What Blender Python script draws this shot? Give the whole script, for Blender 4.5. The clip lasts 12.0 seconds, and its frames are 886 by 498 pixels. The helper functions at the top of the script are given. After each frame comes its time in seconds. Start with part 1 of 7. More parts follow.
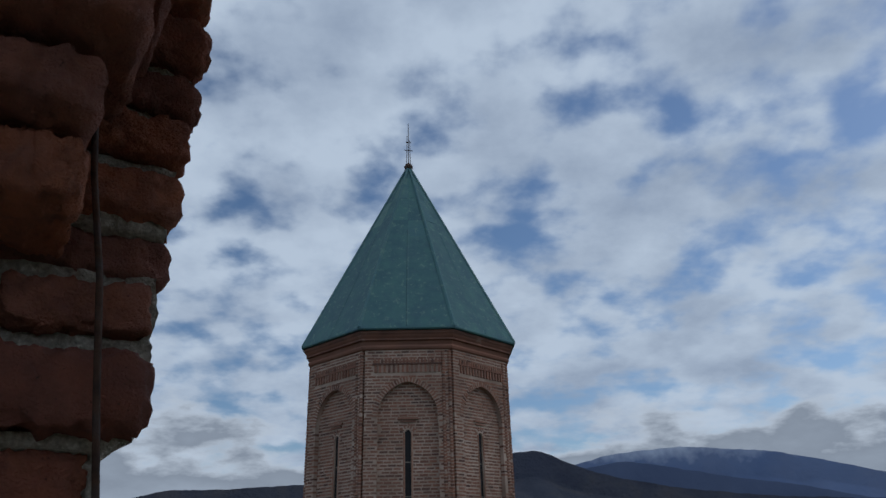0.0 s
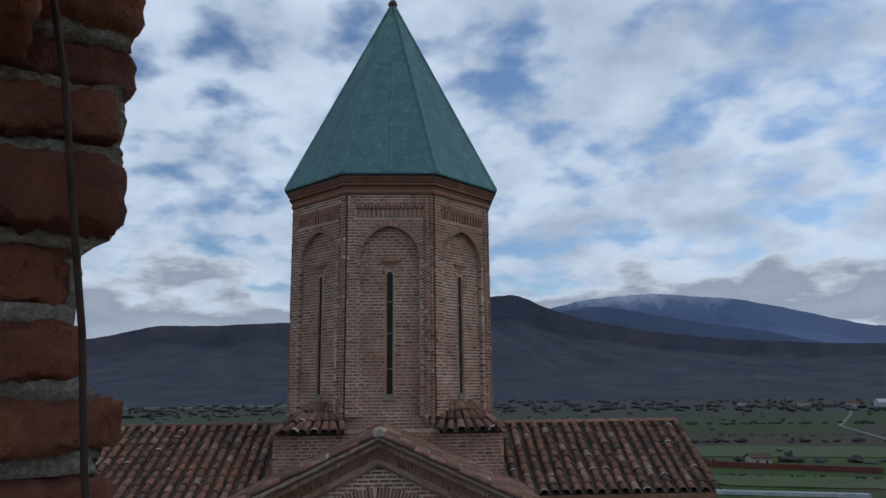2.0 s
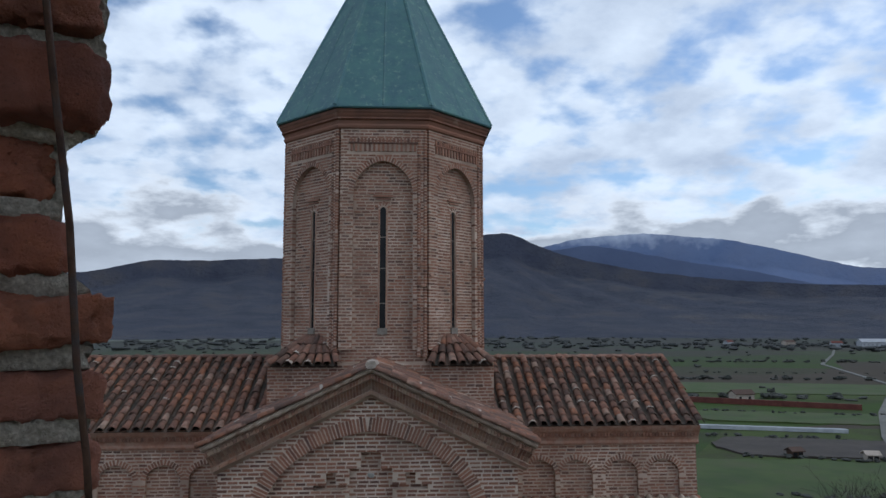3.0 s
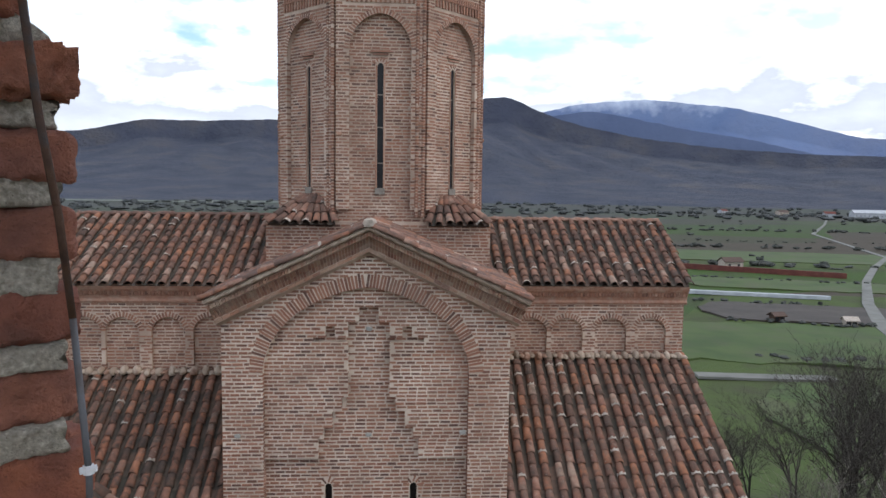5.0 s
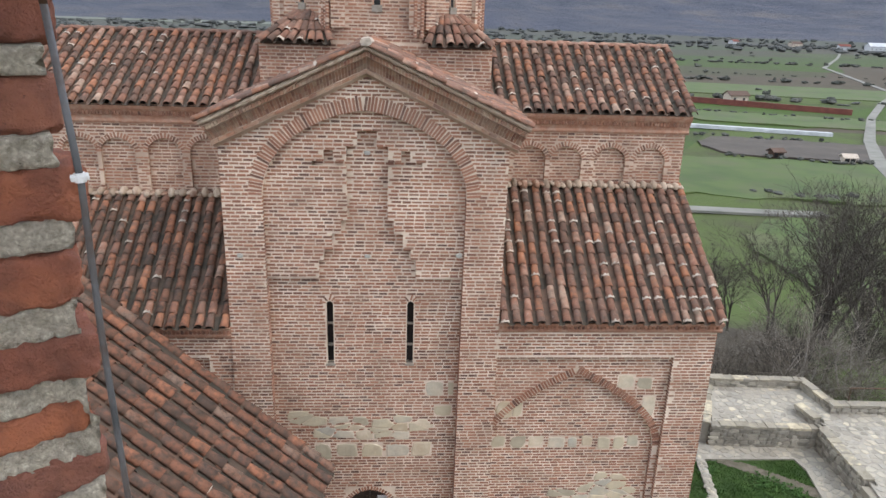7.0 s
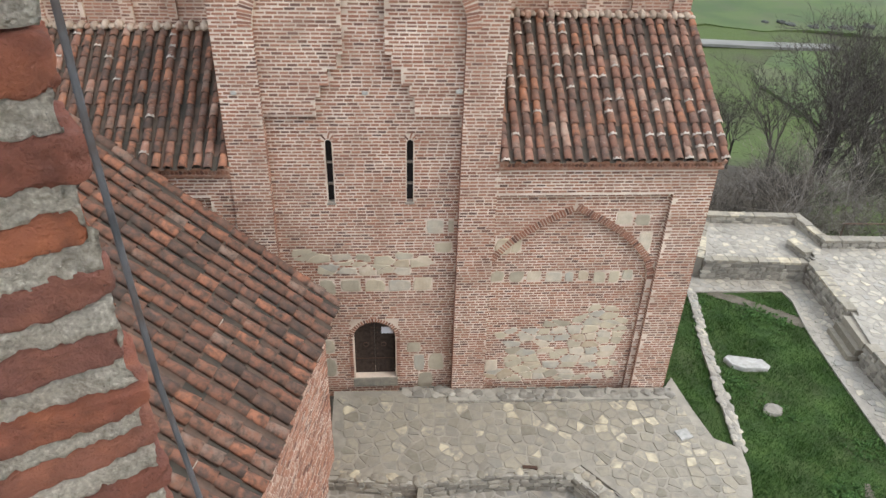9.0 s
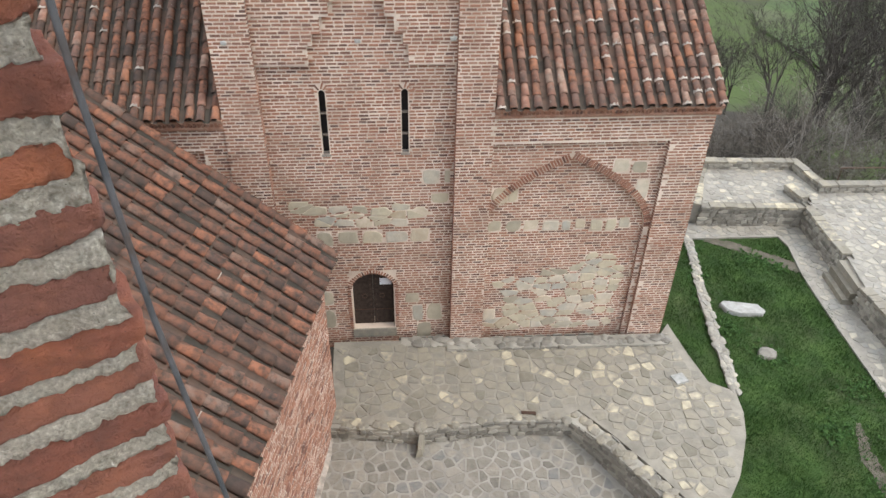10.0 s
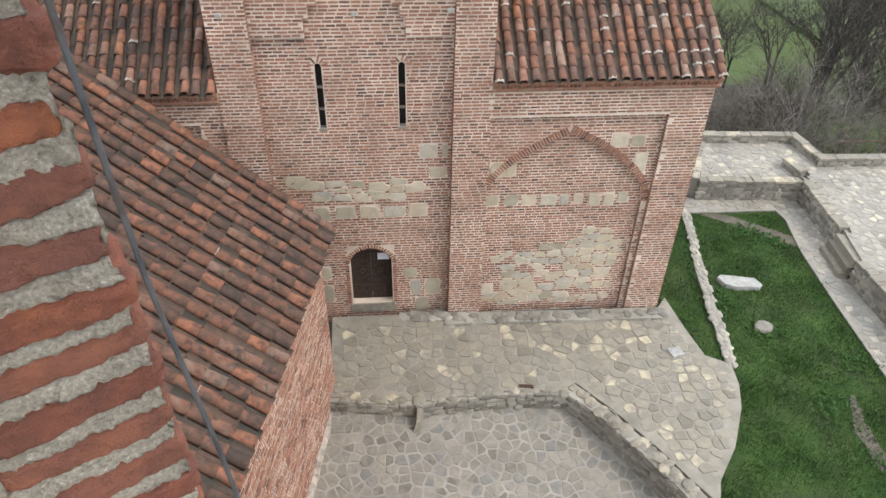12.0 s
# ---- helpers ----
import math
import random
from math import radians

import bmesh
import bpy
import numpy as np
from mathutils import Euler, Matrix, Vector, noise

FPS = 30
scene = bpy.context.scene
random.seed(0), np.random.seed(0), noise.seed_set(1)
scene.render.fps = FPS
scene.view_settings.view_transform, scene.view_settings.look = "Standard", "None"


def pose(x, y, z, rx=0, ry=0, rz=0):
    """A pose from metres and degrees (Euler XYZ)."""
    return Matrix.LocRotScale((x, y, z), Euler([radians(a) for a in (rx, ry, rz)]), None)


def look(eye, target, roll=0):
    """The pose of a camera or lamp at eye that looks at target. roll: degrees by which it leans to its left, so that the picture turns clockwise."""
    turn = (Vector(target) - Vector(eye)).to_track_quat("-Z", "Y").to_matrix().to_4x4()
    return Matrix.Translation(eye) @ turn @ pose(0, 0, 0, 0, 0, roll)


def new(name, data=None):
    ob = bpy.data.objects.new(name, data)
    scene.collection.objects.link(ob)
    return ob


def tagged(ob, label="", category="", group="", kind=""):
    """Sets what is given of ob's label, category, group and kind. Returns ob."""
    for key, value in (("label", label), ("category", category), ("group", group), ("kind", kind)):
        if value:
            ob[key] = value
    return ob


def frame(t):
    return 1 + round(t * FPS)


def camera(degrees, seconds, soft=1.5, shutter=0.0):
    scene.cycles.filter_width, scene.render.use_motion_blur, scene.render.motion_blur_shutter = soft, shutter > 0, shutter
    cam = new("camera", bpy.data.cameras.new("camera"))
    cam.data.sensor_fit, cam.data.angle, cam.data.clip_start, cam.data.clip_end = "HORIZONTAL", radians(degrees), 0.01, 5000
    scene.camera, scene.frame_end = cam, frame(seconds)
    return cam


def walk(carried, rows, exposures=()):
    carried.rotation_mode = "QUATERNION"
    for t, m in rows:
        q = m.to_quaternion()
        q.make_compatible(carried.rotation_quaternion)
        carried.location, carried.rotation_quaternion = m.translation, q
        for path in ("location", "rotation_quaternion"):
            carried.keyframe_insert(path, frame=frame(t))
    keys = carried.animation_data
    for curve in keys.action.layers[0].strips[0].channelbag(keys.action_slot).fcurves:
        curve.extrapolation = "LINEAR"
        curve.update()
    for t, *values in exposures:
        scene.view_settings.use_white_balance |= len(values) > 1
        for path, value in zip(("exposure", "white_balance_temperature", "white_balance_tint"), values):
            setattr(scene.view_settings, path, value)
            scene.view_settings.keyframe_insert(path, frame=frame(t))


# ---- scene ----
cam = camera(64.5, 12.0)
PATH = [
    (0, (0.634, -16.526, 15.195), (0.688, -14.691, 15.988), -1.6),
    (0.5, (0.661, -16.569, 15.16), (0.746, -14.679, 15.81), -1.6),
    (1, (0.658, -16.558, 15.151), (0.735, -14.633, 15.688), -1.6),
    (1.5, (0.661, -16.559, 15.145), (0.742, -14.611, 15.592), -1.0),
    (2, (0.663, -16.555, 15.14), (0.759, -14.594, 15.52), -0.7),
    (2.5, (0.666, -16.551, 15.125), (0.778, -14.575, 15.41), -0.7),
    (3, (0.664, -16.539, 15.097), (0.779, -14.553, 15.301), -0.1),
    (4.8, (0.644, -16.428, 14.989), (0.769, -14.436, 14.858), 0.5),
    (5, (0.657, -16.45, 14.986), (0.782, -14.462, 14.807), 0.8),
    (5.5, (0.654, -16.445, 14.957), (0.782, -14.471, 14.664), 0.9),
    (6, (0.655, -16.436, 14.929), (0.784, -14.48, 14.533), 0.9),
    (6.5, (0.655, -16.432, 14.897), (0.794, -14.505, 14.378), 1.6),
    (7, (0.644, -16.413, 14.857), (0.78, -14.526, 14.21), 1.9),
    (7.5, (0.637, -16.396, 14.821), (0.768, -14.561, 14.035), 2.3),
    (7.7, (0.636, -16.389, 14.809), (0.765, -14.574, 13.978), 2.2),
    (9.3, (0.603, -16.321, 14.761), (0.745, -14.659, 13.658), 1.8),
    (9.5, (0.604, -16.325, 14.755), (0.747, -14.684, 13.622), 1.8),
    (10, (0.61, -16.333, 14.745), (0.755, -14.718, 13.575), 1.1),
    (10.5, (0.612, -16.337, 14.738), (0.759, -14.741, 13.542), 1.2),
    (11, (0.612, -16.339, 14.734), (0.761, -14.755, 13.521), 1.2),
    (11.5, (0.615, -16.342, 14.732), (0.761, -14.766, 13.509), 1.1),
    (12, (0.615, -16.341, 14.73), (0.763, -14.769, 13.504), 1.1),
]

EXPOSURES = [(0.0, -0.92, 5900, 8), (1.5, -0.8, 5900, 8), (2.5, -0.35, 6000, 9), (3.2, -0.15, 6100, 9), (4.8, 0.68, 6500, 11), (5.0, 0.75, 6550, 11), (5.5, 1.03, 6650, 11), (7.0, 1.48, 6900, 11), (8.5, 1.58, 6900, 10), (12.0, 1.6, 6900, 10)]
walk(cam, [(t, look(eye, target, roll)) for t, eye, target, roll in PATH], EXPOSURES)

# ---- light ----
world = bpy.data.worlds.new("sky")
scene.world = world
world.use_nodes = True
W = world.node_tree
W.nodes.clear()


def wnode(kind, **values):
    n = W.nodes.new(kind)
    for k, v in values.items():
        n.inputs[k].default_value = v
    return n


def wlink(a, b):
    W.links.new(a, b)


sky = W.nodes.new("ShaderNodeTexSky")
sky.sky_type = "NISHITA"
sky.sun_disc = False
sky.sun_elevation, sky.sun_rotation = radians(38), radians(75)
sky.air_density, sky.dust_density, sky.ozone_density = 1.0, 0.6, 3.0
coord = W.nodes.new("ShaderNodeTexCoord")
sep = W.nodes.new("ShaderNodeSeparateXYZ")
wlink(coord.outputs["Generated"], sep.inputs[0])
# clouds lie on a layer: direction divided by its height
lift = W.nodes.new("ShaderNodeMath")
lift.operation = "MAXIMUM"
lift.inputs[1].default_value = 0.0
wlink(sep.outputs["Z"], lift.inputs[0])
lift2 = W.nodes.new("ShaderNodeMath")
lift2.operation = "ADD"
lift2.inputs[1].default_value = 0.32
wlink(lift.outputs[0], lift2.inputs[0])
flat = W.nodes.new("ShaderNodeVectorMath")
flat.operation = "DIVIDE"
comb = W.nodes.new("ShaderNodeCombineXYZ")
for k in range(3):
    wlink(lift2.outputs[0], comb.inputs[k])
wlink(coord.outputs["Generated"], flat.inputs[0])
wlink(comb.outputs[0], flat.inputs[1])
puff = wnode("ShaderNodeTexNoise", Scale=8.5, Detail=8.0, Roughness=0.47, Distortion=0.0)
wlink(flat.outputs[0], puff.inputs["Vector"])
big = wnode("ShaderNodeTexNoise", Scale=2.0, Detail=3.0, Roughness=0.5)
wlink(flat.outputs[0], big.inputs["Vector"])
both = W.nodes.new("ShaderNodeMath")
both.operation = "MULTIPLY_ADD"
both.inputs[1].default_value = 0.5
wlink(big.outputs["Fac"], both.inputs[0])
wlink(puff.outputs["Fac"], both.inputs[2])
cover = W.nodes.new("ShaderNodeMapRange")
cover.interpolation_type = "SMOOTHSTEP"
cover.inputs["From Min"].default_value, cover.inputs["From Max"].default_value = 0.53, 0.82
wlink(both.outputs[0], cover.inputs["Value"])
shade = wnode("ShaderNodeTexNoise", Scale=4.5, Detail=6.0, Roughness=0.55)
moved = W.nodes.new("ShaderNodeVectorMath")
moved.operation = "ADD"
moved.inputs[1].default_value = (3.1, 7.7, 1.3)
wlink(flat.outputs[0], moved.inputs[0])
wlink(moved.outputs[0], shade.inputs["Vector"])
tone = W.nodes.new("ShaderNodeValToRGB")
tone.color_ramp.elements[0].position, tone.color_ramp.elements[0].color = 0.30, (0.56, 0.65, 0.80, 1)
tone.color_ramp.elements[1].position, tone.color_ramp.elements[1].color = 0.62, (0.92, 1.02, 1.15, 1)
wlink(shade.outputs["Fac"], tone.inputs[0])
dim = W.nodes.new("ShaderNodeVectorMath")
dim.operation = "SCALE"
dim.inputs["Scale"].default_value = 0.15
wlink(sky.outputs[0], dim.inputs[0])
mixsky = W.nodes.new("ShaderNodeMix")
mixsky.data_type = "RGBA"
wlink(cover.outputs[0], mixsky.inputs["Factor"])
wlink(dim.outputs[0], mixsky.inputs["A"])
wlink(tone.outputs[0], mixsky.inputs["B"])
# low cumulus near the horizon: heaped white tops over grey bases
heap_map = W.nodes.new("ShaderNodeMapping")
heap_map.inputs["Scale"].default_value = (1.0, 1.0, 2.6)
heap_map.inputs["Location"].default_value = (0.35, 0.0, 0.0)
wlink(coord.outputs["Generated"], heap_map.inputs["Vector"])
heap = wnode("ShaderNodeTexNoise", Scale=5.0, Detail=9.0, Roughness=0.55)
wlink(heap_map.outputs[0], heap.inputs["Vector"])
low = W.nodes.new("ShaderNodeMapRange")
low.inputs["From Min"].default_value, low.inputs["From Max"].default_value = 0.27, 0.08
low.inputs["To Min"].default_value, low.inputs["To Max"].default_value = -0.30, 0.20
wlink(sep.outputs["Z"], low.inputs["Value"])
heap_sum = W.nodes.new("ShaderNodeMath")
wlink(heap.outputs["Fac"], heap_sum.inputs[0])
wlink(low.outputs[0], heap_sum.inputs[1])
heap_cover = W.nodes.new("ShaderNodeMapRange")
heap_cover.interpolation_type = "SMOOTHSTEP"
heap_cover.inputs["From Min"].default_value, heap_cover.inputs["From Max"].default_value = 0.50, 0.60
wlink(heap_sum.outputs[0], heap_cover.inputs["Value"])
heap_tone = W.nodes.new("ShaderNodeValToRGB")
for k, (p, c) in enumerate(((0.50, (1.05, 1.10, 1.15)), (0.56, (0.90, 0.96, 1.04)), (0.64, (0.46, 0.51, 0.59)), (0.80, (0.58, 0.64, 0.73)))):
    el = heap_tone.color_ramp.elements[k] if k < 2 else heap_tone.color_ramp.elements.new(p)
    el.position, el.color = p, (*c, 1)
wlink(heap_sum.outputs[0], heap_tone.inputs[0])
mixheap = W.nodes.new("ShaderNodeMix")
mixheap.data_type = "RGBA"
wlink(heap_cover.outputs[0], mixheap.inputs["Factor"])
wlink(mixsky.outputs["Result"], mixheap.inputs["A"])
wlink(heap_tone.outputs[0], mixheap.inputs["B"])
back = wnode("ShaderNodeBackground", Strength=1.0)
wlink(mixheap.outputs["Result"], back.inputs[0])
wout = W.nodes.new("ShaderNodeOutputWorld")
wlink(back.outputs[0], wout.inputs[0])

sun_data = bpy.data.lights.new("sun", "SUN")
sun_data.energy, sun_data.angle, sun_data.color = 0.7, radians(18), (1.0, 0.95, 0.88)
sun = new("sun", sun_data)
sun.matrix_world = look((20, -5, 30), (0, 6, 4))


# ---- materials ----
def material(name, colors, scale=3.0, rough=0.85, bump=0.3, bump_scale=40.0, vary=0.0, stain=0.35, stain_color=None,
             stain_scale=0.8, metal=0.0, spots=None, bump_dist=0.01):
    """A weathered surface: a ramp of colours over noise, each piece shifted by its own random number, stains on top, fine relief."""
    m = bpy.data.materials.new(name)
    m.use_nodes = True
    t = m.node_tree
    n, l = t.nodes, t.links
    b = n["Principled BSDF"]
    b.inputs["Roughness"].default_value = rough
    b.inputs["Metallic"].default_value = metal
    if "Specular IOR Level" in b.inputs:
        b.inputs["Specular IOR Level"].default_value = 0.25
    geo = n.new("ShaderNodeNewGeometry")
    noise1 = n.new("ShaderNodeTexNoise")
    noise1.inputs["Scale"].default_value, noise1.inputs["Detail"].default_value = scale, 6
    l.new(geo.outputs["Position"], noise1.inputs["Vector"])
    value = noise1.outputs["Fac"]
    if vary:
        info = n.new("ShaderNodeObjectInfo")
        add = n.new("ShaderNodeMath")
        l.new(info.outputs["Random"], add.inputs[0])
        l.new(geo.outputs["Random Per Island"], add.inputs[1])
        fract = n.new("ShaderNodeMath")
        fract.operation = "FRACT"
        l.new(add.outputs[0], fract.inputs[0])
        mixv = n.new("ShaderNodeMix")
        mixv.inputs["Factor"].default_value = vary
        l.new(value, mixv.inputs["A"])
        l.new(fract.outputs[0], mixv.inputs["B"])
        value = mixv.outputs["Result"]
    ramp = n.new("ShaderNodeValToRGB")
    e = ramp.color_ramp.elements
    lo, hi = (0.32, 0.68) if not vary else (0.5 - 0.5 * max(vary, 0.4), 0.5 + 0.5 * max(vary, 0.4))
    for k, c in enumerate(colors):
        p = lo + (hi - lo) * k / max(1, len(colors) - 1)
        el = e[k] if k < 2 else e.new(p)
        el.position, el.color = p, (*c, 1)
    l.new(value, ramp.inputs[0])
    color = ramp.outputs[0]
    if stain:
        noise2 = n.new("ShaderNodeTexNoise")
        noise2.inputs["Scale"].default_value, noise2.inputs["Detail"].default_value = stain_scale, 7
        noise2.inputs["Roughness"].default_value = 0.62
        l.new(geo.outputs["Position"], noise2.inputs["Vector"])
        mr = n.new("ShaderNodeMapRange")
        mr.inputs["From Min"].default_value, mr.inputs["From Max"].default_value = 0.45, 0.72
        mr.inputs["To Max"].default_value = stain
        l.new(noise2.outputs["Fac"], mr.inputs["Value"])
        mx = n.new("ShaderNodeMix")
        mx.data_type = "RGBA"
        l.new(mr.outputs[0], mx.inputs["Factor"])
        l.new(color, mx.inputs["A"])
        mx.inputs["B"].default_value = (*(stain_color or [c * 0.45 for c in colors[0]]), 1)
        color = mx.outputs["Result"]
    if spots:
        noise4 = n.new("ShaderNodeTexNoise")
        noise4.inputs["Scale"].default_value, noise4.inputs["Detail"].default_value = spots[1], 8
        noise4.inputs["Roughness"].default_value = 0.7
        l.new(geo.outputs["Position"], noise4.inputs["Vector"])
        mr = n.new("ShaderNodeMapRange")
        mr.inputs["From Min"].default_value, mr.inputs["From Max"].default_value = spots[2], spots[2] + 0.06
        mr.inputs["To Max"].default_value = spots[3]
        l.new(noise4.outputs["Fac"], mr.inputs["Value"])
        mx = n.new("ShaderNodeMix")
        mx.data_type = "RGBA"
        l.new(mr.outputs[0], mx.inputs["Factor"])
        l.new(color, mx.inputs["A"])
        mx.inputs["B"].default_value = (*spots[0], 1)
        color = mx.outputs["Result"]
    l.new(color, b.inputs["Base Color"])
    if bump:
        noise3 = n.new("ShaderNodeTexNoise")
        noise3.inputs["Scale"].default_value, noise3.inputs["Detail"].default_value = bump_scale, 8
        noise3.inputs["Roughness"].default_value = 0.6
        l.new(geo.outputs["Position"], noise3.inputs["Vector"])
        bp = n.new("ShaderNodeBump")
        bp.inputs["Strength"].default_value, bp.inputs["Distance"].default_value = bump, bump_dist
        l.new(noise3.outputs["Fac"], bp.inputs["Height"])
        l.new(bp.outputs[0], b.inputs["Normal"])
    return m


BRICK = material("brick", [(0.125, 0.068, 0.053), (0.235, 0.113, 0.076), (0.29, 0.135, 0.088), (0.345, 0.172, 0.114), (0.245, 0.135, 0.097)], 2.0, vary=0.6, bump=0.5, bump_scale=30, stain=0.35, stain_color=(0.20, 0.135, 0.105), stain_scale=0.7, spots=((0.40, 0.31, 0.245), 2.3, 0.60, 0.38))
MORTAR = material("lime_mortar", [(0.44, 0.345, 0.27), (0.59, 0.48, 0.385), (0.72, 0.605, 0.495)], 1.2, bump=0.6, bump_scale=60, stain=0.45, stain_color=(0.36, 0.255, 0.195), stain_scale=0.5)
MORTAR_AGED = material("aged_mortar", [(0.38, 0.28, 0.215), (0.51, 0.385, 0.30), (0.62, 0.49, 0.39)], 1.2, bump=0.6, bump_scale=60, stain=0.6, stain_color=(0.24, 0.16, 0.12), stain_scale=0.9)
JOINTPALE = material("pale_paving_joint", [(0.235, 0.213, 0.178), (0.33, 0.30, 0.252)], 3.0, bump=0.8, bump_scale=22, stain=0.5, stain_color=(0.14, 0.125, 0.105), stain_scale=0.8, bump_dist=0.02)
DARKBRICK = material("band_brick", [(0.28, 0.135, 0.09), (0.37, 0.195, 0.13), (0.46, 0.28, 0.20)], 9.0, vary=0.4, bump=0.8, bump_scale=18, stain=0.6, stain_color=(0.42, 0.33, 0.26), stain_scale=3.5)
TILE = material("roof_tile", [(0.095, 0.062, 0.049), (0.165, 0.088, 0.062), (0.225, 0.105, 0.07), (0.14, 0.088, 0.069), (0.32, 0.135, 0.075), (0.185, 0.108, 0.08), (0.27, 0.13, 0.088), (0.35, 0.24, 0.18)], 6.0, vary=0.74, bump=0.6, bump_scale=25, stain=0.75, stain_color=(0.058, 0.046, 0.038), stain_scale=3.6, spots=((0.33, 0.30, 0.25), 14.0, 0.605, 0.7))
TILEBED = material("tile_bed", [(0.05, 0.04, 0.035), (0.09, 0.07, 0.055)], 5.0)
OLDMORTAR = material("old_mortar", [(0.26, 0.22, 0.18), (0.42, 0.36, 0.30), (0.50, 0.40, 0.32)], 5.0, bump=1.0, bump_scale=18, stain=0.6, stain_color=(0.17, 0.14, 0.115), stain_scale=4.0, bump_dist=0.03)
STONE = material("field_stone", [(0.32, 0.28, 0.21), (0.44, 0.38, 0.28), (0.50, 0.42, 0.30), (0.36, 0.34, 0.29), (0.56, 0.47, 0.36), (0.40, 0.32, 0.22)], 3.0, vary=0.7, bump=0.7, bump_scale=14, stain=0.4, stain_color=(0.26, 0.22, 0.16), stain_scale=2.5, bump_dist=0.02)
FLAGPALE = material("pale_flagstone", [(0.20, 0.183, 0.15), (0.28, 0.255, 0.21), (0.35, 0.315, 0.25), (0.255, 0.24, 0.21), (0.46, 0.40, 0.30)], 2.5, vary=0.65, bump=0.8, bump_scale=11, stain=0.65, stain_color=(0.24, 0.21, 0.17), stain_scale=0.9, bump_dist=0.025)
FLAG = material("flagstone", [(0.17, 0.150, 0.114), (0.24, 0.213, 0.163), (0.29, 0.255, 0.19), (0.205, 0.186, 0.152), (0.26, 0.23, 0.178), (0.225, 0.203, 0.165), (0.48, 0.41, 0.285)], 4.5, vary=0.66, bump=1.0, bump_scale=14, stain=0.6, stain_color=(0.19, 0.163, 0.125), stain_scale=2.2, bump_dist=0.03)
FLAGDARK = material("flagstone_worn", [(0.145, 0.128, 0.103), (0.225, 0.198, 0.158), (0.19, 0.168, 0.136), (0.28, 0.245, 0.192), (0.17, 0.16, 0.145)], 4.5, vary=0.6, bump=1.0, bump_scale=14, stain=0.75, stain_color=(0.25, 0.226, 0.188), stain_scale=2.4, bump_dist=0.03)
JOINT = material("paving_joint", [(0.22, 0.195, 0.155), (0.30, 0.268, 0.214)], 3.0, bump=0.8, bump_scale=22, stain=0.6, stain_color=(0.12, 0.105, 0.085), stain_scale=0.8, bump_dist=0.02)
RUBBLE = material("rubble_wall", [(0.16, 0.145, 0.12), (0.26, 0.235, 0.195), (0.36, 0.33, 0.27)], 6.0, vary=0.6, bump=0.9, bump_scale=14, stain=0.5, bump_dist=0.03)
PALESTONE = material("pale_stone", [(0.26, 0.25, 0.225), (0.40, 0.385, 0.35)], 7.0, bump=0.7, bump_scale=20, stain=0.45, stain_color=(0.22, 0.21, 0.18), stain_scale=3.0)
COPPER = material("green_copper", [(0.062, 0.135, 0.15), (0.085, 0.19, 0.172), (0.075, 0.165, 0.18), (0.13, 0.235, 0.20)], 2.2, rough=0.6, bump=0.5, bump_scale=7, vary=0.5, stain=0.5, stain_color=(0.075, 0.14, 0.165), stain_scale=3.5, spots=((0.17, 0.275, 0.225), 6.0, 0.56, 0.6), bump_dist=0.03)
IRON = material("rusty_iron", [(0.05, 0.03, 0.022), (0.10, 0.055, 0.035), (0.075, 0.06, 0.055)], 30.0, rough=0.6, bump=0.4, bump_scale=120, metal=0.4)
CABLE = material("grey_conductor", [(0.08, 0.085, 0.09), (0.14, 0.14, 0.145), (0.10, 0.07, 0.055)], 14.0, rough=0.5, bump=0.2, bump_scale=200, metal=0.3)
WHITEPLASTIC = material("white_clip", [(0.7, 0.7, 0.7), (0.8, 0.8, 0.8)], 20.0, rough=0.5, bump=0.1, stain=0.1)
DOORWOOD = material("dark_door_wood", [(0.020, 0.013, 0.010), (0.040, 0.027, 0.021), (0.055, 0.038, 0.028)], 9.0, rough=0.6, bump=0.4, bump_scale=50)
DARKPANE = material("dark_pane", [(0.012, 0.012, 0.013), (0.025, 0.024, 0.025)], 4.0, rough=0.35, bump=0.1)
FRAMEGREY = material("weathered_frame", [(0.20, 0.17, 0.14), (0.30, 0.26, 0.22)], 8.0)
PAPER = material("paper_notice", [(0.70, 0.72, 0.78), (0.78, 0.80, 0.84)], 3.0, rough=0.6, bump=0.0, stain=0.0)
GRASS = material("meadow", [(0.022, 0.048, 0.009), (0.034, 0.070, 0.012), (0.048, 0.088, 0.017)], 1.3, bump=1.0, bump_scale=22, stain=0.5, stain_color=(0.055, 0.052, 0.026), stain_scale=0.8, bump_dist=0.06)
BLADE = material("grass_blade", [(0.022, 0.055, 0.012), (0.038, 0.088, 0.018), (0.06, 0.115, 0.028)], 1.5, vary=0.6, bump=0.0, stain=0.0)
SOIL = material("worn_soil", [(0.085, 0.07, 0.052), (0.14, 0.118, 0.09)], 4.0, bump=0.9, bump_scale=20, stain=0.6, stain_color=(0.045, 0.06, 0.025), stain_scale=2.5, bump_dist=0.03)
BARK = material("bare_bark", [(0.034, 0.028, 0.022), (0.058, 0.048, 0.038), (0.085, 0.073, 0.060)], 2.0, vary=0.4, bump=0.4)
TWIG = material("grey_twigs", [(0.085, 0.071, 0.056), (0.14, 0.12, 0.098), (0.21, 0.188, 0.16)], 1.0, vary=0.6, bump=0.0)
ROAD = material("pale_gravel_road", [(0.125, 0.122, 0.105), (0.19, 0.183, 0.16)], 0.4, stain=0.5, stain_scale=0.1)
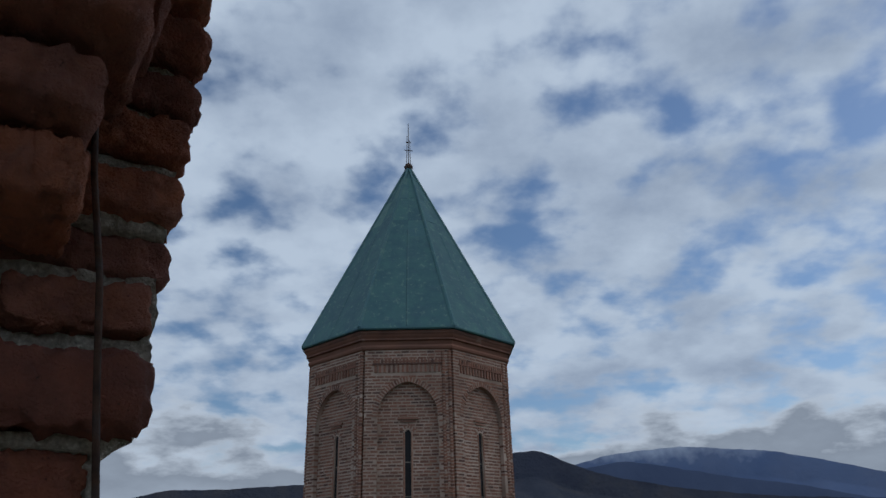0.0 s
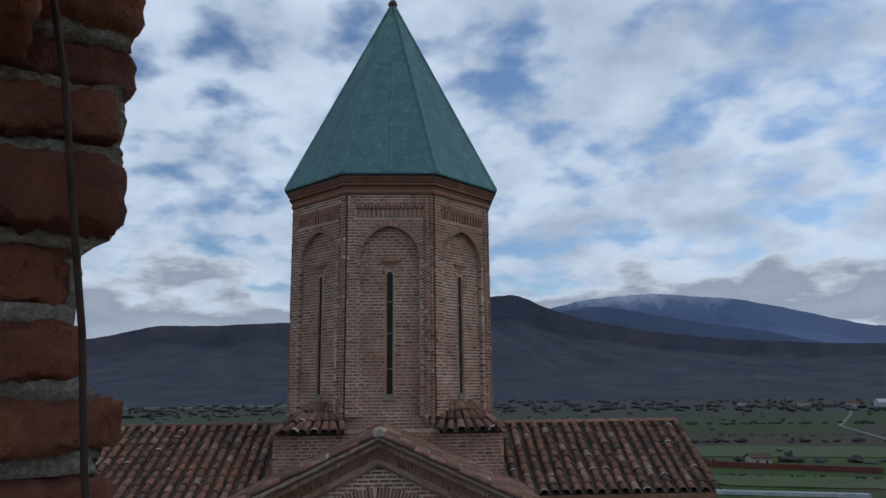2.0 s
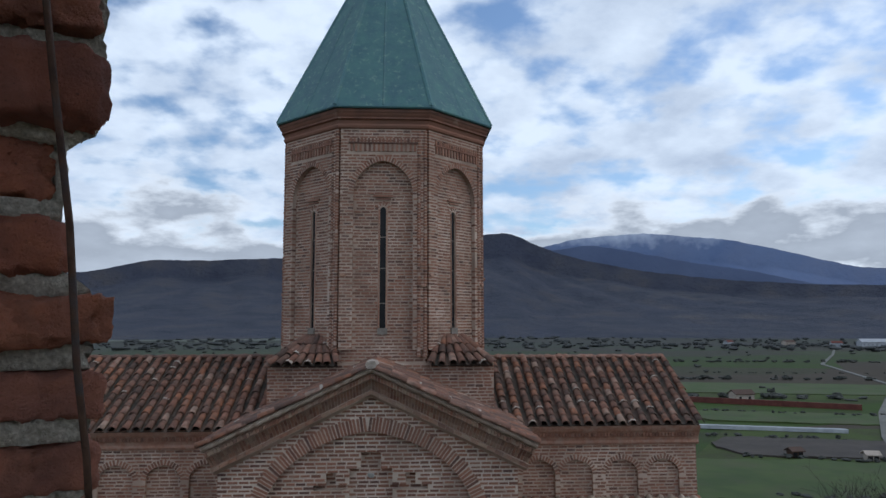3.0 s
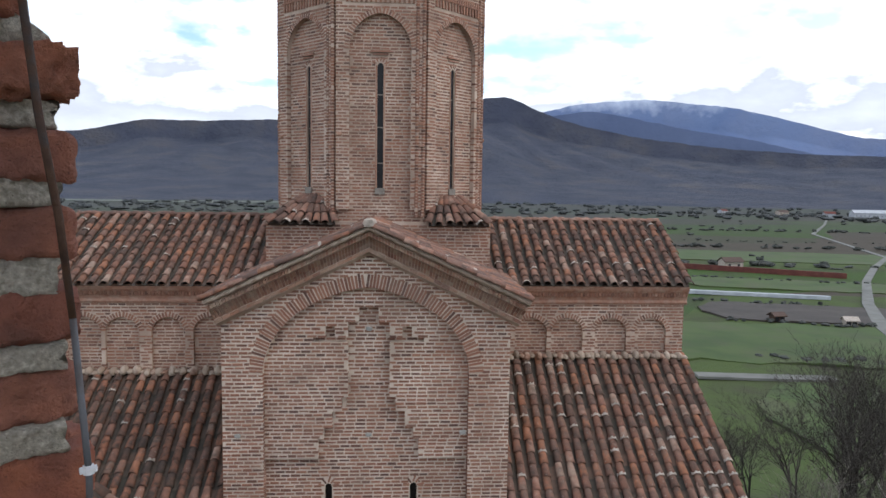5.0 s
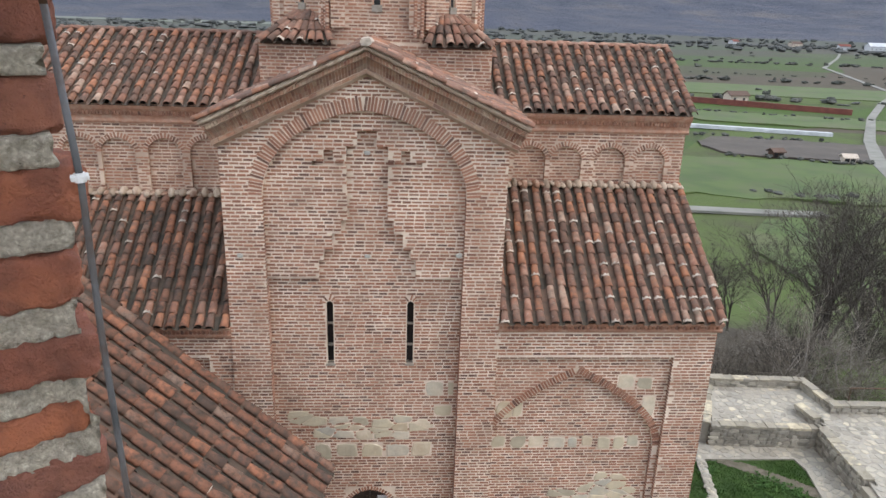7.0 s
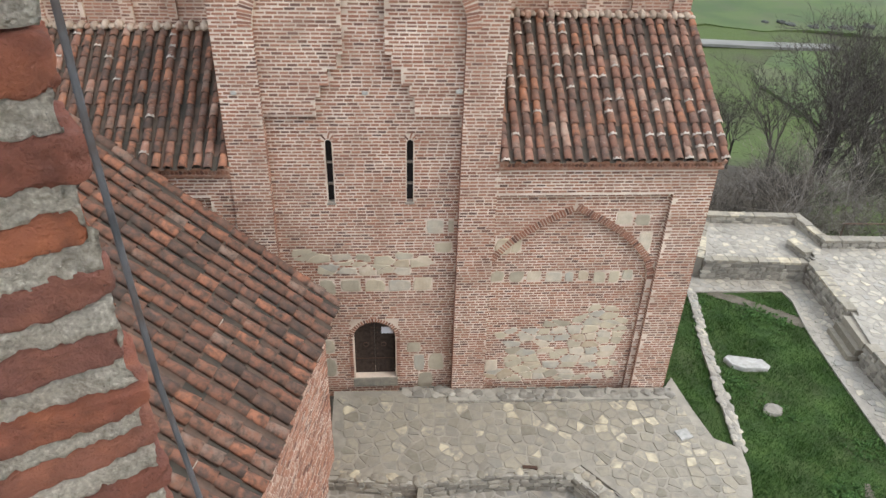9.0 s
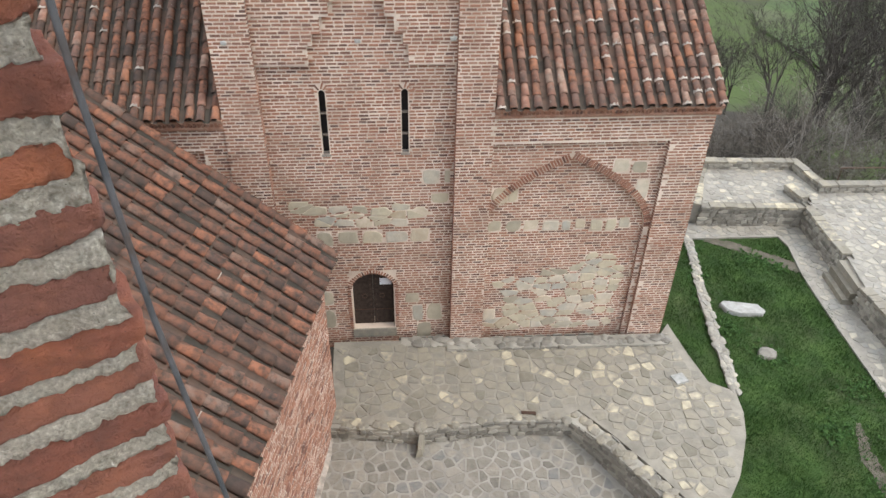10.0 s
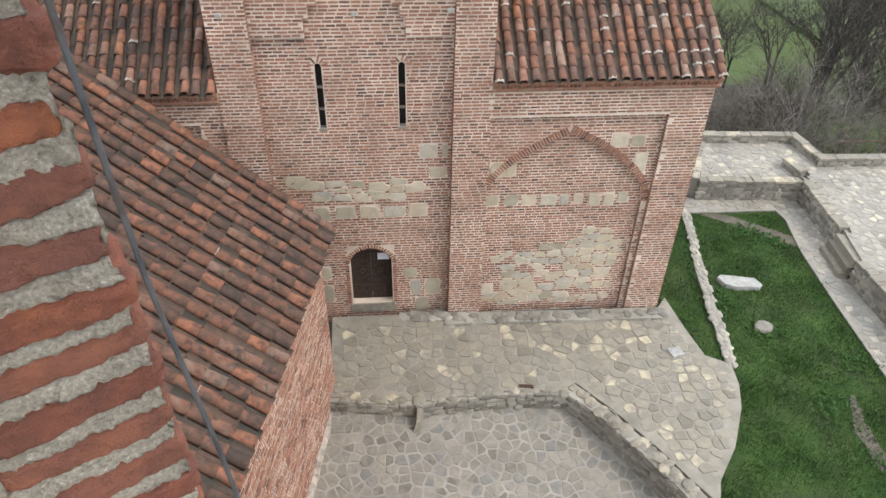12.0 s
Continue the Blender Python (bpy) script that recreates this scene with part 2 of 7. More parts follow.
# shade of small pits is put into the colour as dark specks
NEARBRICK = material("weathered_red_brick", [(0.26, 0.106, 0.077), (0.39, 0.142, 0.09), (0.53, 0.19, 0.098), (0.43, 0.172, 0.108), (0.32, 0.138, 0.102)], 20.0, vary=0.6, bump=1.0, bump_scale=260, stain=0.65, stain_color=(0.17, 0.083, 0.062), stain_scale=22.0, spots=((0.085, 0.047, 0.038), 150.0, 0.625, 0.9), bump_dist=0.010)
NEARMORTAR = material("rough_lime_mortar", [(0.42, 0.37, 0.29), (0.56, 0.50, 0.40), (0.66, 0.595, 0.485), (0.84, 0.785, 0.67)], 170.0, bump=1.0, bump_scale=330, stain=0.45, stain_color=(0.28, 0.235, 0.175), stain_scale=40.0, spots=((0.085, 0.07, 0.052), 190.0, 0.64, 0.9), bump_dist=0.010)


BANDBRICK = material("cornice_brick", [(0.19, 0.095, 0.068), (0.30, 0.15, 0.098), (0.38, 0.215, 0.145), (0.26, 0.155, 0.11), (0.42, 0.29, 0.20)], 5.0, vary=0.62, bump=0.8, bump_scale=20, stain=0.6, stain_color=(0.36, 0.29, 0.23), stain_scale=2.6)
TANMORTAR = material("tan_roof_mortar", [(0.22, 0.165, 0.125), (0.36, 0.27, 0.20), (0.45, 0.36, 0.28), (0.28, 0.15, 0.10)], 5.0, vary=0.5, bump=1.0, bump_scale=22, stain=0.5, stain_color=(0.12, 0.09, 0.07), stain_scale=5.0, bump_dist=0.03)
# pan tiles are a darker brown than the covers they lie between
TILEDARK = material("dark_pan_tile", [(0.045, 0.038, 0.029), (0.075, 0.055, 0.041), (0.115, 0.07, 0.05)], 5.0, vary=0.5, bump=0.6, bump_scale=25, stain=0.7, stain_color=(0.04, 0.034, 0.028), stain_scale=4.0)
TILEOLD = material("old_roof_tile", [(0.068, 0.046, 0.037), (0.12, 0.066, 0.046), (0.19, 0.083, 0.052), (0.085, 0.057, 0.046), (0.28, 0.115, 0.066), (0.115, 0.068, 0.05), (0.20, 0.09, 0.056), (0.19, 0.125, 0.095)], 5.0, vary=0.66, bump=0.7, bump_scale=25, stain=1.0, stain_color=(0.043, 0.036, 0.029), stain_scale=7.5, spots=((0.27, 0.25, 0.205), 30.0, 0.665, 0.7))


# ---- building helpers ----
def obj(name, verts, faces, mat, parent=None, label=""):
    me = bpy.data.meshes.new(name)
    me.from_pydata([tuple(v) for v in verts], [], faces)
    me.materials.append(mat)
    me.update()
    ob = new(name, me)
    if parent is not None:
        ob.parent = parent
    return tagged(ob, label)


def part(name, bm, mat, parent=None, label="", smooth=False):
    me = bpy.data.meshes.new(name)
    bmesh.ops.recalc_face_normals(bm, faces=bm.faces)
    bm.to_mesh(me)
    bm.free()
    me.materials.append(mat)
    if smooth:
        me.polygons.foreach_set("use_smooth", [True] * len(me.polygons))
    ob = new(name, me)
    if parent is not None:
        ob.parent = parent
    return tagged(ob, label)


def shared(name, mesh, m, parent):
    ob = new(name, mesh)
    ob.parent = parent
    ob.matrix_basis = m
    return ob


class Soup:
    """Many small closed pieces gathered into one mesh."""

    def __init__(self):
        self.v, self.f = [], []

    def add(self, verts, faces):
        k = len(self.v)
        self.v += verts
        self.f += [tuple(i + k for i in f) for f in faces]

    def out(self, name, mat, parent=None, label="", smooth=False):
        ob = obj(name, self.v, self.f, mat, parent, label)
        if smooth:
            ob.data.polygons.foreach_set("use_smooth", [True] * len(ob.data.polygons))
        return ob


BOXF = [(0, 1, 2, 3), (7, 6, 5, 4), (0, 4, 5, 1), (1, 5, 6, 2), (2, 6, 7, 3), (3, 7, 4, 0)]


class Plane:
    """A wall's own coordinates: u along it, z up, d out of it."""

    def __init__(self, o, u, n):
        self.o, self.u, self.n = Vector(o), Vector(u).normalized(), Vector(n).normalized()

    def p(self, u, z, d=0.0):
        return self.o + self.u * u + self.n * d + Vector((0, 0, z))

    def box(self, soup, u0, u1, z0, z1, d0, d1):
        soup.add([self.p(u0, z0, d1), self.p(u1, z0, d1), self.p(u1, z1, d1), self.p(u0, z1, d1),
                  self.p(u0, z0, d0), self.p(u1, z0, d0), self.p(u1, z1, d0), self.p(u0, z1, d0)], BOXF)

    def matrix(self, u, z, d):
        m = Matrix.Identity(4)
        up = Vector((0, 0, 1))
        for r in range(3):
            m[r][0], m[r][1], m[r][2], m[r][3] = self.u[r], up[r], self.n[r], self.p(u, z, d)[r]
        return m

    def slab(self, name, outer, holes, d0, d1, mat, parent=None, label=""):
        """A flat wall of any outline with holes through it, from depth d0 to d1."""
        bm = bmesh.new()
        loops = []
        for line in [outer, *holes]:
            vs = [bm.verts.new(self.p(u, z, d1)) for u, z in line]
            loops.append((line, vs))
            for a, b in zip(vs, vs[1:] + vs[:1]):
                bm.edges.new((a, b))
        bmesh.ops.triangle_fill(bm, edges=bm.edges[:], use_beauty=False, use_dissolve=False, normal=self.n)
        caps = bm.faces[:]
        twin = {}
        for line, vs in loops:
            back = [bm.verts.new(self.p(u, z, d0)) for u, z in line]
            twin.update(zip(vs, back))
            for k in range(len(vs)):
                a, b = vs[k], vs[(k + 1) % len(vs)]
                bm.faces.new((a, b, twin[b], twin[a]))
        for f in caps:
            bm.faces.new([twin[v] for v in reversed(f.verts)])
        return part(name, bm, mat, parent, label)


def arch_line(cx, spring, half, rise, n=14, point=0.16):
    """The line of a pointed keel arch from its left to its right springing."""
    out = []
    for k in range(2 * n + 1):
        a = math.pi * k / (2 * n)
        b = a if a <= math.pi / 2 else math.pi - a
        out.append((cx - half * math.cos(a), spring + rise * ((1 - point) * math.sin(b) + point * b / (math.pi / 2))))
    return out


def inside(u, z, poly):
    c = False
    for (x1, y1), (x2, y2) in zip(poly, poly[1:] + poly[:1]):
        if (y1 > z) != (y2 > z) and u < (x2 - x1) * (z - y1) / (y2 - y1) + x1:
            c = not c
    return c


COURSE, LENGTH, GAP = 0.090, 0.215, 0.027
rng = random.Random(4)
unit_brick = obj("unit", [(x, y, z) for z, s in ((0.5, 0.97), (-0.5, 1.0)) for x, y in ((-0.5 * s, -0.5 * s), (0.5 * s, -0.5 * s), (0.5 * s, 0.5 * s), (-0.5 * s, 0.5 * s))], BOXF, BRICK)
UNIT = unit_brick.data
bpy.data.objects.remove(unit_brick)


def bricks(plane, u0, u1, z0, z1, depth, soup, singles=None, budget=None, near=None, thick=0.051):
    """Courses of brick in running bond. depth(u, z) is the wall's depth there, or None where no brick lies."""
    rows = int((z1 - z0) / COURSE)
    for r in range(rows):
        z = z0 + (r + 0.5) * COURSE
        u = u0 - (0.5 if r % 2 else 0.0) * (LENGTH + GAP) - rng.uniform(0, 0.05)
        while u < u1:
            ln = LENGTH * rng.uniform(0.85, 1.12)
            a, b = max(u, u0), min(u + ln, u1)
            u += ln + GAP * rng.uniform(0.8, 1.3)
            if b - a < 0.05:
                continue
            steps = [a + (b - a) * k / 5 for k in range(6)]
            ds = [depth(s, z) for s in steps]
            run, best = [], []
            for s, d in zip(steps, ds):
                if d is not None and (not run or d == run[-1][1]):
                    run.append((s, d))
                else:
                    run = [(s, d)] if d is not None else []
                if len(run) > len(best):
                    best = list(run)
            if not best:
                continue
            d = best[0][1]
            lo, hi = best[0][0], best[-1][0]
            if lo > a + 1e-6:
                g0, g1 = lo - (b - a) / 5, lo
                for _ in range(5):
                    mid = (g0 + g1) / 2
                    g0, g1 = (g0, mid) if depth(mid, z) == d else (mid, g1)
                lo = g1 - 0.005
            if hi < b - 1e-6:
                g0, g1 = hi, hi + (b - a) / 5
                for _ in range(5):
                    mid = (g0 + g1) / 2
                    g0, g1 = (mid, g1) if depth(mid, z) == d else (g0, mid)
                hi = g0 + 0.005
            if a <= u0 + 1e-6 and lo == a:
                lo -= 0.006
            if b >= u1 - 1e-6 and hi == b:
                hi += 0.006
            a, b = lo, hi
            if b - a < 0.035:
                continue
            back = 0.02 if d < 0.05 else min(d + 0.01, 0.28)
            h = thick * rng.uniform(0.88, 1.1)
            dz, out = rng.uniform(-0.004, 0.004), rng.uniform(0.003, 0.016)
            if singles is not None and budget[0] > 0 and near((a + b) / 2, z):
                budget[0] -= 1
                shared("brick", UNIT, plane.matrix((a + b) / 2, z + dz, d + out - 0.02) @ Matrix.Diagonal((b - a, h, 0.04, 1)), singles)
            else:
                t = rng.uniform(-0.004, 0.004)
                plane.box(soup, a, b, z - h / 2 + dz + t, z + h / 2 + dz - t, d - back, d + out)


def edge_bricks(plane, u, z0, z1, d0, d1, soup, r):
    """Brick ends that turn the corner of a pier or reveal, course by course."""
    for k in range(int((z1 - z0) / COURSE)):
        z = z0 + (k + 0.5) * COURSE
        h = 0.051 * r.uniform(0.88, 1.1)
        plane.box(soup, u - 0.008 - r.uniform(0, 0.004), u + 0.008 + r.uniform(0, 0.004), z - h / 2, z + h / 2, d0, d1 + r.uniform(0.0, 0.006))


def voussoirs(plane, line, width, d, soup, thick=0.055, step=0.075, start=0.0):
    """Bricks standing round an arch."""
    pts = [Vector((u, z)) for u, z in line]
    lens = [0.0]
    for a, b in zip(pts, pts[1:]):
        lens.append(lens[-1] + (b - a).length)
    n = int(lens[-1] / step)
    for k in range(n):
        s = (k + 0.5) * lens[-1] / n
        i = max(j for j in range(len(lens) - 1) if lens[j] <= s)
        a, b = pts[i], pts[i + 1]
        c = a + (b - a) * ((s - lens[i]) / (lens[i + 1] - lens[i]))
        t = (b - a).normalized()
        nn = Vector((-t.y, t.x))
        w = width * rng.uniform(0.92, 1.05)
        out = d + rng.uniform(0.004, 0.018)
        q = [c + t * (-thick / 2) + nn * start, c + t * (thick / 2) + nn * start, c + t * (thick / 2 * 1.08) + nn * w, c - t * (thick / 2 * 1.08) + nn * w]
        soup.add([plane.p(v.x, v.y, out) for v in q] + [plane.p(v.x, v.y, d - 0.03) for v in q], BOXF)


def prism(plane, profile, u0, u1, mat, name, parent, label=""):
    """A moulding along a wall: profile of (z, d)."""
    n = len(profile)
    vs = [plane.p(u, z, d) for u in (u0, u1) for z, d in profile]
    fs = [(k, (k + 1) % n, n + (k + 1) % n, n + k) for k in range(n)] + [tuple(range(n - 1, -1, -1)), tuple(range(n, 2 * n))]
    return obj(name, vs, fs, mat, parent, label)


def dentils(plane, u0, u1, z0, z1, d0, d1, soup, step=0.11, fill=0.6):
    n = max(1, int((u1 - u0) / step))
    for k in range(n):
        u = u0 + (k + 0.5) * (u1 - u0) / n
        plane.box(soup, u - step * fill / 2, u + step * fill / 2, z0, z1, d0, d1 + rng.uniform(-0.008, 0.008))


def tile_mesh(r0, r1, length, thick=0.016, n=7, mat=None):
    """A tapered half barrel of fired clay; local x across, y up the slope, z out of the roof."""
    vs, fs = [], []
    for y, r in ((0, r0), (length, r1)):
        for rr in (r, r - thick):
            for k in range(n + 1):
                a = math.pi * k / n
                vs.append((-rr * math.cos(a), y, rr * math.sin(a) * 0.92))
    m = n + 1
    for k in range(n):
        fs += [(k, k + 1, 2 * m + k + 1, 2 * m + k), (m + k + 1, m + k, 3 * m + k, 3 * m + k + 1), (k + 1, k, m + k, m + k + 1)]
    fs += [(0, 2 * m, 3 * m, m), (n, m + n, 3 * m + n, 2 * m + n)]
    ob = obj("unit", vs, fs, mat or TILE)
    me = ob.data
    bpy.data.objects.remove(ob)
    me.polygons.foreach_set("use_smooth", [True] * len(me.polygons))
    return me


TILES = [tile_mesh(0.112, 0.088, 0.46), tile_mesh(0.118, 0.092, 0.44), tile_mesh(0.106, 0.084, 0.47)]
TILES_DARK = [tile_mesh(0.112, 0.088, 0.46, mat=TILEOLD), tile_mesh(0.118, 0.092, 0.44, mat=TILEOLD), tile_mesh(0.106, 0.084, 0.47, mat=TILEOLD), tile_mesh(0.112, 0.088, 0.46)]
TILES_OLD = [tile_mesh(0.140, 0.112, 0.52, mat=TILEOLD), tile_mesh(0.147, 0.118, 0.50, mat=TILEOLD), tile_mesh(0.133, 0.106, 0.54, mat=TILEOLD)]


def frame_of(x, y, at):
    x = x.normalized()
    n = x.cross(y).normalized()
    y = n.cross(x)
    m = Matrix.Identity(4)
    for r in range(3):
        m[r][0], m[r][1], m[r][2], m[r][3] = x[r], y[r], n[r], at[r]
    return m


def tile_roof(name, e0, e1, r0, r1, parent, pitch=0.315, step=0.36, label="", budget=300, thick=0.14, flecks=0.10, tiles=None, bed_mat=None):
    """Barrel tiles over a bed: e0-e1 along the eave, r0-r1 along the top."""
    e0, e1, r0, r1 = (Vector(v) for v in (e0, e1, r0, r1))
    nrm = (e1 - e0).cross(r0 - e0).normalized()
    q = [e0, e1, r1, r0]
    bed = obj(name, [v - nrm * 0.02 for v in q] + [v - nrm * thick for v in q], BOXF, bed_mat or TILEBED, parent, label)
    cols = max(1, round(((e1 - e0).length) / pitch))
    pans, extra, fleck = Soup(), Soup(), Soup()
    for c in range(cols + 1):
        f = c / cols
        a, b = e0.lerp(e1, f), r0.lerp(r1, f)
        up = (b - a).normalized()
        length = (b - a).length
        across = up.cross(nrm).normalized()
        rows = max(1, round(length / step))
        wob = rng.uniform(-0.02, 0.02)
        for k in range(rows):
            y = -0.07 + k * length / rows + rng.uniform(-0.025, 0.025)
            side = across * (wob + rng.uniform(-0.018, 0.018))
            # covers
            tip = math.radians(rng.uniform(1.5, 4.0))
            upv = (up * math.cos(tip) - nrm * math.sin(tip) + across * rng.uniform(-0.05, 0.05)).normalized()
            m = frame_of(across, upv, a + up * y + side + nrm * (0.055 + rng.uniform(0, 0.015)))
            if budget > 0:
                budget -= 1
                shared("tile", rng.choice(tiles or TILES), m, bed)
            else:
                me = rng.choice(tiles or TILES)
                extra.add([m @ v.co for v in me.vertices], [tuple(p.vertices) for p in me.polygons])
            if rng.random() < flecks:
                q, rr = [], 0.118
                for t in range(9):
                    g = math.pi * (t / 8 * rng.uniform(0.7, 1.0))
                    for yy, k2 in ((-0.02, rr), (0.045 + 0.03 * math.sin(t * 2.1), rr)):
                        q.append(m @ Vector((-k2 * math.cos(g), yy, k2 * math.sin(g) * 0.95)))
                fleck.add(q, [(2 * t, 2 * t + 2, 2 * t + 3, 2 * t + 1) for t in range(8)])
            # pans
            if c < cols:
                mid = a.lerp(e1, 0) + (e1 - e0) * (0.5 / cols) * (1 - y / length) + (r1 - r0) * (0.5 / cols) * (y / length)
                vs = []
                for yy, rr in ((-0.05, 0.085), (0.43, 0.105)):
                    for t in range(5):
                        g = math.pi * t / 4
                        vs.append(mid + up * (y + yy) + side - across * rr * math.cos(g) + nrm * (0.085 - rr * 0.75 * math.sin(g) + (0.012 if yy < 0 else -0.004)))
                pans.add(vs, [(t, t + 1, 6 + t, 5 + t) for t in range(4)])
    if fleck.v:
        tagged(fleck.out("lime_streak", OLDMORTAR, bed), kind="stuff")
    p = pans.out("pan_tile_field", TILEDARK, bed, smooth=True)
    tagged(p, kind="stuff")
    if extra.v:
        tagged(extra.out("tile_field", TILEOLD if tiles else TILE, bed, smooth=True), kind="stuff")
    return bed


def lumps(name, a, b, r, mat, parent, step=0.2, seed=1, squash=0.7):
    """An uneven bead of mortar along a line."""
    a, b = Vector(a), Vector(b)
    n = int((b - a).length / (step * 0.35))
    ax = (b - a).normalized()
    s1 = ax.cross(Vector((0, 0, 1))).normalized()
    vs, fs = [], []
    for k in range(n + 1):
        c = a.lerp(b, k / n)
        rr = r * (0.85 + 0.5 * noise.noise((k * 0.35, seed, 0)))
        for t in range(8):
            g = math.tau * t / 8
            vs.append(c + s1 * rr * math.cos(g) + Vector((0, 0, rr * squash * math.sin(g) + 0.03 * noise.noise((k * 0.3, t * 0.7, seed)))))
    for k in range(n):
        for t in range(8):
            fs.append((k * 8 + t, k * 8 + (t + 1) % 8, k * 8 + 8 + (t + 1) % 8, k * 8 + 8 + t))
    fs += [tuple(range(7, -1, -1)), tuple(range(n * 8, n * 8 + 8))]
    return obj(name, vs, fs, mat, parent)


def cells(poly, spacing, seed, stretch=1.0):
    """Uneven stone outlines that fill a polygon."""
    r = random.Random(seed)
    xs, ys = [p[0] for p in poly], [p[1] for p in poly]
    x0, y0 = min(xs), min(ys)
    nx, ny = int((max(xs) - x0) / (spacing * stretch)) + 2, int((max(ys) - y0) / spacing) + 2
    pts = {}
    for i in range(-1, nx + 1):
        for j in range(-1, ny + 1):
            pts[i, j] = Vector((x0 + (i + 0.5 + r.uniform(-0.42, 0.42)) * spacing * stretch, y0 + (j + 0.5 + r.uniform(-0.42, 0.42)) * spacing))
    out = []
    for (i, j), c in pts.items():
        if not inside(c.x, c.y, poly):
            continue
        s = spacing * 1.6 * max(1, stretch)
        cell = [c + Vector(v) for v in ((-s, -s), (s, -s), (s, s), (-s, s))]
        for di in (-2, -1, 0, 1, 2):
            for dj in (-2, -1, 0, 1, 2):
                o = pts.get((i + di, j + dj))
                if o is None or o is c:
                    continue
                mid, nn = (c + o) / 2, (o - c)
                res = []
                for a, b in zip(cell, cell[1:] + cell[:1]):
                    da, db = (a - mid).dot(nn), (b - mid).dot(nn)
                    if da <= 0:
                        res.append(a)
                    if (da < 0) != (db < 0) and abs(da - db) > 1e-9:
                        res.append(a.lerp(b, da / (da - db)))
                cell = res
                if len(cell) < 3:
                    break
            if len(cell) < 3:
                break
        if len(cell) >= 3:
            out.append((c, cell))
    return out


def mortar_fingers(name, a, b, parent, seed, pitch=0.315):
    """Dabs of mortar that close the upper ends of the tile rows, with a thin ragged bead behind them."""
    r = random.Random(seed)
    a, b = Vector(a), Vector(b)
    soup = Soup()
    n = int((b - a).length / pitch * 2)
    for k in range(n + 1):
        c = a.lerp(b, k / n) + Vector((r.uniform(-0.03, 0.03), r.uniform(-0.05, 0.02), r.uniform(-0.03, 0.03)))
        big = k % 2 == 0
        rx, ry, rz = r.uniform(0.10, 0.135) if big else r.uniform(0.09, 0.12), r.uniform(0.14, 0.22), (r.uniform(0.13, 0.18) if big else r.uniform(0.05, 0.09))
        vs, fs = [], []
        for i in range(5):
            e = -0.5 + 2.0 * i / 4
            for j in range(8):
                g = math.tau * j / 8
                q = r.uniform(0.86, 1.12)
                vs.append(c + Vector((rx * q * math.cos(e) * math.cos(g), ry * q * math.cos(e) * math.sin(g), rz * math.sin(e))))
        for i in range(4):
            fs += [(i * 8 + j, i * 8 + (j + 1) % 8, i * 8 + 8 + (j + 1) % 8, i * 8 + 8 + j) for j in range(8)]
        fs += [tuple(range(7, -1, -1)), tuple(range(32, 40))]
        soup.add(vs, fs)
    return tagged(soup.out(name, TANMORTAR, parent, smooth=True), kind="stuff")


def ashlar(w, h, t, plane, u, z, d, r, soup):
    """An angular, roughly dressed stone set in a wall."""
    ring = []
    for cx, cz in ((-1, -1), (0.1, -1), (1, -1), (1, 0.1), (1, 1), (-0.1, 1), (-1, 1), (-1, -0.1)):
        corner = abs(cx) == 1 and abs(cz) == 1
        k = r.uniform(0.70, 1.0) if corner else r.uniform(0.92, 1.06)
        ring.append((u + (cx + r.uniform(-0.12, 0.12)) * k * w / 2, z + (cz + r.uniform(-0.10, 0.10)) * k * h / 2))
    stone_slab(ring, t, plane, d, soup)


def stone_slab(ring, t, plane, d, soup):
    n = len(ring)
    u, z = sum(p[0] for p in ring) / n, sum(p[1] for p in ring) / n
    vs = [plane.p(a, b, d - 0.03) for a, b in ring] + [plane.p(a, b, d + t * 0.5) for a, b in ring]
    vs += [plane.p(u + (a - u) * 0.88, z + (b - z) * 0.88, d + t) for a, b in ring]
    soup.add(vs, [(k, (k + 1) % n, n + (k + 1) % n, n + k) for k in range(n)] + [(n + k, n + (k + 1) % n, 2 * n + (k + 1) % n, 2 * n + k) for k in range(n)] + [tuple(range(2 * n, 3 * n))])


def stone_patch(poly, spacing, stretch, seed, keep=0.9):
    """Outlines of field stones fitted into a ragged patch of a wall."""
    r = random.Random(seed)
    out = []
    for c, cell in cells([(x / stretch, y) for x, y in poly], spacing, seed):
        if r.random() > keep:
            continue
        cell = [Vector((p.x * stretch, p.y + 0.25 * (round(c.y / spacing) * spacing - c.y))) for p in cell]
        g = r.uniform(0.015, 0.035)
        cen = sum(cell, Vector((0, 0))) / len(cell)
        shape = []
        for p in cell:
            d = p - cen
            q = cen + d * max(0.4, (d.length - g) / max(d.length, 1e-4))
            # keep the patch's border near its outline
            if not inside(q.x, q.y, poly):
                q = cen + (q - cen) * 0.72
            shape.append((q.x, q.y))
        if (max(p[0] for p in shape) - min(p[0] for p in shape)) > 0.12:
            out.append(shape)
    return out


def in_patch(u, z, shapes, boxes):
    for sh, (a, b, c, e) in zip(shapes, boxes):
        if a < u < b and c < z < e and inside(u, z, sh):
            return True
    return False


def outline_boxes(shapes):
    return [(min(p[0] for p in q) - 0.02, max(p[0] for p in q) + 0.02, min(p[1] for p in q) - 0.02, max(p[1] for p in q) + 0.02) for q in shapes]


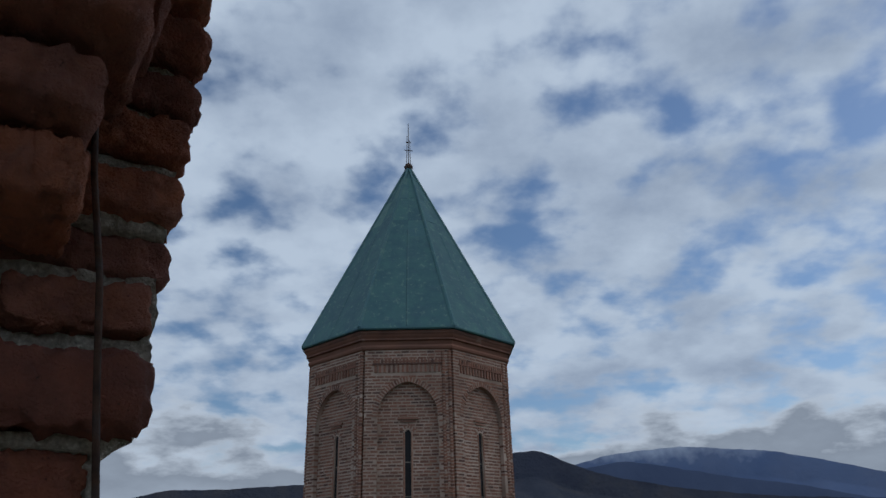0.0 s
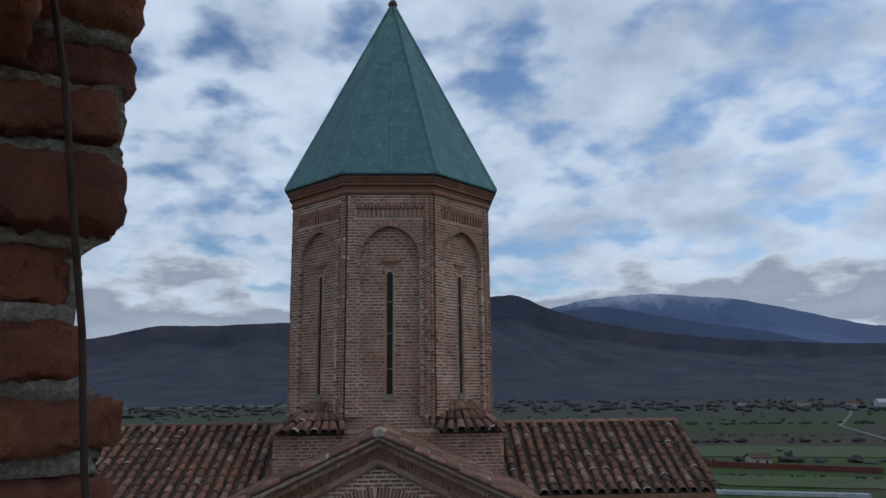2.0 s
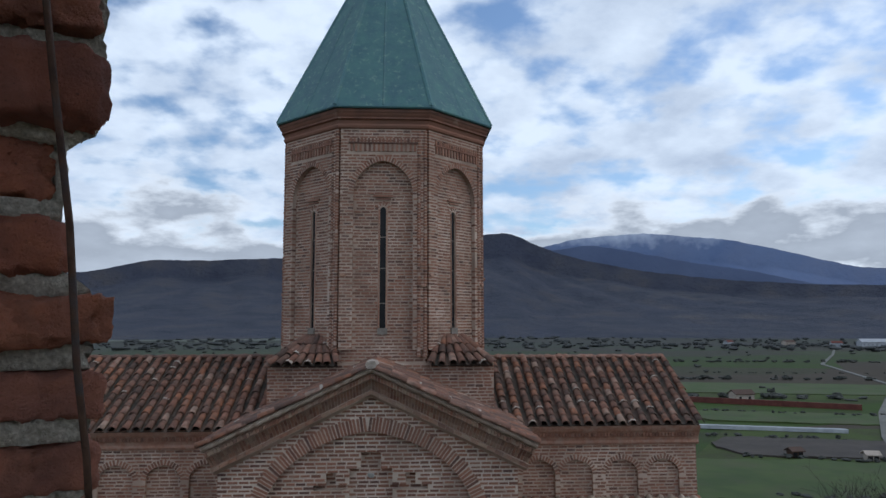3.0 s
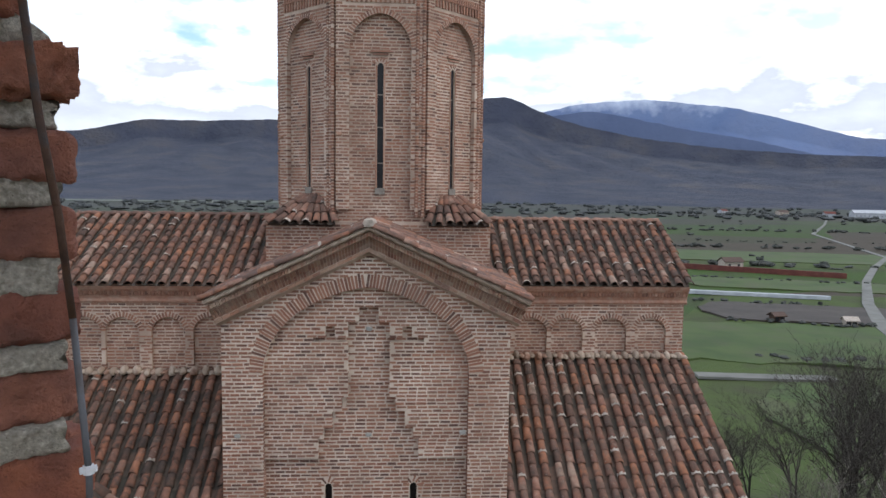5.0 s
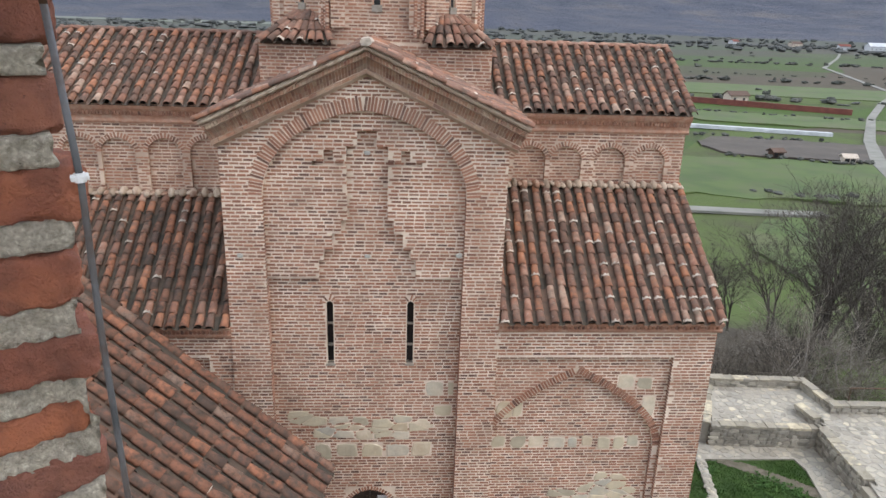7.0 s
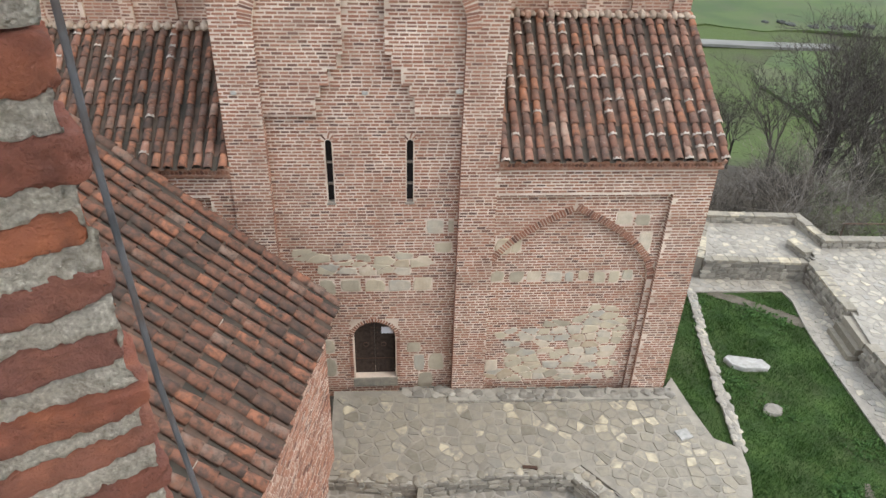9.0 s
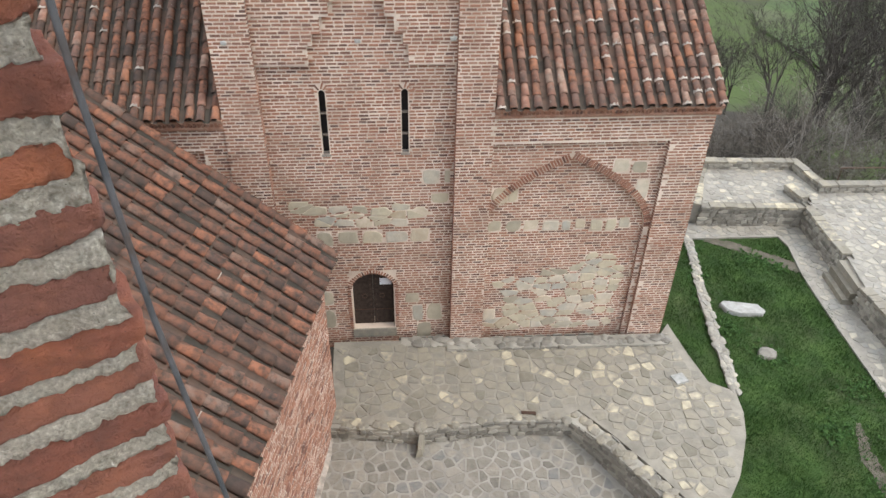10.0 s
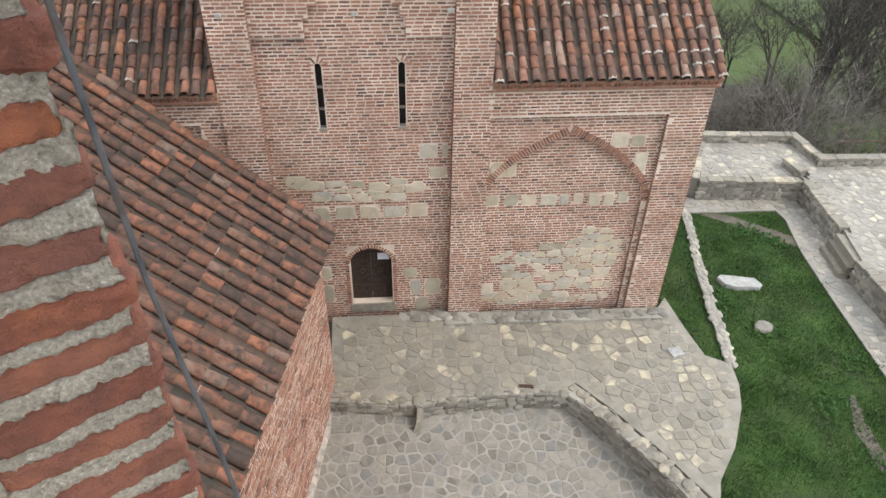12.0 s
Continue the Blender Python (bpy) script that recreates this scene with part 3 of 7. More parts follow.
def blob(w, h, t, plane, u, z, d, seed, soup):
    """A flat uneven stone set in a wall."""
    n = 9
    ring = []
    for k in range(n):
        g = math.tau * k / n
        c, s = math.cos(g), math.sin(g)
        e = 0.97 + 0.26 * noise.noise((c * 1.3 + seed, s * 1.3, seed * 0.37))
        sx = abs(c) ** 0.68 * (1 if c > 0 else -1)
        sy = abs(s) ** 0.68 * (1 if s > 0 else -1)
        ring.append((u + sx * w / 2 * e, z + sy * h / 2 * e))
    vs = [plane.p(a, b, d - 0.03) for a, b in ring] + [plane.p(a, b, d + t * 0.6) for a, b in ring]
    vs += [plane.p(u + (a - u) * 0.82, z + (b - z) * 0.82, d + t) for a, b in ring]
    fs = [(k, (k + 1) % n, n + (k + 1) % n, n + k) for k in range(n)] + [(n + k, n + (k + 1) % n, 2 * n + (k + 1) % n, 2 * n + k) for k in range(n)]
    fs += [tuple(range(2 * n, 3 * n))]
    soup.add(vs, fs)


def tube(points, radii, sides=8):
    vs, fs = [], []
    pts = [Vector(p) for p in points]
    for k, p in enumerate(pts):
        t = (pts[min(k + 1, len(pts) - 1)] - pts[max(k - 1, 0)]).normalized()
        a = t.orthogonal().normalized()
        b = t.cross(a)
        for s in range(sides):
            g = math.tau * s / sides
            vs.append(p + (a * math.cos(g) + b * math.sin(g)) * radii[k])
    for k in range(len(pts) - 1):
        for s in range(sides):
            fs.append((k * sides + s, k * sides + (s + 1) % sides, (k + 1) * sides + (s + 1) % sides, (k + 1) * sides + s))
    fs += [tuple(range(sides - 1, -1, -1)), tuple(range((len(pts) - 1) * sides, len(pts) * sides))]
    return vs, fs


def smooth_step(a, b, x):
    t = min(1, max(0, (x - a) / (b - a)))
    return t * t * (3 - 2 * t)


def along(table, x):
    for (a, p), (b, q) in zip(table, table[1:]):
        if x <= b:
            return p + (q - p) * max(0, (x - a) / (b - a))
    return table[-1][1]


# ---- ground and distance ----
VALLEY = -21.0
LAWN = -0.66


def ground_height(x, y):
    out = math.hypot(max(0, x - 23, -40 - x), max(0, y - 9.6, -40 - y))
    z = -2.6 - (VALLEY * -1 - 2.6) * smooth_step(0, 62, out)
    return z + 0.5 * noise.noise((x * 0.06, y * 0.06, 0)) * smooth_step(2, 20, out)


def field_material():
    m = bpy.data.materials.new("fields")
    m.use_nodes = True
    n, l = m.node_tree.nodes, m.node_tree.links
    b = n["Principled BSDF"]
    b.inputs["Roughness"].default_value = 0.95
    b.inputs["Specular IOR Level"].default_value = 0.1
    geo = n.new("ShaderNodeNewGeometry")
    mapping = n.new("ShaderNodeMapping")
    mapping.inputs["Rotation"].default_value = (0, 0, radians(12))
    mapping.inputs["Scale"].default_value = (0.0045, 0.013, 0.0)
    l.new(geo.outputs["Position"], mapping.inputs["Vector"])
    vor = n.new("ShaderNodeTexVoronoi")
    vor.inputs["Scale"].default_value = 1.0
    vor.inputs["Randomness"].default_value = 0.75
    l.new(mapping.outputs[0], vor.inputs["Vector"])
    sepc = n.new("ShaderNodeSeparateColor")
    l.new(vor.outputs["Color"], sepc.inputs[0])
    ramp = n.new("ShaderNodeValToRGB")
    ramp.color_ramp.interpolation = "CONSTANT"
    e = ramp.color_ramp.elements
    cols = [(0.0, (0.046, 0.074, 0.020)), (0.3, (0.062, 0.084, 0.028)), (0.5, (0.058, 0.058, 0.037)), (0.68, (0.068, 0.056, 0.042)), (0.8, (0.043, 0.072, 0.020)), (0.92, (0.08, 0.07, 0.05))]
    for k, (p, c) in enumerate(cols):
        el = e[k] if k < 2 else e.new(p)
        el.position, el.color = p, (*c, 1)
    l.new(sepc.outputs[0], ramp.inputs[0])
    n2 = n.new("ShaderNodeTexNoise")
    n2.inputs["Scale"].default_value, n2.inputs["Detail"].default_value, n2.inputs["Roughness"].default_value = 0.05, 9, 0.68
    l.new(geo.outputs["Position"], n2.inputs["Vector"])
    mr = n.new("ShaderNodeMapRange")
    mr.inputs["From Min"].default_value, mr.inputs["From Max"].default_value, mr.inputs["To Max"].default_value = 0.46, 0.66, 0.75
    l.new(n2.outputs["Fac"], mr.inputs["Value"])
    mx = n.new("ShaderNodeMix")
    mx.data_type = "RGBA"
    mx.inputs["B"].default_value = (0.052, 0.045, 0.033, 1)
    l.new(mr.outputs[0], mx.inputs["Factor"])
    l.new(ramp.outputs[0], mx.inputs["A"])
    # distance haze put into the colour: fields fade to scrub grey towards the mountains
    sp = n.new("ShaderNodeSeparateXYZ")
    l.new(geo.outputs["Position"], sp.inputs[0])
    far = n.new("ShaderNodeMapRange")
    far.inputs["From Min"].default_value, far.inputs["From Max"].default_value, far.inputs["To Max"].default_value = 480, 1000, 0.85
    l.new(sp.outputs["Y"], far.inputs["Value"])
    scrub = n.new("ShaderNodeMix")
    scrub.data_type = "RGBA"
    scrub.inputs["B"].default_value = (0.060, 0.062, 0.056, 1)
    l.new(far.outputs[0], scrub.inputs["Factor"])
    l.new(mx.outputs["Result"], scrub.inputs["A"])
    l.new(scrub.outputs["Result"], b.inputs["Base Color"])
    bp = n.new("ShaderNodeBump")
    n3 = n.new("ShaderNodeTexNoise")
    n3.inputs["Scale"].default_value, n3.inputs["Detail"].default_value = 2.0, 8
    l.new(geo.outputs["Position"], n3.inputs["Vector"])
    bp.inputs["Strength"].default_value, bp.inputs["Distance"].default_value = 0.8, 0.2
    l.new(n3.outputs["Fac"], bp.inputs["Height"])
    l.new(bp.outputs[0], b.inputs["Normal"])
    return m


def build_ground():
    xs = [-5000, -2500, -1200, -600, -300, -160, -110] + list(range(-100, 140, 4)) + [150, 180, 240, 320, 450, 700, 1200, 2500, 5000]
    ys = [-5000, -2000, -600, -200, -110] + list(range(-100, 140, 4)) + [150, 180, 240, 320, 450, 700, 1200, 2500, 5000]
    vs = [(x, y, ground_height(x, y)) for y in ys for x in xs]
    w = len(xs)
    fs = [(j * w + i, j * w + i + 1, (j + 1) * w + i + 1, (j + 1) * w + i) for j in range(len(ys) - 1) for i in range(w - 1)]
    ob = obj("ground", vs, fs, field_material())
    ob.data.polygons.foreach_set("use_smooth", [True] * len(fs))
    tagged(ob, "green and brown winter fields below a grassy hillside", "ground", kind="structure")


build_ground()


def mountain(name, table, near, far, mat, label, seed, rough=0.10, rows=34):
    """A range whose skyline rises by the table of (bearing, elevation in degrees) at distance far."""
    a0, a1 = table[0][0], table[-1][0]
    n = int((a1 - a0) / 0.16)
    vs, fs = [], []
    for k in range(n + 1):
        az = a0 + (a1 - a0) * k / n
        ang = sum(along(table, az + o) for o in (-0.7, -0.35, 0, 0.35, 0.7)) / 5
        ang += 0.055 * noise.fractal((az * 0.9, seed, 0), 0.6, 2.1, 4)
        top = math.tan(radians(ang)) * far + 15
        for r in range(rows + 1):
            f = r / rows
            g = f if f <= 0.85 else 1.0 - (f - 0.85) / 0.15 * 0.0
            dist = near + (far - near) * f
            h = VALLEY - 6 + (top - VALLEY) * (0.35 * g + 0.65 * g ** 1.7)
            x, y = dist * math.sin(radians(az)), dist * math.cos(radians(az))
            wig = noise.fractal((x * 0.0022 + seed, y * 0.0022, seed), 1.0, 2.1, 6)
            ridge = abs(noise.noise((x * 0.0045 + 0.001 * y + seed, y * 0.0012, 3.3))) + 0.35 * abs(noise.noise((x * 0.011 + seed, y * 0.0035, 8.1)))
            h += (top - VALLEY) * (rough * wig - 0.26 * (0.5 - ridge) * g * (1 - g) * 2) * (0.25 + g if g < 0.85 else 0.22)
            vs.append((x, y - 16, h))
    w = rows + 1
    for k in range(n):
        for r in range(rows):
            fs.append((k * w + r, (k + 1) * w + r, (k + 1) * w + r + 1, k * w + r + 1))
    ob = obj(name, vs, fs, mat)
    ob.data.polygons.foreach_set("use_smooth", [True] * len(fs))
    return tagged(ob, label, "mountain", kind="structure")


# blue distance haze is put into the base colours of all three ranges
WOODED = material("hazy_wooded_slope", [(0.026, 0.031, 0.049), (0.043, 0.047, 0.064), (0.063, 0.060, 0.066)], 0.009, bump=1.0, bump_scale=0.05, stain=0.7, stain_color=(0.038, 0.044, 0.068), stain_scale=0.0035, bump_dist=16, spots=((0.115, 0.10, 0.085), 0.0016, 0.60, 0.5))
HAZEBLUE = material("hazy_far_slope", [(0.060, 0.082, 0.145), (0.080, 0.105, 0.175)], 0.003, bump=0.5, bump_scale=0.02, stain=0.5, stain_color=(0.065, 0.085, 0.14), stain_scale=0.002, bump_dist=15)


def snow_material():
    # slope colour holds the haze; the snow is mixed in below
    m = material("hazy_snowy_slope", [(0.10, 0.145, 0.26), (0.13, 0.175, 0.29)], 0.003, bump=0.5, bump_scale=0.02, stain=0.4, stain_color=(0.17, 0.17, 0.21), stain_scale=0.002, bump_dist=15)
    n, l = m.node_tree.nodes, m.node_tree.links
    b = n["Principled BSDF"]
    old = b.inputs["Base Color"].links[0].from_socket
    geo = n.new("ShaderNodeNewGeometry")
    s = n.new("ShaderNodeSeparateXYZ")
    l.new(geo.outputs["Position"], s.inputs[0])
    ns = n.new("ShaderNodeTexNoise")
    ns.inputs["Scale"].default_value, ns.inputs["Detail"].default_value = 0.012, 8
    l.new(geo.outputs["Position"], ns.inputs["Vector"])
    add = n.new("ShaderNodeMath")
    add.operation = "MULTIPLY_ADD"
    add.inputs[1].default_value = 260
    l.new(ns.outputs["Fac"], add.inputs[0])
    l.new(s.outputs["Z"], add.inputs[2])
    mr = n.new("ShaderNodeMapRange")
    mr.inputs["From Min"].default_value, mr.inputs["From Max"].default_value, mr.inputs["To Max"].default_value = 600, 720, 0.55
    l.new(add.outputs[0], mr.inputs["Value"])
    mx = n.new("ShaderNodeMix")
    mx.data_type = "RGBA"
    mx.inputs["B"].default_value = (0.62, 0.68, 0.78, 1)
    l.new(mr.outputs[0], mx.inputs["Factor"])
    l.new(old, mx.inputs["A"])
    l.new(mx.outputs["Result"], b.inputs["Base Color"])
    return m


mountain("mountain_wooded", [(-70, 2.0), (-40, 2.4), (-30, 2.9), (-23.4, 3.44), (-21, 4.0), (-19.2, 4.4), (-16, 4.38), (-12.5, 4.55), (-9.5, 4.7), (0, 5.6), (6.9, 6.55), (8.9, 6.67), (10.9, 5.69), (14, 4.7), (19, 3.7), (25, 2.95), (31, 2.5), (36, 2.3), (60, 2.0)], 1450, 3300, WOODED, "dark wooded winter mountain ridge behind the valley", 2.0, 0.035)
mountain("mountain_middle", [(-20, 3.6), (-12.4, 4.75), (-9.5, 4.95), (0, 5.0), (8, 5.2), (11.8, 5.48), (15.3, 5.9), (18.7, 5.25), (22.9, 4.37), (26.8, 3.72), (31.3, 2.6), (45, 2.0)], 3000, 3950, HAZEBLUE, "blue hazy mountain ridge behind the wooded one", 5.0, 0.025)
mountain("mountain_snowy", [(4, 4.5), (10.9, 5.7), (13.9, 6.46), (17.8, 6.72), (19.9, 6.73), (22.7, 6.34), (25.5, 6.04), (29.3, 5.07), (31.5, 4.4), (34, 3.7), (38, 3.4), (50, 2.8)], 3900, 4650, snow_material(), "far mountain blued by haze with thin snow on its top", 9.0, 0.02)


# ---- church ----
church = new("church")
tagged(church, "red brick church with tiled roofs and a green drum cone", "church")
FRONT = Plane((0, 0, 0), (1, 0, 0), (0, -1, 0))
GATE_ARCH = arch_line(-0.07, 10.60, 2.40, 2.03, 16, 0.22)
G0 = -0.75


def transept():
    """The gabled front with its tall blind arch, stepped cross, slits and door."""
    gable = [(-3.40, G0), (-3.40, 11.95), (-0.05, 13.75), (3.29, 11.95), (3.29, G0), (2.33, G0), (2.33, 10.60)]
    gable += GATE_ARCH[::-1][1:-1] + [(-2.47, 10.60), (-2.47, G0)]
    wall = FRONT.slab("front_wall", gable, [], -0.05, 0.30, MORTAR, church)
    door_hole = [(-0.60, -0.02), (0.62, -0.02), (0.62, 1.60)] + arch_line(0.01, 1.60, 0.61, 0.53, 8, 0.15)[::-1][1:-1] + [(-0.60, 1.60)]
    slits = []
    for c in (-0.99, 1.05):
        slits.append([(c - 0.085, 6.05), (c + 0.085, 6.05), (c + 0.085, 7.72)] + arch_line(c, 7.72, 0.085, 0.10, 3)[::-1][1:-1] + [(c - 0.085, 7.72)])
    inner = FRONT.slab("recess_wall", [(-2.6, G0), (2.45, G0), (2.45, 12.75), (-2.6, 12.75)], [door_hole, *slits], -0.55, 0.0, MORTAR, church)
    cross_r = [(1.16, 8.50), (1.16, 8.97), (1.03, 8.97), (1.03, 9.28), (0.83, 9.28), (0.83, 9.65), (0.61, 9.65), (0.61, 9.99), (0.46, 9.99), (0.46, 11.30),
               (1.26, 11.30), (1.26, 11.42), (0.98, 11.42), (0.98, 11.68), (0.76, 11.68), (0.76, 11.42), (0.46, 11.42), (0.46, 11.80), (0.20, 11.80), (0.20, 12.16)]
    cross = cross_r + [(-0.06 - u, z) for u, z in reversed(cross_r)]
    outer = [(-2.46, 8.50), (-2.46, 10.60)] + [(u, z) for u, z in GATE_ARCH[1:-1]] + [(2.32, 10.60), (2.32, 8.50)]
    FRONT.slab("cross_surround", outer + cross, [], -0.01, 0.15, MORTAR, church)

    stones = []
    srng = random.Random(11)
    for z, h, x0, x1 in ((5.30, 0.42, 1.45, 2.25), (4.62, 0.36, 1.7, 2.3), (3.42, 0.44, -1.5, 1.75), (1.15, 0.36, 0.95, 1.4), (0.55, 0.62, 1.15, 2.1), (-0.2, 0.6, 1.3, 1.9), (0.4, 0.7, -1.5, -1.0), (1.2, 0.5, -1.6, -1.15)):
        x = x0
        while x < x1 - 0.15:
            w = min(srng.uniform(0.35, 0.75), x1 - x)
            stones.append((x + w / 2, z + srng.uniform(-0.03, 0.03), w - 0.03, h * srng.uniform(0.92, 1.1)))
            x += w + srng.choice((0.03, 0.08, 0.12))

    patch = stone_patch([(-2.15, 4.25), (-2.1, 4.62), (-1.1, 4.78), (-0.9, 4.45), (0.4, 4.42), (1.8, 4.36), (1.8, 3.72), (-1.5, 3.72), (-1.55, 4.2)], 0.26, 2.1, 3, 0.93)
    patch_boxes = outline_boxes(patch)

    def stone_at(u, z):
        return in_patch(u, z, patch, patch_boxes) or any(abs(u - a) < w / 2 and abs(z - b) < h / 2 for a, b, w, h in stones)

    voiced = [(-0.07 + (u + 0.07) * 1.135, 10.6 + (z - 10.6) * 1.16) for u, z in GATE_ARCH]
    voiced = [(voiced[0][0], 10.3)] + voiced + [(voiced[-1][0], 10.3)]

    def depth(u, z):
        if not inside(u, z, gable):
            return None
        if z > 10.6 and inside(u, z, voiced):
            return None
        return 0.30

    def depth_in(u, z):
        if u < -2.46 or u > 2.32 or inside(u, z, door_hole) or any(abs(u - c) < 0.12 and 6.0 < z < 7.95 for c in (-0.99, 1.05)):
            return None
        if z > 10.5 and not inside(u, z, outer):
            return None
        if (abs(u - 0.01) < 0.68 and -0.1 < z < 2.24) or stone_at(u, z):
            return None
        if z < 8.5 or inside(u, z, cross):
            return 0.0
        return 0.15

    soup = Soup()
    left = [300]
    bricks(FRONT, -3.40, 3.29, G0, 13.7, depth, soup, wall, left, lambda u, z: 1.9 < z < 4.6 or z < 0)
    voussoirs(FRONT, GATE_ARCH, 0.33, 0.30, soup)
    for u in (-2.47, 2.33):
        edge_bricks(FRONT, u, G0, 10.6, 0.0, 0.30, soup, rng)
    tagged(soup.out("bricks", BRICK, wall), kind="stuff")
    soup = Soup()
    left = [300]
    bricks(FRONT, -2.46, 2.32, G0, 12.7, depth_in, soup, inner, left, lambda u, z: -0.5 < z < 3.3 and -0.9 < u < 2.3)
    voussoirs(FRONT, arch_line(0.01, 1.55, 0.62, 0.56, 10, 0.15), 0.13, 0.0, soup, 0.05, 0.075)
    for side in (-0.69, 0.71):
        for k in range(17):
            FRONT.box(soup, side - 0.05, side + 0.05, 0.0 + k * 0.09, 0.06 + k * 0.09, -0.02, 0.022)
    for c in (-0.99, 1.05):
        voussoirs(FRONT, arch_line(c, 7.74, 0.10, 0.11, 4), 0.16, 0.0, soup, 0.04, 0.06)
    tagged(soup.out("bricks", BRICK, inner), kind="stuff")
    for k, (u, z, w, h) in enumerate(stones):
        s = Soup()
        ashlar(w, h, 0.010 + 0.0012 * (k % 9), FRONT, u, z, 0.0, srng, s)
        s.out("stone", STONE, inner)
    for k, shape in enumerate(patch):
        s = Soup()
        stone_slab(shape, 0.012 + 0.002 * (k % 7), FRONT, 0.0, s)
        s.out("stone", STONE, inner)
    # bolt plates and putlog stones
    for u, z, d in ((-3.06, 9.12, 0.30), (-0.03, 9.03, 0.0), (2.2, 9.17, 0.30), (-0.03, 11.6, 0.0)):
        s = Soup()
        blob(0.16, 0.11, 0.05, FRONT, u, z, d, u + 5, s)
        s.out("pale_plug", PALESTONE, wall, "small pale stone plug")
    # cornice along both slopes
    for side in (-1, 1):
        apex, eave = Vector((-0.02, 14.08)), Vector((3.66 * side - 0.01, 12.36))
        crng = random.Random(70 + side)

        def at(f, o, d):
            end = Vector((side * (3.66 - 0.35 * (o - 0.1)), 12.38 - o * 0.95))
            q = (apex - Vector((0, o))).lerp(end, f)
            return FRONT.p(q.x, q.y, d)

        def piece(soup, f0, f1, o0, o1, d0, d1, back=0.32):
            soup.add([at(f0, o0, d0), at(f1, o0, d0), at(f1, o1, d1), at(f0, o1, d1), at(f0, o0, back), at(f1, o0, back), at(f1, o1, back), at(f0, o1, back)], BOXF)

        # mortar body behind the brick courses
        prof = [(0.0, 0.30), (0.0, 0.66), (0.13, 0.61), (0.25, 0.61), (0.27, 0.55), (0.40, 0.45), (0.50, 0.40), (0.53, 0.47), (0.62, 0.47), (0.70, 0.31), (0.70, 0.30)]
        n = len(prof)
        obj("cornice_bed", [at(f, o, d) for f in (0.0, 1.0) for o, d in prof], [(k, (k + 1) % n, n + (k + 1) % n, n + k) for k in range(n)] + [tuple(range(n - 1, -1, -1)), tuple(range(n, 2 * n))], MORTAR_AGED, church)
        # lichen-grey mortar roll under the tiles, uneven along its length
        rows = 64
        vs, fs = [], []
        for k in range(rows + 1):
            f = k / rows
            e = 0.020 * noise.noise((f * 26, side, 2)) + 0.012 * noise.noise((f * 80, side, 5))
            for o, d in ((0.0, 0.60), (-0.01, 0.74 + e), (0.04 + e * 0.5, 0.785 + e), (0.09 + e, 0.77 + e), (0.12 + e, 0.69), (0.115, 0.60)):
                vs.append(at(f, o, d))
        for k in range(rows):
            fs += [(k * 6 + i, k * 6 + (i + 1) % 6, k * 6 + 6 + (i + 1) % 6, k * 6 + 6 + i) for i in range(6)]
        fs += [(5, 4, 3, 2, 1, 0), tuple(range(rows * 6, rows * 6 + 6))]
        obj("mortar_roll", vs, fs, TANMORTAR, church, "uneven pale mortar roll under the tiles")
        soup = Soup()
        n = 52
        for k in range(n):
            f0, f1 = (k + 0.10) / n, (k + 0.90) / n
            a = crng.uniform(-0.012, 0.012)
            piece(soup, f0, f1, 0.15 + a * 0.6, 0.25 + a * 0.6, 0.675 + a, 0.665 + a)
            b = crng.uniform(-0.010, 0.010)
            piece(soup, f0 + 0.002, f1 + 0.002, 0.275, 0.40 + b, 0.575 + b, 0.475 + b)
            piece(soup, f0 + 0.002, f1 + 0.002, 0.403 + b, 0.515 + b, 0.473 + b, 0.425 + b)
        n = 19
        for k in range(n):
            a = crng.uniform(-0.012, 0.012)
            piece(soup, (k + 0.03) / n, (k + 0.97) / n, 0.525, 0.60 + a * 0.5, 0.53 + a, 0.525 + a)
            piece(soup, (k + 0.43) / n, min(1, (k + 1.36) / n), 0.115, 0.135, 0.66, 0.66)
        tagged(soup.out("cornice_bricks", BANDBRICK, church), kind="stuff")
        tile_roof("gable_roof", (eave.x, -0.72, eave.y) if side > 0 else (eave.x, 3.4, eave.y), (eave.x, 3.4, eave.y) if side > 0 else (eave.x, -0.72, eave.y),
                  (-0.02, -0.72, 14.03) if side > 0 else (-0.02, 3.4, 14.03), (-0.02, 3.4, 14.03) if side > 0 else (-0.02, -0.72, 14.03), church, label="tiled gable slope", thick=0.05, flecks=0.03, bed_mat=OLDMORTAR)
        obj("side_wall", [(side * 3.3 - 0.04, y, z) for y in (-0.05, 3.3) for z in (G0, 12.0)] + [(side * 3.0 - 0.04, y, z) for y in (-0.05, 3.3) for z in (G0, 12.0)],
            [(0, 1, 3, 2), (4, 6, 7, 5), (0, 2, 6, 4), (1, 5, 7, 3), (0, 4, 5, 1), (2, 3, 7, 6)], MORTAR, church)
    lumps("ridge_cap", (-0.02, -0.85, 14.14), (-0.02, 0.1, 14.12), 0.15, OLDMORTAR, church, seed=3)
    # slit windows
    for c in (-0.99, 1.05):
        win = FRONT.slab("slit_window", [(c - 0.085, 6.05), (c + 0.085, 6.05), (c + 0.085, 7.82), (c - 0.085, 7.82)], [], -0.26, -0.20, DARKPANE, church)
        s = Soup()
        for z in (6.55, 7.15):
            FRONT.box(s, c - 0.085, c + 0.085, z - 0.02, z + 0.02, -0.2, -0.1)
        s.out("crossbar", FRAMEGREY, win)
        s = Soup()
        FRONT.box(s, c - 0.12, c + 0.12, 6.0, 6.06, -0.15, 0.03)
        s.out("sill", FRAMEGREY, win)
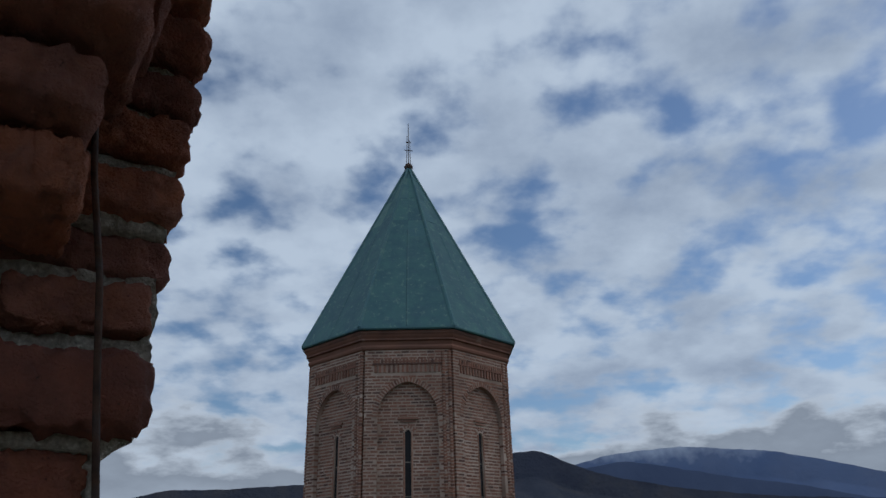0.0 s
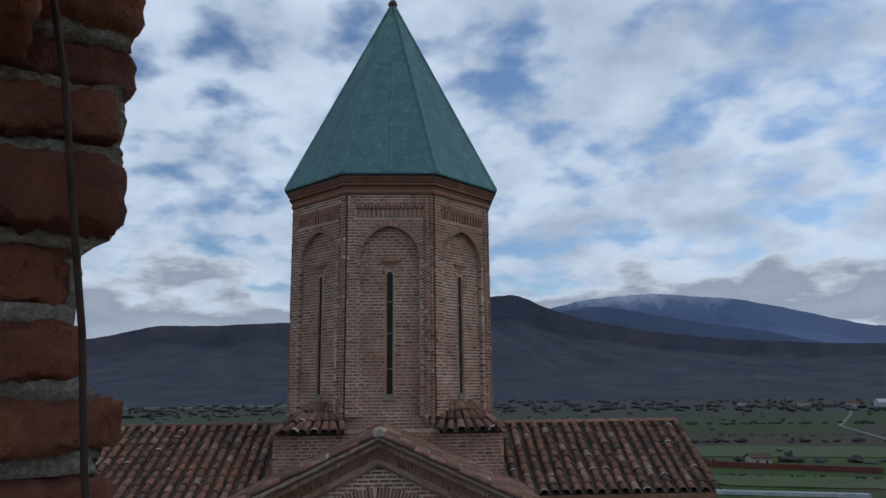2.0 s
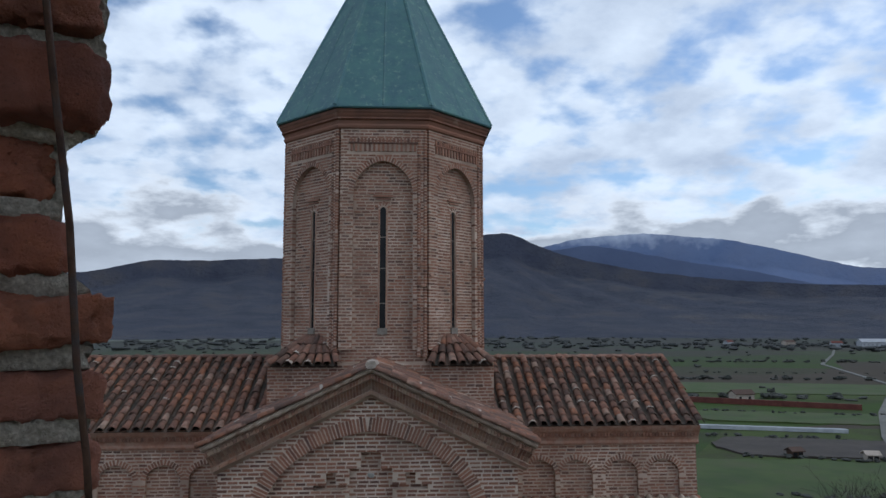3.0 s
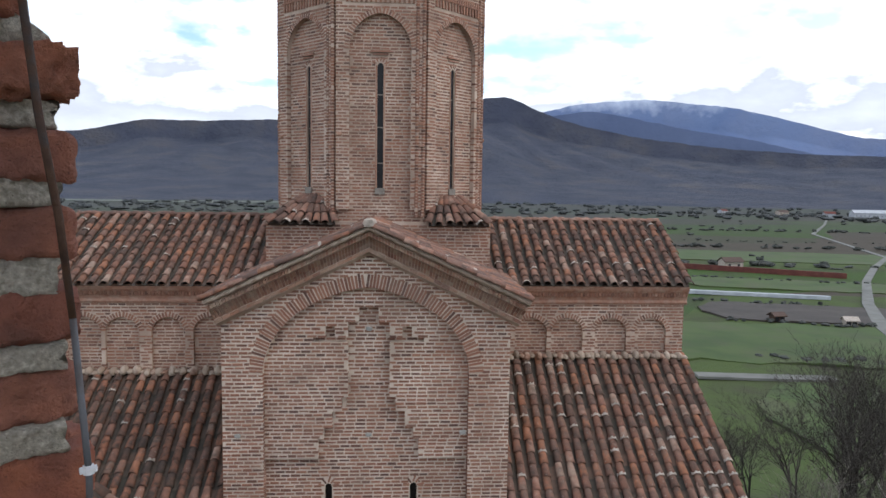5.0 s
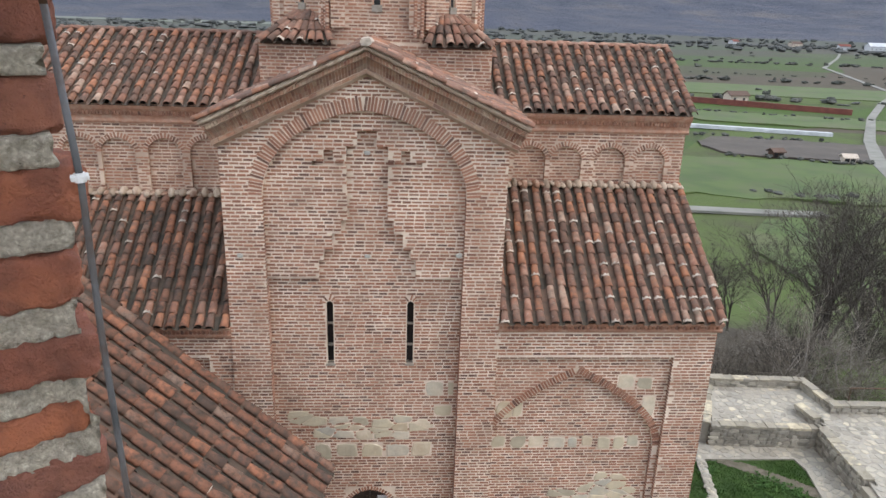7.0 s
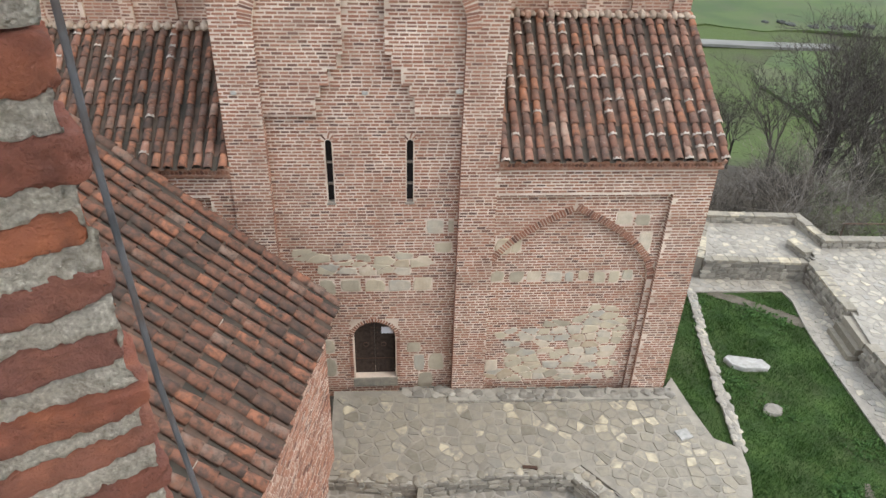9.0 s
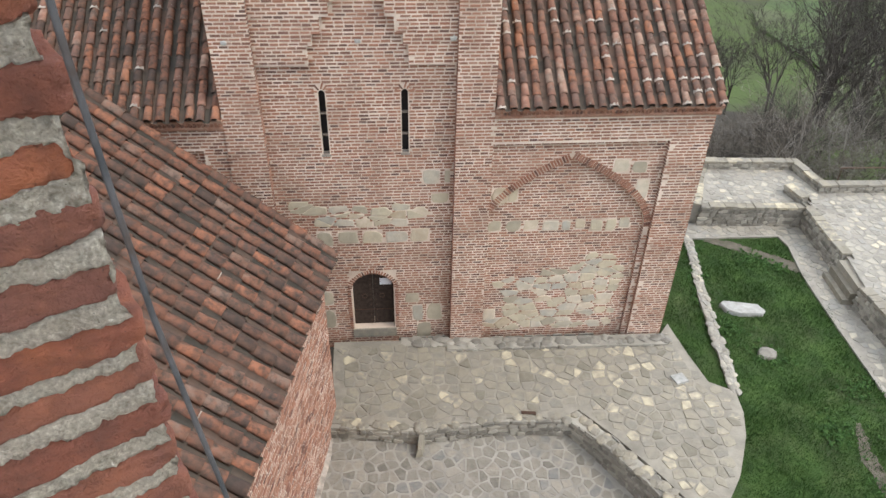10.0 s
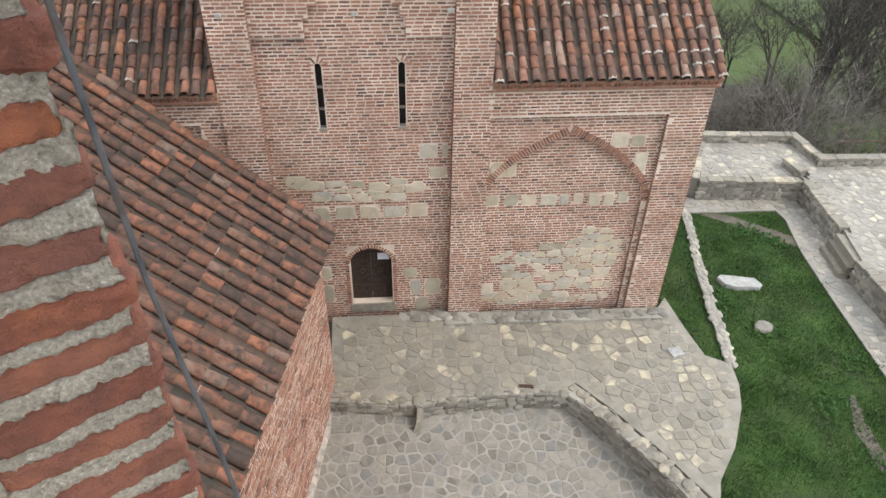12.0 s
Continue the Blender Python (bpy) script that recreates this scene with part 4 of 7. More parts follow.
    # door
    leaf = [(-0.60, 0.0), (0.0, 0.0), (0.0, 2.10)] + [(u, z) for u, z in arch_line(0.01, 1.60, 0.61, 0.53, 8, 0.15)[::-1] if u < -0.02] 
    door = new("door")
    door.parent = church
    tagged(door, "dark arched double wooden door")
    FRONT.slab("door_leaf", leaf, [], -0.30, -0.22, DOORWOOD, door)
    leaf2 = [(0.012, 0.0), (0.62, 0.0)] + [(u, z) for u, z in arch_line(0.01, 1.60, 0.61, 0.53, 8, 0.15)[::-1] if u > 0.03] + [(0.012, 2.10)]
    FRONT.slab("door_leaf", leaf2, [], -0.30, -0.22, DOORWOOD, door)
    for u in (-0.26, 0.27):
        vs, fs = tube([FRONT.p(u + 0.075 * math.cos(g), 1.12 + 0.075 * math.sin(g), -0.19) for g in [math.tau * k / 14 for k in range(15)]], [0.013] * 15, 6)
        obj("ring_handle", vs, fs, IRON, door, "iron ring handle")
    for u in (-0.08, 0.09):
        for k in range(9):
            s = Soup()
            blob(0.035, 0.035, 0.02, FRONT, u, 0.15 + k * 0.2, -0.22, k, s)
            s.out("stud", IRON, door)
    for z in (0.55,):
        s = Soup()
        FRONT.box(s, -0.58, 0.60, z, z + 0.03, -0.22, -0.205)
        s.out("iron_strap", IRON, door)
    s = Soup()
    FRONT.box(s, 0.21, 0.56, 1.52, 1.76, -0.22, -0.21)
    s.out("paper_notice", PAPER, door, "white paper notice")
    s = Soup()
    FRONT.box(s, -0.66, 0.68, -0.34, -0.03, -0.5, 0.045)
    s.out("threshold", FLAG, church, "worn stone threshold")


transept()


def wing(side):
    """A low side wing with a blind arch, cornice and tiled lean-to."""
    if side > 0:
        u0, u1, zr, zt = 3.29, 9.06, 7.46, 10.14
    else:
        u0, u1, zr, zt = -9.20, -3.40, 7.30, 9.72
    top = zr - 0.06
    wall = new("wing_wall")
    wall.parent = church
    line = arch_line(5.50, 3.55, 2.32, 2.28, 14, 0.8)
    if side < 0:
        line = [(-0.1 - u, z) for u, z in reversed(line)]
    pier = 8.02 if side > 0 else -8.12
    ax0, ax1 = line[0][0], line[-1][0]
    if side > 0:
        FRONT.slab("wing_frame", [(u0, 6.36), (8.0, 6.36), (8.0, G0 - 0.3), (u1, G0 - 0.3), (u1, top), (u0, top)], [], -0.3, 0.25, MORTAR, wall)
        inner = [(ax0, 3.55), *line[1:-1], (ax1, 3.55), (ax1, G0 - 0.3), (8.05, G0 - 0.3), (8.05, 6.40), (3.0, 6.40), (3.0, 3.55)]
    else:
        FRONT.slab("wing_frame", [(u0, top), (u0, G0), (-8.1, G0), (-8.1, 6.36), (-4.0, 6.36), (-4.0, G0), (u1, G0), (u1, top)], [], -0.3, 0.25, MORTAR, wall)
        inner = [(ax0, 3.55), (ax0, G0), (-8.15, G0), (-8.15, 6.40), (-3.1, 6.40), (-3.1, G0), (ax1, G0), (ax1, 3.55), *line[::-1][1:-1]]
    FRONT.slab("arch_wall", inner, [], -0.3, 0.12, MORTAR, wall)
    FRONT.slab("recess_wall", [(min(ax0, ax1) - 0.3, G0 - 0.3), (max(ax0, ax1) + 0.3, G0 - 0.3), (max(ax0, ax1) + 0.3, 6.2), (min(ax0, ax1) - 0.3, 6.2)], [], -0.5, 0.0, MORTAR, wall)
    closed = [(ax0, G0 - 0.4), *line, (ax1, G0 - 0.4)]
    c0 = 0.5 * (ax0 + ax1)
    big = [(c0 + (u - c0) * 1.075, 3.55 + (z - 3.55) * 1.085) for u, z in line]
    big = [(big[0][0], 3.4)] + big + [(big[-1][0], 3.4)]
    stones, patch = [], []
    srng = random.Random(5)
    if side > 0:
        patch = stone_patch([(3.5, -0.35), (3.4, 0.2), (4.0, 0.4), (3.8, 0.9), (3.65, 1.7), (4.7, 1.72), (5.0, 2.05), (6.2, 2.1), (6.3, 2.5), (7.4, 2.55), (7.48, -0.35)], 0.275, 1.75, 21, 0.9)
        rows = [(3.62, 0.36, 3.3, 7.45), (0.3, 0.5, 3.35, 3.75), (4.75, 0.62, 3.35, 4.15), (5.55, 0.4, 6.6, 7.7), (4.8, 0.7, 7.35, 7.75)]
        for z, h, x0, x1 in rows:
            x = x0
            while x < x1 - 0.2:
                w = min(srng.uniform(0.28, 0.52) if z == 3.62 else srng.uniform(0.35, 0.85), x1 - x)
                if z == 3.62 or srng.random() < 0.9:
                    stones.append((x + w / 2, z + srng.uniform(-0.05, 0.05), w - 0.03, h * srng.uniform(0.85, 1.1)))
                x += w + (srng.choice((0.06, 0.11, 0.13)) if z == 3.62 else srng.choice((0.0, 0.03, 0.08)))

    patch_boxes = outline_boxes(patch)

    def depth(u, z):
        if z < 2.7 and in_patch(u, z, patch, patch_boxes):
            return None
        if any(abs(u - a) < w / 2 + 0.01 and abs(z - b) < h / 2 + 0.01 for a, b, w, h in stones):
            return None
        if z > 3.4 and inside(u, z, big) and not inside(u, z, closed):
            return None
        if z > top - 0.3:
            return None
        if side > 0:
            if z > 6.38 or u > 8.02:
                return 0.25
        elif z > 6.38 or u < -8.12 or u > -3.98:
            return 0.25
        return 0.0 if inside(u, z, closed) else 0.12

    soup = Soup()
    holder = obj("brick_core", [FRONT.p(u, z, -0.6) for u, z in ((u0 + 0.2, 0), (u1 - 0.2, 0), (u1 - 0.2, 1))] + [FRONT.p(u0 + 0.2, 0, -0.7)], [(0, 1, 2), (0, 1, 3)], MORTAR, wall)
    left = [300 if side > 0 else 0]
    bricks(FRONT, u0, u1, G0 - 0.3, top - 0.28, depth, soup, holder, left, lambda u, z: z < 3.2 and u > 6.9)
    voussoirs(FRONT, line, 0.20, 0.138, soup, 0.052, 0.08)
    if side > 0:
        edge_bricks(FRONT, 8.0, G0 - 0.3, 6.36, 0.12, 0.25, soup, rng)
        edge_bricks(FRONT, ax1, G0 - 0.3, 3.55, 0.0, 0.12, soup, rng)
        # outer corner seen from its end
        endp = Plane((u1, 0, 0), (0, 1, 0), (1, 0, 0))
        bricks(endp, -0.25, 3.2, G0 - 0.3, top - 0.3, lambda u, z: 0.0, soup)
    tagged(soup.out("bricks", BRICK, holder), kind="stuff")
    for k, (u, z, w, h) in enumerate(stones):
        s = Soup()
        ashlar(w, h, 0.010 + 0.0012 * (k % 11), FRONT, u, z, 0.0 if inside(u, z, closed) else 0.12, srng, s)
        s.out("stone", STONE, holder)
    for k, shape in enumerate(patch):
        s = Soup()
        stone_slab(shape, 0.012 + 0.002 * (k % 7), FRONT, 0.0, s)
        s.out("stone", STONE, holder)
    prism(FRONT, [(top - 0.30, 0.2), (top - 0.30, 0.30), (top - 0.24, 0.33), (top - 0.18, 0.30), (top - 0.10, 0.38), (top, 0.42), (top, 0.2)], u0 - (0.0 if side > 0 else 0.1), u1 + (0.1 if side > 0 else 0), DARKBRICK, "cornice", wall)
    s = Soup()
    dentils(FRONT, u0, u1, top - 0.17, top - 0.06, 0.2, 0.39, s, 0.1, 0.55)
    tagged(s.out("cornice_bricks", BRICK, wall), kind="stuff")
    if side > 0:
        obj("end_wall", [(u1 - 0.02, y, z) for y, z in ((-0.22, G0 - 0.3), (3.2, G0 - 0.3), (3.2, 9.9), (-0.22, 7.3))] + [(u1 - 0.3, y, z) for y, z in ((-0.22, G0 - 0.3), (3.2, G0 - 0.3), (3.2, 9.9), (-0.22, 7.3))], BOXF, MORTAR, wall)
        tile_roof("wing_roof", (u0 + 0.12, -0.42, zr), (u1 + 0.02, -0.42, zr), (u0 + 0.12, 3.25, zt), (8.92, 3.25, zt), church, label="weathered barrel-tile lean-to roof", flecks=0.24)
    else:
        tile_roof("wing_roof", (u0, -0.42, zr), (u1 - 0.12, -0.42, zr), (u0, 3.25, zt), (u1 - 0.12, 3.25, zt), church, label="dark weathered barrel-tile lean-to roof", flecks=0.05, tiles=TILES_DARK)
    mortar_fingers("mortar_flashing", (u0 + 0.1, 3.12, zt + 0.02), (u1 - 0.15, 3.12, zt + 0.02), church, side + 4)


wing(1)
wing(-1)


def nave(side):
    """The upper wall with its blind arcade, cornice and tiled slope."""
    pl = Plane((0, 3.3, 0), (1, 0, 0), (0, -1, 0))
    u0, u1 = (2.9, 8.9) if side > 0 else (-9.3, -2.95)
    wall = new("nave_wall")
    wall.parent = church
    cs = [4.45, 5.50, 6.78, 7.95] if side > 0 else [-8.0, -6.97, -5.72, -4.58]
    holes = []
    for c in cs:
        ln = arch_line(c, 10.85, 0.46, 0.42, 8, 0.2)
        holes.append([(c - 0.46, 9.4), (c + 0.46, 9.4), (c + 0.46, 10.85)] + ln[::-1][1:-1] + [(c - 0.46, 10.85)])
    pl.slab("arcade_wall", [(u0, 9.3), (u1, 9.3), (u1, 12.2), (u0, 12.2)], holes, -0.02, 0.10, MORTAR_AGED, wall)
    core = pl.slab("nave_core", [(u0, 5.0), (u1, 5.0), (u1, 12.2), (u0, 12.2)], [], -0.5, 0.0, MORTAR_AGED, wall)

    def depth(u, z):
        for c, h in zip(cs, holes):
            if inside(u, z, h):
                return 0.0
            if abs(u - c) < 0.60 and z > 10.8 and math.hypot((u - c) / 0.60, (z - 10.85) / 0.58) < 1:
                return None
        return 0.10

    soup = Soup()
    bricks(pl, u0, u1, 9.5, 11.66, depth, soup)
    for c in cs:
        voussoirs(pl, arch_line(c, 10.85, 0.46, 0.42, 8, 0.2), 0.14, 0.10, soup, 0.05, 0.075)
    if side > 0:
        bricks(Plane((u1, 3.2, 0), (0, 1, 0), (1, 0, 0)), 0, 6.6, 9.5, 11.7, lambda u, z: 0.0, soup)
        obj("end_wall", [(u1 - 0.004, y, z) for y, z in ((3.23, 6), (9.8, 6), (9.8, 12.1), (6.5, 13.7), (3.23, 12.1))] + [(u1 - 0.4, y, z) for y, z in ((3.23, 6), (9.8, 6), (9.8, 12.1), (6.5, 13.7), (3.23, 12.1))],
            [(0, 1, 2, 3, 4), (9, 8, 7, 6, 5), (0, 5, 6, 1), (1, 6, 7, 2), (2, 7, 8, 3), (3, 8, 9, 4), (4, 9, 5, 0)], MORTAR_AGED, wall)
    tagged(soup.out("bricks", BRICK, core), kind="stuff")
    prism(pl, [(11.66, 0.05), (11.66, 0.13), (11.72, 0.16), (11.78, 0.13), (11.86, 0.14), (11.98, 0.20), (12.06, 0.27), (12.14, 0.30), (12.2, 0.30), (12.2, 0.05)], u0, u1 + (0.08 if side > 0 else 0), DARKBRICK, "cornice", wall)
    sp = Soup()
    dentils(pl, u0, u1, 11.90, 12.02, 0.1, 0.225, sp, 0.09, 0.6)
    tagged(sp.out("cornice_bricks", BRICK, wall), kind="stuff")
    if side > 0:
        tile_roof("nave_roof", (2.95, 2.98, 12.25), (8.95, 2.98, 12.25), (2.95, 6.5, 13.85), (9.28, 6.5, 13.85), church, label="weathered barrel-tile nave roof")
        lumps("ridge_mortar", (2.9, 6.5, 13.93), (9.28, 6.5, 13.93), 0.12, TILE, church, seed=8)
        obj("back_slope", [(2.9, 6.5, 13.8), (9.28, 6.5, 13.8), (9.28, 10, 12.2), (2.9, 10, 12.2), (2.9, 6.5, 13.7), (9.28, 6.5, 13.7), (9.28, 10, 12.1), (2.9, 10, 12.1)], BOXF, TILEBED, church)
    else:
        tile_roof("nave_roof", (-9.5, 2.98, 12.2), (-2.95, 2.98, 12.2), (-9.5, 6.5, 13.9), (-2.95, 6.5, 13.9), church, label="lichen-spotted barrel-tile nave roof")
        lumps("ridge_mortar", (-9.5, 6.5, 13.98), (-2.9, 6.5, 13.98), 0.12, TILE, church, seed=9)
        obj("back_slope", [(-9.5, 6.5, 13.8), (-2.9, 6.5, 13.8), (-2.9, 10, 12.2), (-9.5, 10, 12.2), (-9.5, 6.5, 13.7), (-2.9, 6.5, 13.7), (-2.9, 10, 12.1), (-9.5, 10, 12.1)], BOXF, TILEBED, church)


nave(1)
nave(-1)

CX, CY, AP = 0.10, 6.5, 2.95
HALF = AP * math.tan(math.pi / 8)


def ring(name, rows, mat, parent, label=""):
    """An eight-sided moulding: rows of (apothem, z)."""
    vs, fs = [], []
    for a, z in rows:
        r = a / math.cos(math.pi / 8)
        for k in range(8):
            g = math.pi / 8 + k * math.pi / 4
            vs.append((CX + r * math.cos(g), CY + r * math.sin(g), z))
    for j in range(len(rows) - 1):
        for k in range(8):
            fs.append((j * 8 + k, j * 8 + (k + 1) % 8, j * 8 + 8 + (k + 1) % 8, j * 8 + 8 + k))
    fs += [tuple(range(7, -1, -1)), tuple(range(len(rows) * 8 - 8, len(rows) * 8))]
    return obj(name, vs, fs, mat, parent, label)


def drum():
    body = new("drum")
    body.parent = church
    # square base
    obj("drum_base", [(x, y, z) for z in (9.5, 13.95) for x, y in ((-3.05, 3.36), (3.24, 3.36), (3.24, 9.6), (-3.05, 9.6))], [(3, 2, 1, 0), (4, 5, 6, 7), (0, 1, 5, 4), (1, 2, 6, 5), (2, 3, 7, 6), (3, 0, 4, 7)], MORTAR_AGED, body)
    soup = Soup()
    bricks(Plane((0, 3.36, 0), (1, 0, 0), (0, -1, 0)), -3.05, 3.24, 11.9, 13.93, lambda u, z: 0.0, soup, thick=0.06)
    tagged(soup.out("bricks", BRICK, bpy.data.objects["drum_base"]), kind="stuff")
    ring("drum_core", [(AP - 0.35, 13.9), (AP - 0.35, 21.0)], MORTAR_AGED, body)
    for k in range(-3, 5):
        g = -math.pi / 2 + k * math.pi / 4
        nrm = Vector((math.cos(g), math.sin(g), 0))
        pl = Plane(Vector((CX, CY, 0)) + nrm * AP, (-math.sin(g), math.cos(g), 0), nrm)
        ln = arch_line(0, 18.70, 0.86, 1.0, 12, 0.18)
        w = HALF
        slit = [(-0.085, 14.9), (0.085, 14.9), (0.085, 18.28)] + arch_line(0, 18.28, 0.085, 0.1, 3)[::-1][1:-1] + [(-0.085, 18.28)]
        face = pl.slab("drum_face", [(-w, 13.9), (w, 13.9), (w, 20.75), (-w, 20.75)], [slit], -0.34, 0.0, MORTAR_AGED, body)
        if abs(k) > 2:
            continue
        outer = [(-w, 14.3), (-w, 20.75), (w, 20.75), (w, 14.3), (0.86, 14.3), (0.86, 18.70)] + ln[::-1][1:-1] + [(-0.86, 18.70), (-0.86, 14.3)]
        pl.slab("arch_frame", outer, [], -0.01, 0.14, MORTAR_AGED, face)
        big = [(u * 1.16, 18.7 + (z - 18.7) * 1.14) for u, z in ln]
        big = [(big[0][0], 18.62)] + big + [(big[-1][0], 18.62)]
        closed = [(-0.86, 14.3), *ln, (0.86, 14.3)]

        def depth(u, z):
            if abs(u) < 0.15 and 14.85 < z < 18.45:
                return None
            if abs(u) < 0.27 and 18.55 < z < 18.75:
                return None
            if 19.90 < z < 20.24 and abs(u) < 1.0:
                return None
            if z < 14.3 or inside(u, z, closed):
                return 0.0
            if z > 18.62 and inside(u, z, big):
                return None
            return 0.14

        soup = Soup()
        bricks(pl, -w, w, 13.95, 20.66, depth, soup)
        voussoirs(pl, ln, 0.15, 0.14, soup, 0.05, 0.08)
        voussoirs(pl, arch_line(0, 18.32, 0.12, 0.10, 4), 0.13, 0.0, soup, 0.035, 0.06)
        pl.box(soup, -0.28, 0.28, 18.66, 18.71, -0.02, 0.06)
        pl.box(soup, -0.22, 0.22, 18.58, 18.63, -0.02, 0.04)
        pl.box(soup, -1.0, 1.0, 20.20, 20.24, 0.06, 0.185)
        dentils(pl, -0.98, 0.98, 19.97, 20.19, 0.06, 0.18, soup, 0.125, 0.5)
        dentils(pl, -0.98, 0.98, 20.25, 20.36, 0.06, 0.16, soup, 0.10, 0.6)
        tagged(soup.out("bricks", BRICK, face), kind="stuff")
        # slit window with its jamb rolls
        win = pl.slab("slit_window", [(-0.085, 14.9), (0.085, 14.9), (0.085, 18.38), (-0.085, 18.38)], [], -0.12, -0.05, DARKPANE, face)
        for sgn in (-1, 1):
            vs, fs = tube([pl.p(sgn * 0.112, z, 0.0) for z in (14.88, 18.3)], [0.024, 0.024], 7)
            obj("jamb_roll", vs, fs, DARKBRICK, face)
        for z in (15.6, 16.6, 17.5):
            s = Soup()
            pl.box(s, -0.085, 0.085, z - 0.015, z + 0.015, -0.07, -0.035)
            s.out("crossbar", FRAMEGREY, face)
        s = Soup()
        pl.box(s, -0.14, 0.14, 14.72, 14.9, -0.1, 0.05)
        s.out("sill", FRAMEGREY, face)
        # corner colonnettes, each course a small drum
        for off in (0.03, -0.15):
            roll = Soup()
            for j in range(74):
                z, rr = 14.1 + 0.088 * j, 0.060 + rng.uniform(-0.006, 0.006)
                if rng.random() < 0.05:
                    continue
                vs, fs = tube([pl.p(w - 0.045 + off, z, 0.12), pl.p(w - 0.045 + off, z + 0.062, 0.12)], [rr, rr], 8)
                roll.add(vs, fs)
            tagged(roll.out("corner_roll", BRICK, face), kind="stuff")
            vs, fs = tube([pl.p(w - 0.045 + off, z, 0.115) for z in (14.1, 20.6)], [0.048, 0.048], 8)
            obj("roll_mortar", vs, fs, MORTAR_AGED, face)
        # missing bricks with dark holes
        for u, z in ((w - 0.06, 16.1 + 0.1 * k), (w - 0.08, 16.7), (-w + 0.1, 16.4)):
            s = Soup()
            blob(0.16, 0.09, 0.05, pl, u, z, 0.15, k + u, s)
            s.out("putlog_stub", DARKBRICK, face)
    ring("cornice_lower", [(AP + 0.05 + 0.08, 20.62), (AP + 0.05 + 0.14, 20.66), (AP + 0.05 + 0.16, 20.72), (AP + 0.05 + 0.12, 20.78)], BRICK, body)
    ring("cornice_middle", [(AP + 0.05 + 0.12, 20.775), (AP + 0.05 + 0.16, 20.92), (AP + 0.05 + 0.24, 21.02), (AP + 0.05 + 0.26, 21.06)], BRICK, body)
    ring("cornice_fillet", [(AP + 0.2, 20.88), (AP + 0.27, 20.905), (AP + 0.27, 20.95), (AP + 0.2, 20.97)], BRICK, body)
    ring("cornice_upper", [(AP + 0.05 + 0.26, 21.055), (AP + 0.05 + 0.29, 21.10), (AP + 0.05 + 0.29, 21.17), (AP + 0.05 + 0.22, 21.2)], BRICK, body)
    for k in range(-2, 3):
        g = -math.pi / 2 + k * math.pi / 4
        nrm = Vector((math.cos(g), math.sin(g), 0))
        pl = Plane(Vector((CX, CY, 0)) + nrm * AP, (-math.sin(g), math.cos(g), 0), nrm)
        s = Soup()
        dentils(pl, -HALF - 0.06, HALF + 0.06, 20.80, 20.89, 0.05, 0.155, s, 0.085, 0.7)
        dentils(pl, -HALF - 0.1, HALF + 0.1, 21.07, 21.15, 0.1, 0.305, s, 0.12, 0.85)
        tagged(s.out("cornice_bricks", BRICK, body), kind="stuff")
    # little tiled skirts on the corners of the base
    for sx, xs in ((-1, (-2.98, -1.12)), (1, (1.48, 3.20))):
        x0, x1 = xs
        mid = 0.5 * (x0 + x1)
        tile_roof("corner_skirt", (x0, 3.22, 13.92), (x1, 3.22, 13.92), (mid - 0.32 - 0.25 * sx, 4.2, 14.62), (mid + 0.32 - 0.25 * sx, 4.2, 14.62), church, pitch=0.27, step=0.4, label="small tiled corner skirt", thick=0.1)
    # sheet copper cone
    cone = ring("cone_roof", [(AP + 0.05 + 0.36, 21.18), (AP + 0.05 + 0.38, 21.22), (AP + 0.05 + 0.36, 21.27), (0.06, 28.42)], COPPER, church, "green weathered copper pyramid roof")
    for k in range(8):
        g = -math.pi / 2 + k * math.pi / 4
        a0, a1 = AP + 0.375, 0.07
        mid0 = Vector((CX + a0 * math.cos(g), CY + a0 * math.sin(g), 21.26))
        mid1 = Vector((CX + a1 * math.cos(g), CY + a1 * math.sin(g), 28.4))
        e0 = a0 / math.cos(math.pi / 8)
        h = g + math.pi / 8
        c0 = Vector((CX + e0 * math.cos(h), CY + e0 * math.sin(h), 21.25))
        c1 = Vector((CX + 0.075 * math.cos(h), CY + 0.075 * math.sin(h), 28.42))
        vs, fs = tube([mid0, mid0.lerp(mid1, 0.55)], [0.06, 0.04], 5)
        obj("seam", vs, fs, COPPER, cone)
        vs, fs = tube([c0, c1], [0.075, 0.05], 6)
        obj("hip_seam", vs, fs, COPPER, cone)
        # lapped sheets: slightly proud plates on each half face
        d0 = Vector((CX + e0 * math.cos(g - math.pi / 8), CY + e0 * math.sin(g - math.pi / 8), 21.25))
        nrm = (c0 - d0).cross(mid1 - d0).normalized()
        if nrm.z < 0:
            nrm = -nrm
        if abs(((k + 4) % 8) - 4) > 2:
            continue
        for j in range(6):
            f0, f1 = j * 0.155, (j + 1) * 0.155 - 0.006
            for s0, s1 in ((0.02, 0.49), (0.51, 0.98)):
                q = [d0.lerp(c0, s0).lerp(mid1, f0), d0.lerp(c0, s1).lerp(mid1, f0), d0.lerp(c0, s1).lerp(mid1, f1), d0.lerp(c0, s0).lerp(mid1, f1)]
                t = 0.006 + 0.012 * rng.random()
                obj("copper_sheet", [v + nrm * (t + 0.003 * (i < 2)) for i, v in enumerate(q)] + [v - nrm * 0.02 for v in q], BOXF, COPPER, cone)
    vs, fs = tube([(CX, CY, 28.35), (CX, CY, 28.45), (CX, CY, 28.52), (CX, CY, 28.62), (CX, CY, 28.68)], [0.10, 0.15, 0.17, 0.12, 0.03], 10)
    fin = obj("finial", vs, fs, IRON, church, "iron finial with a thin openwork cross")
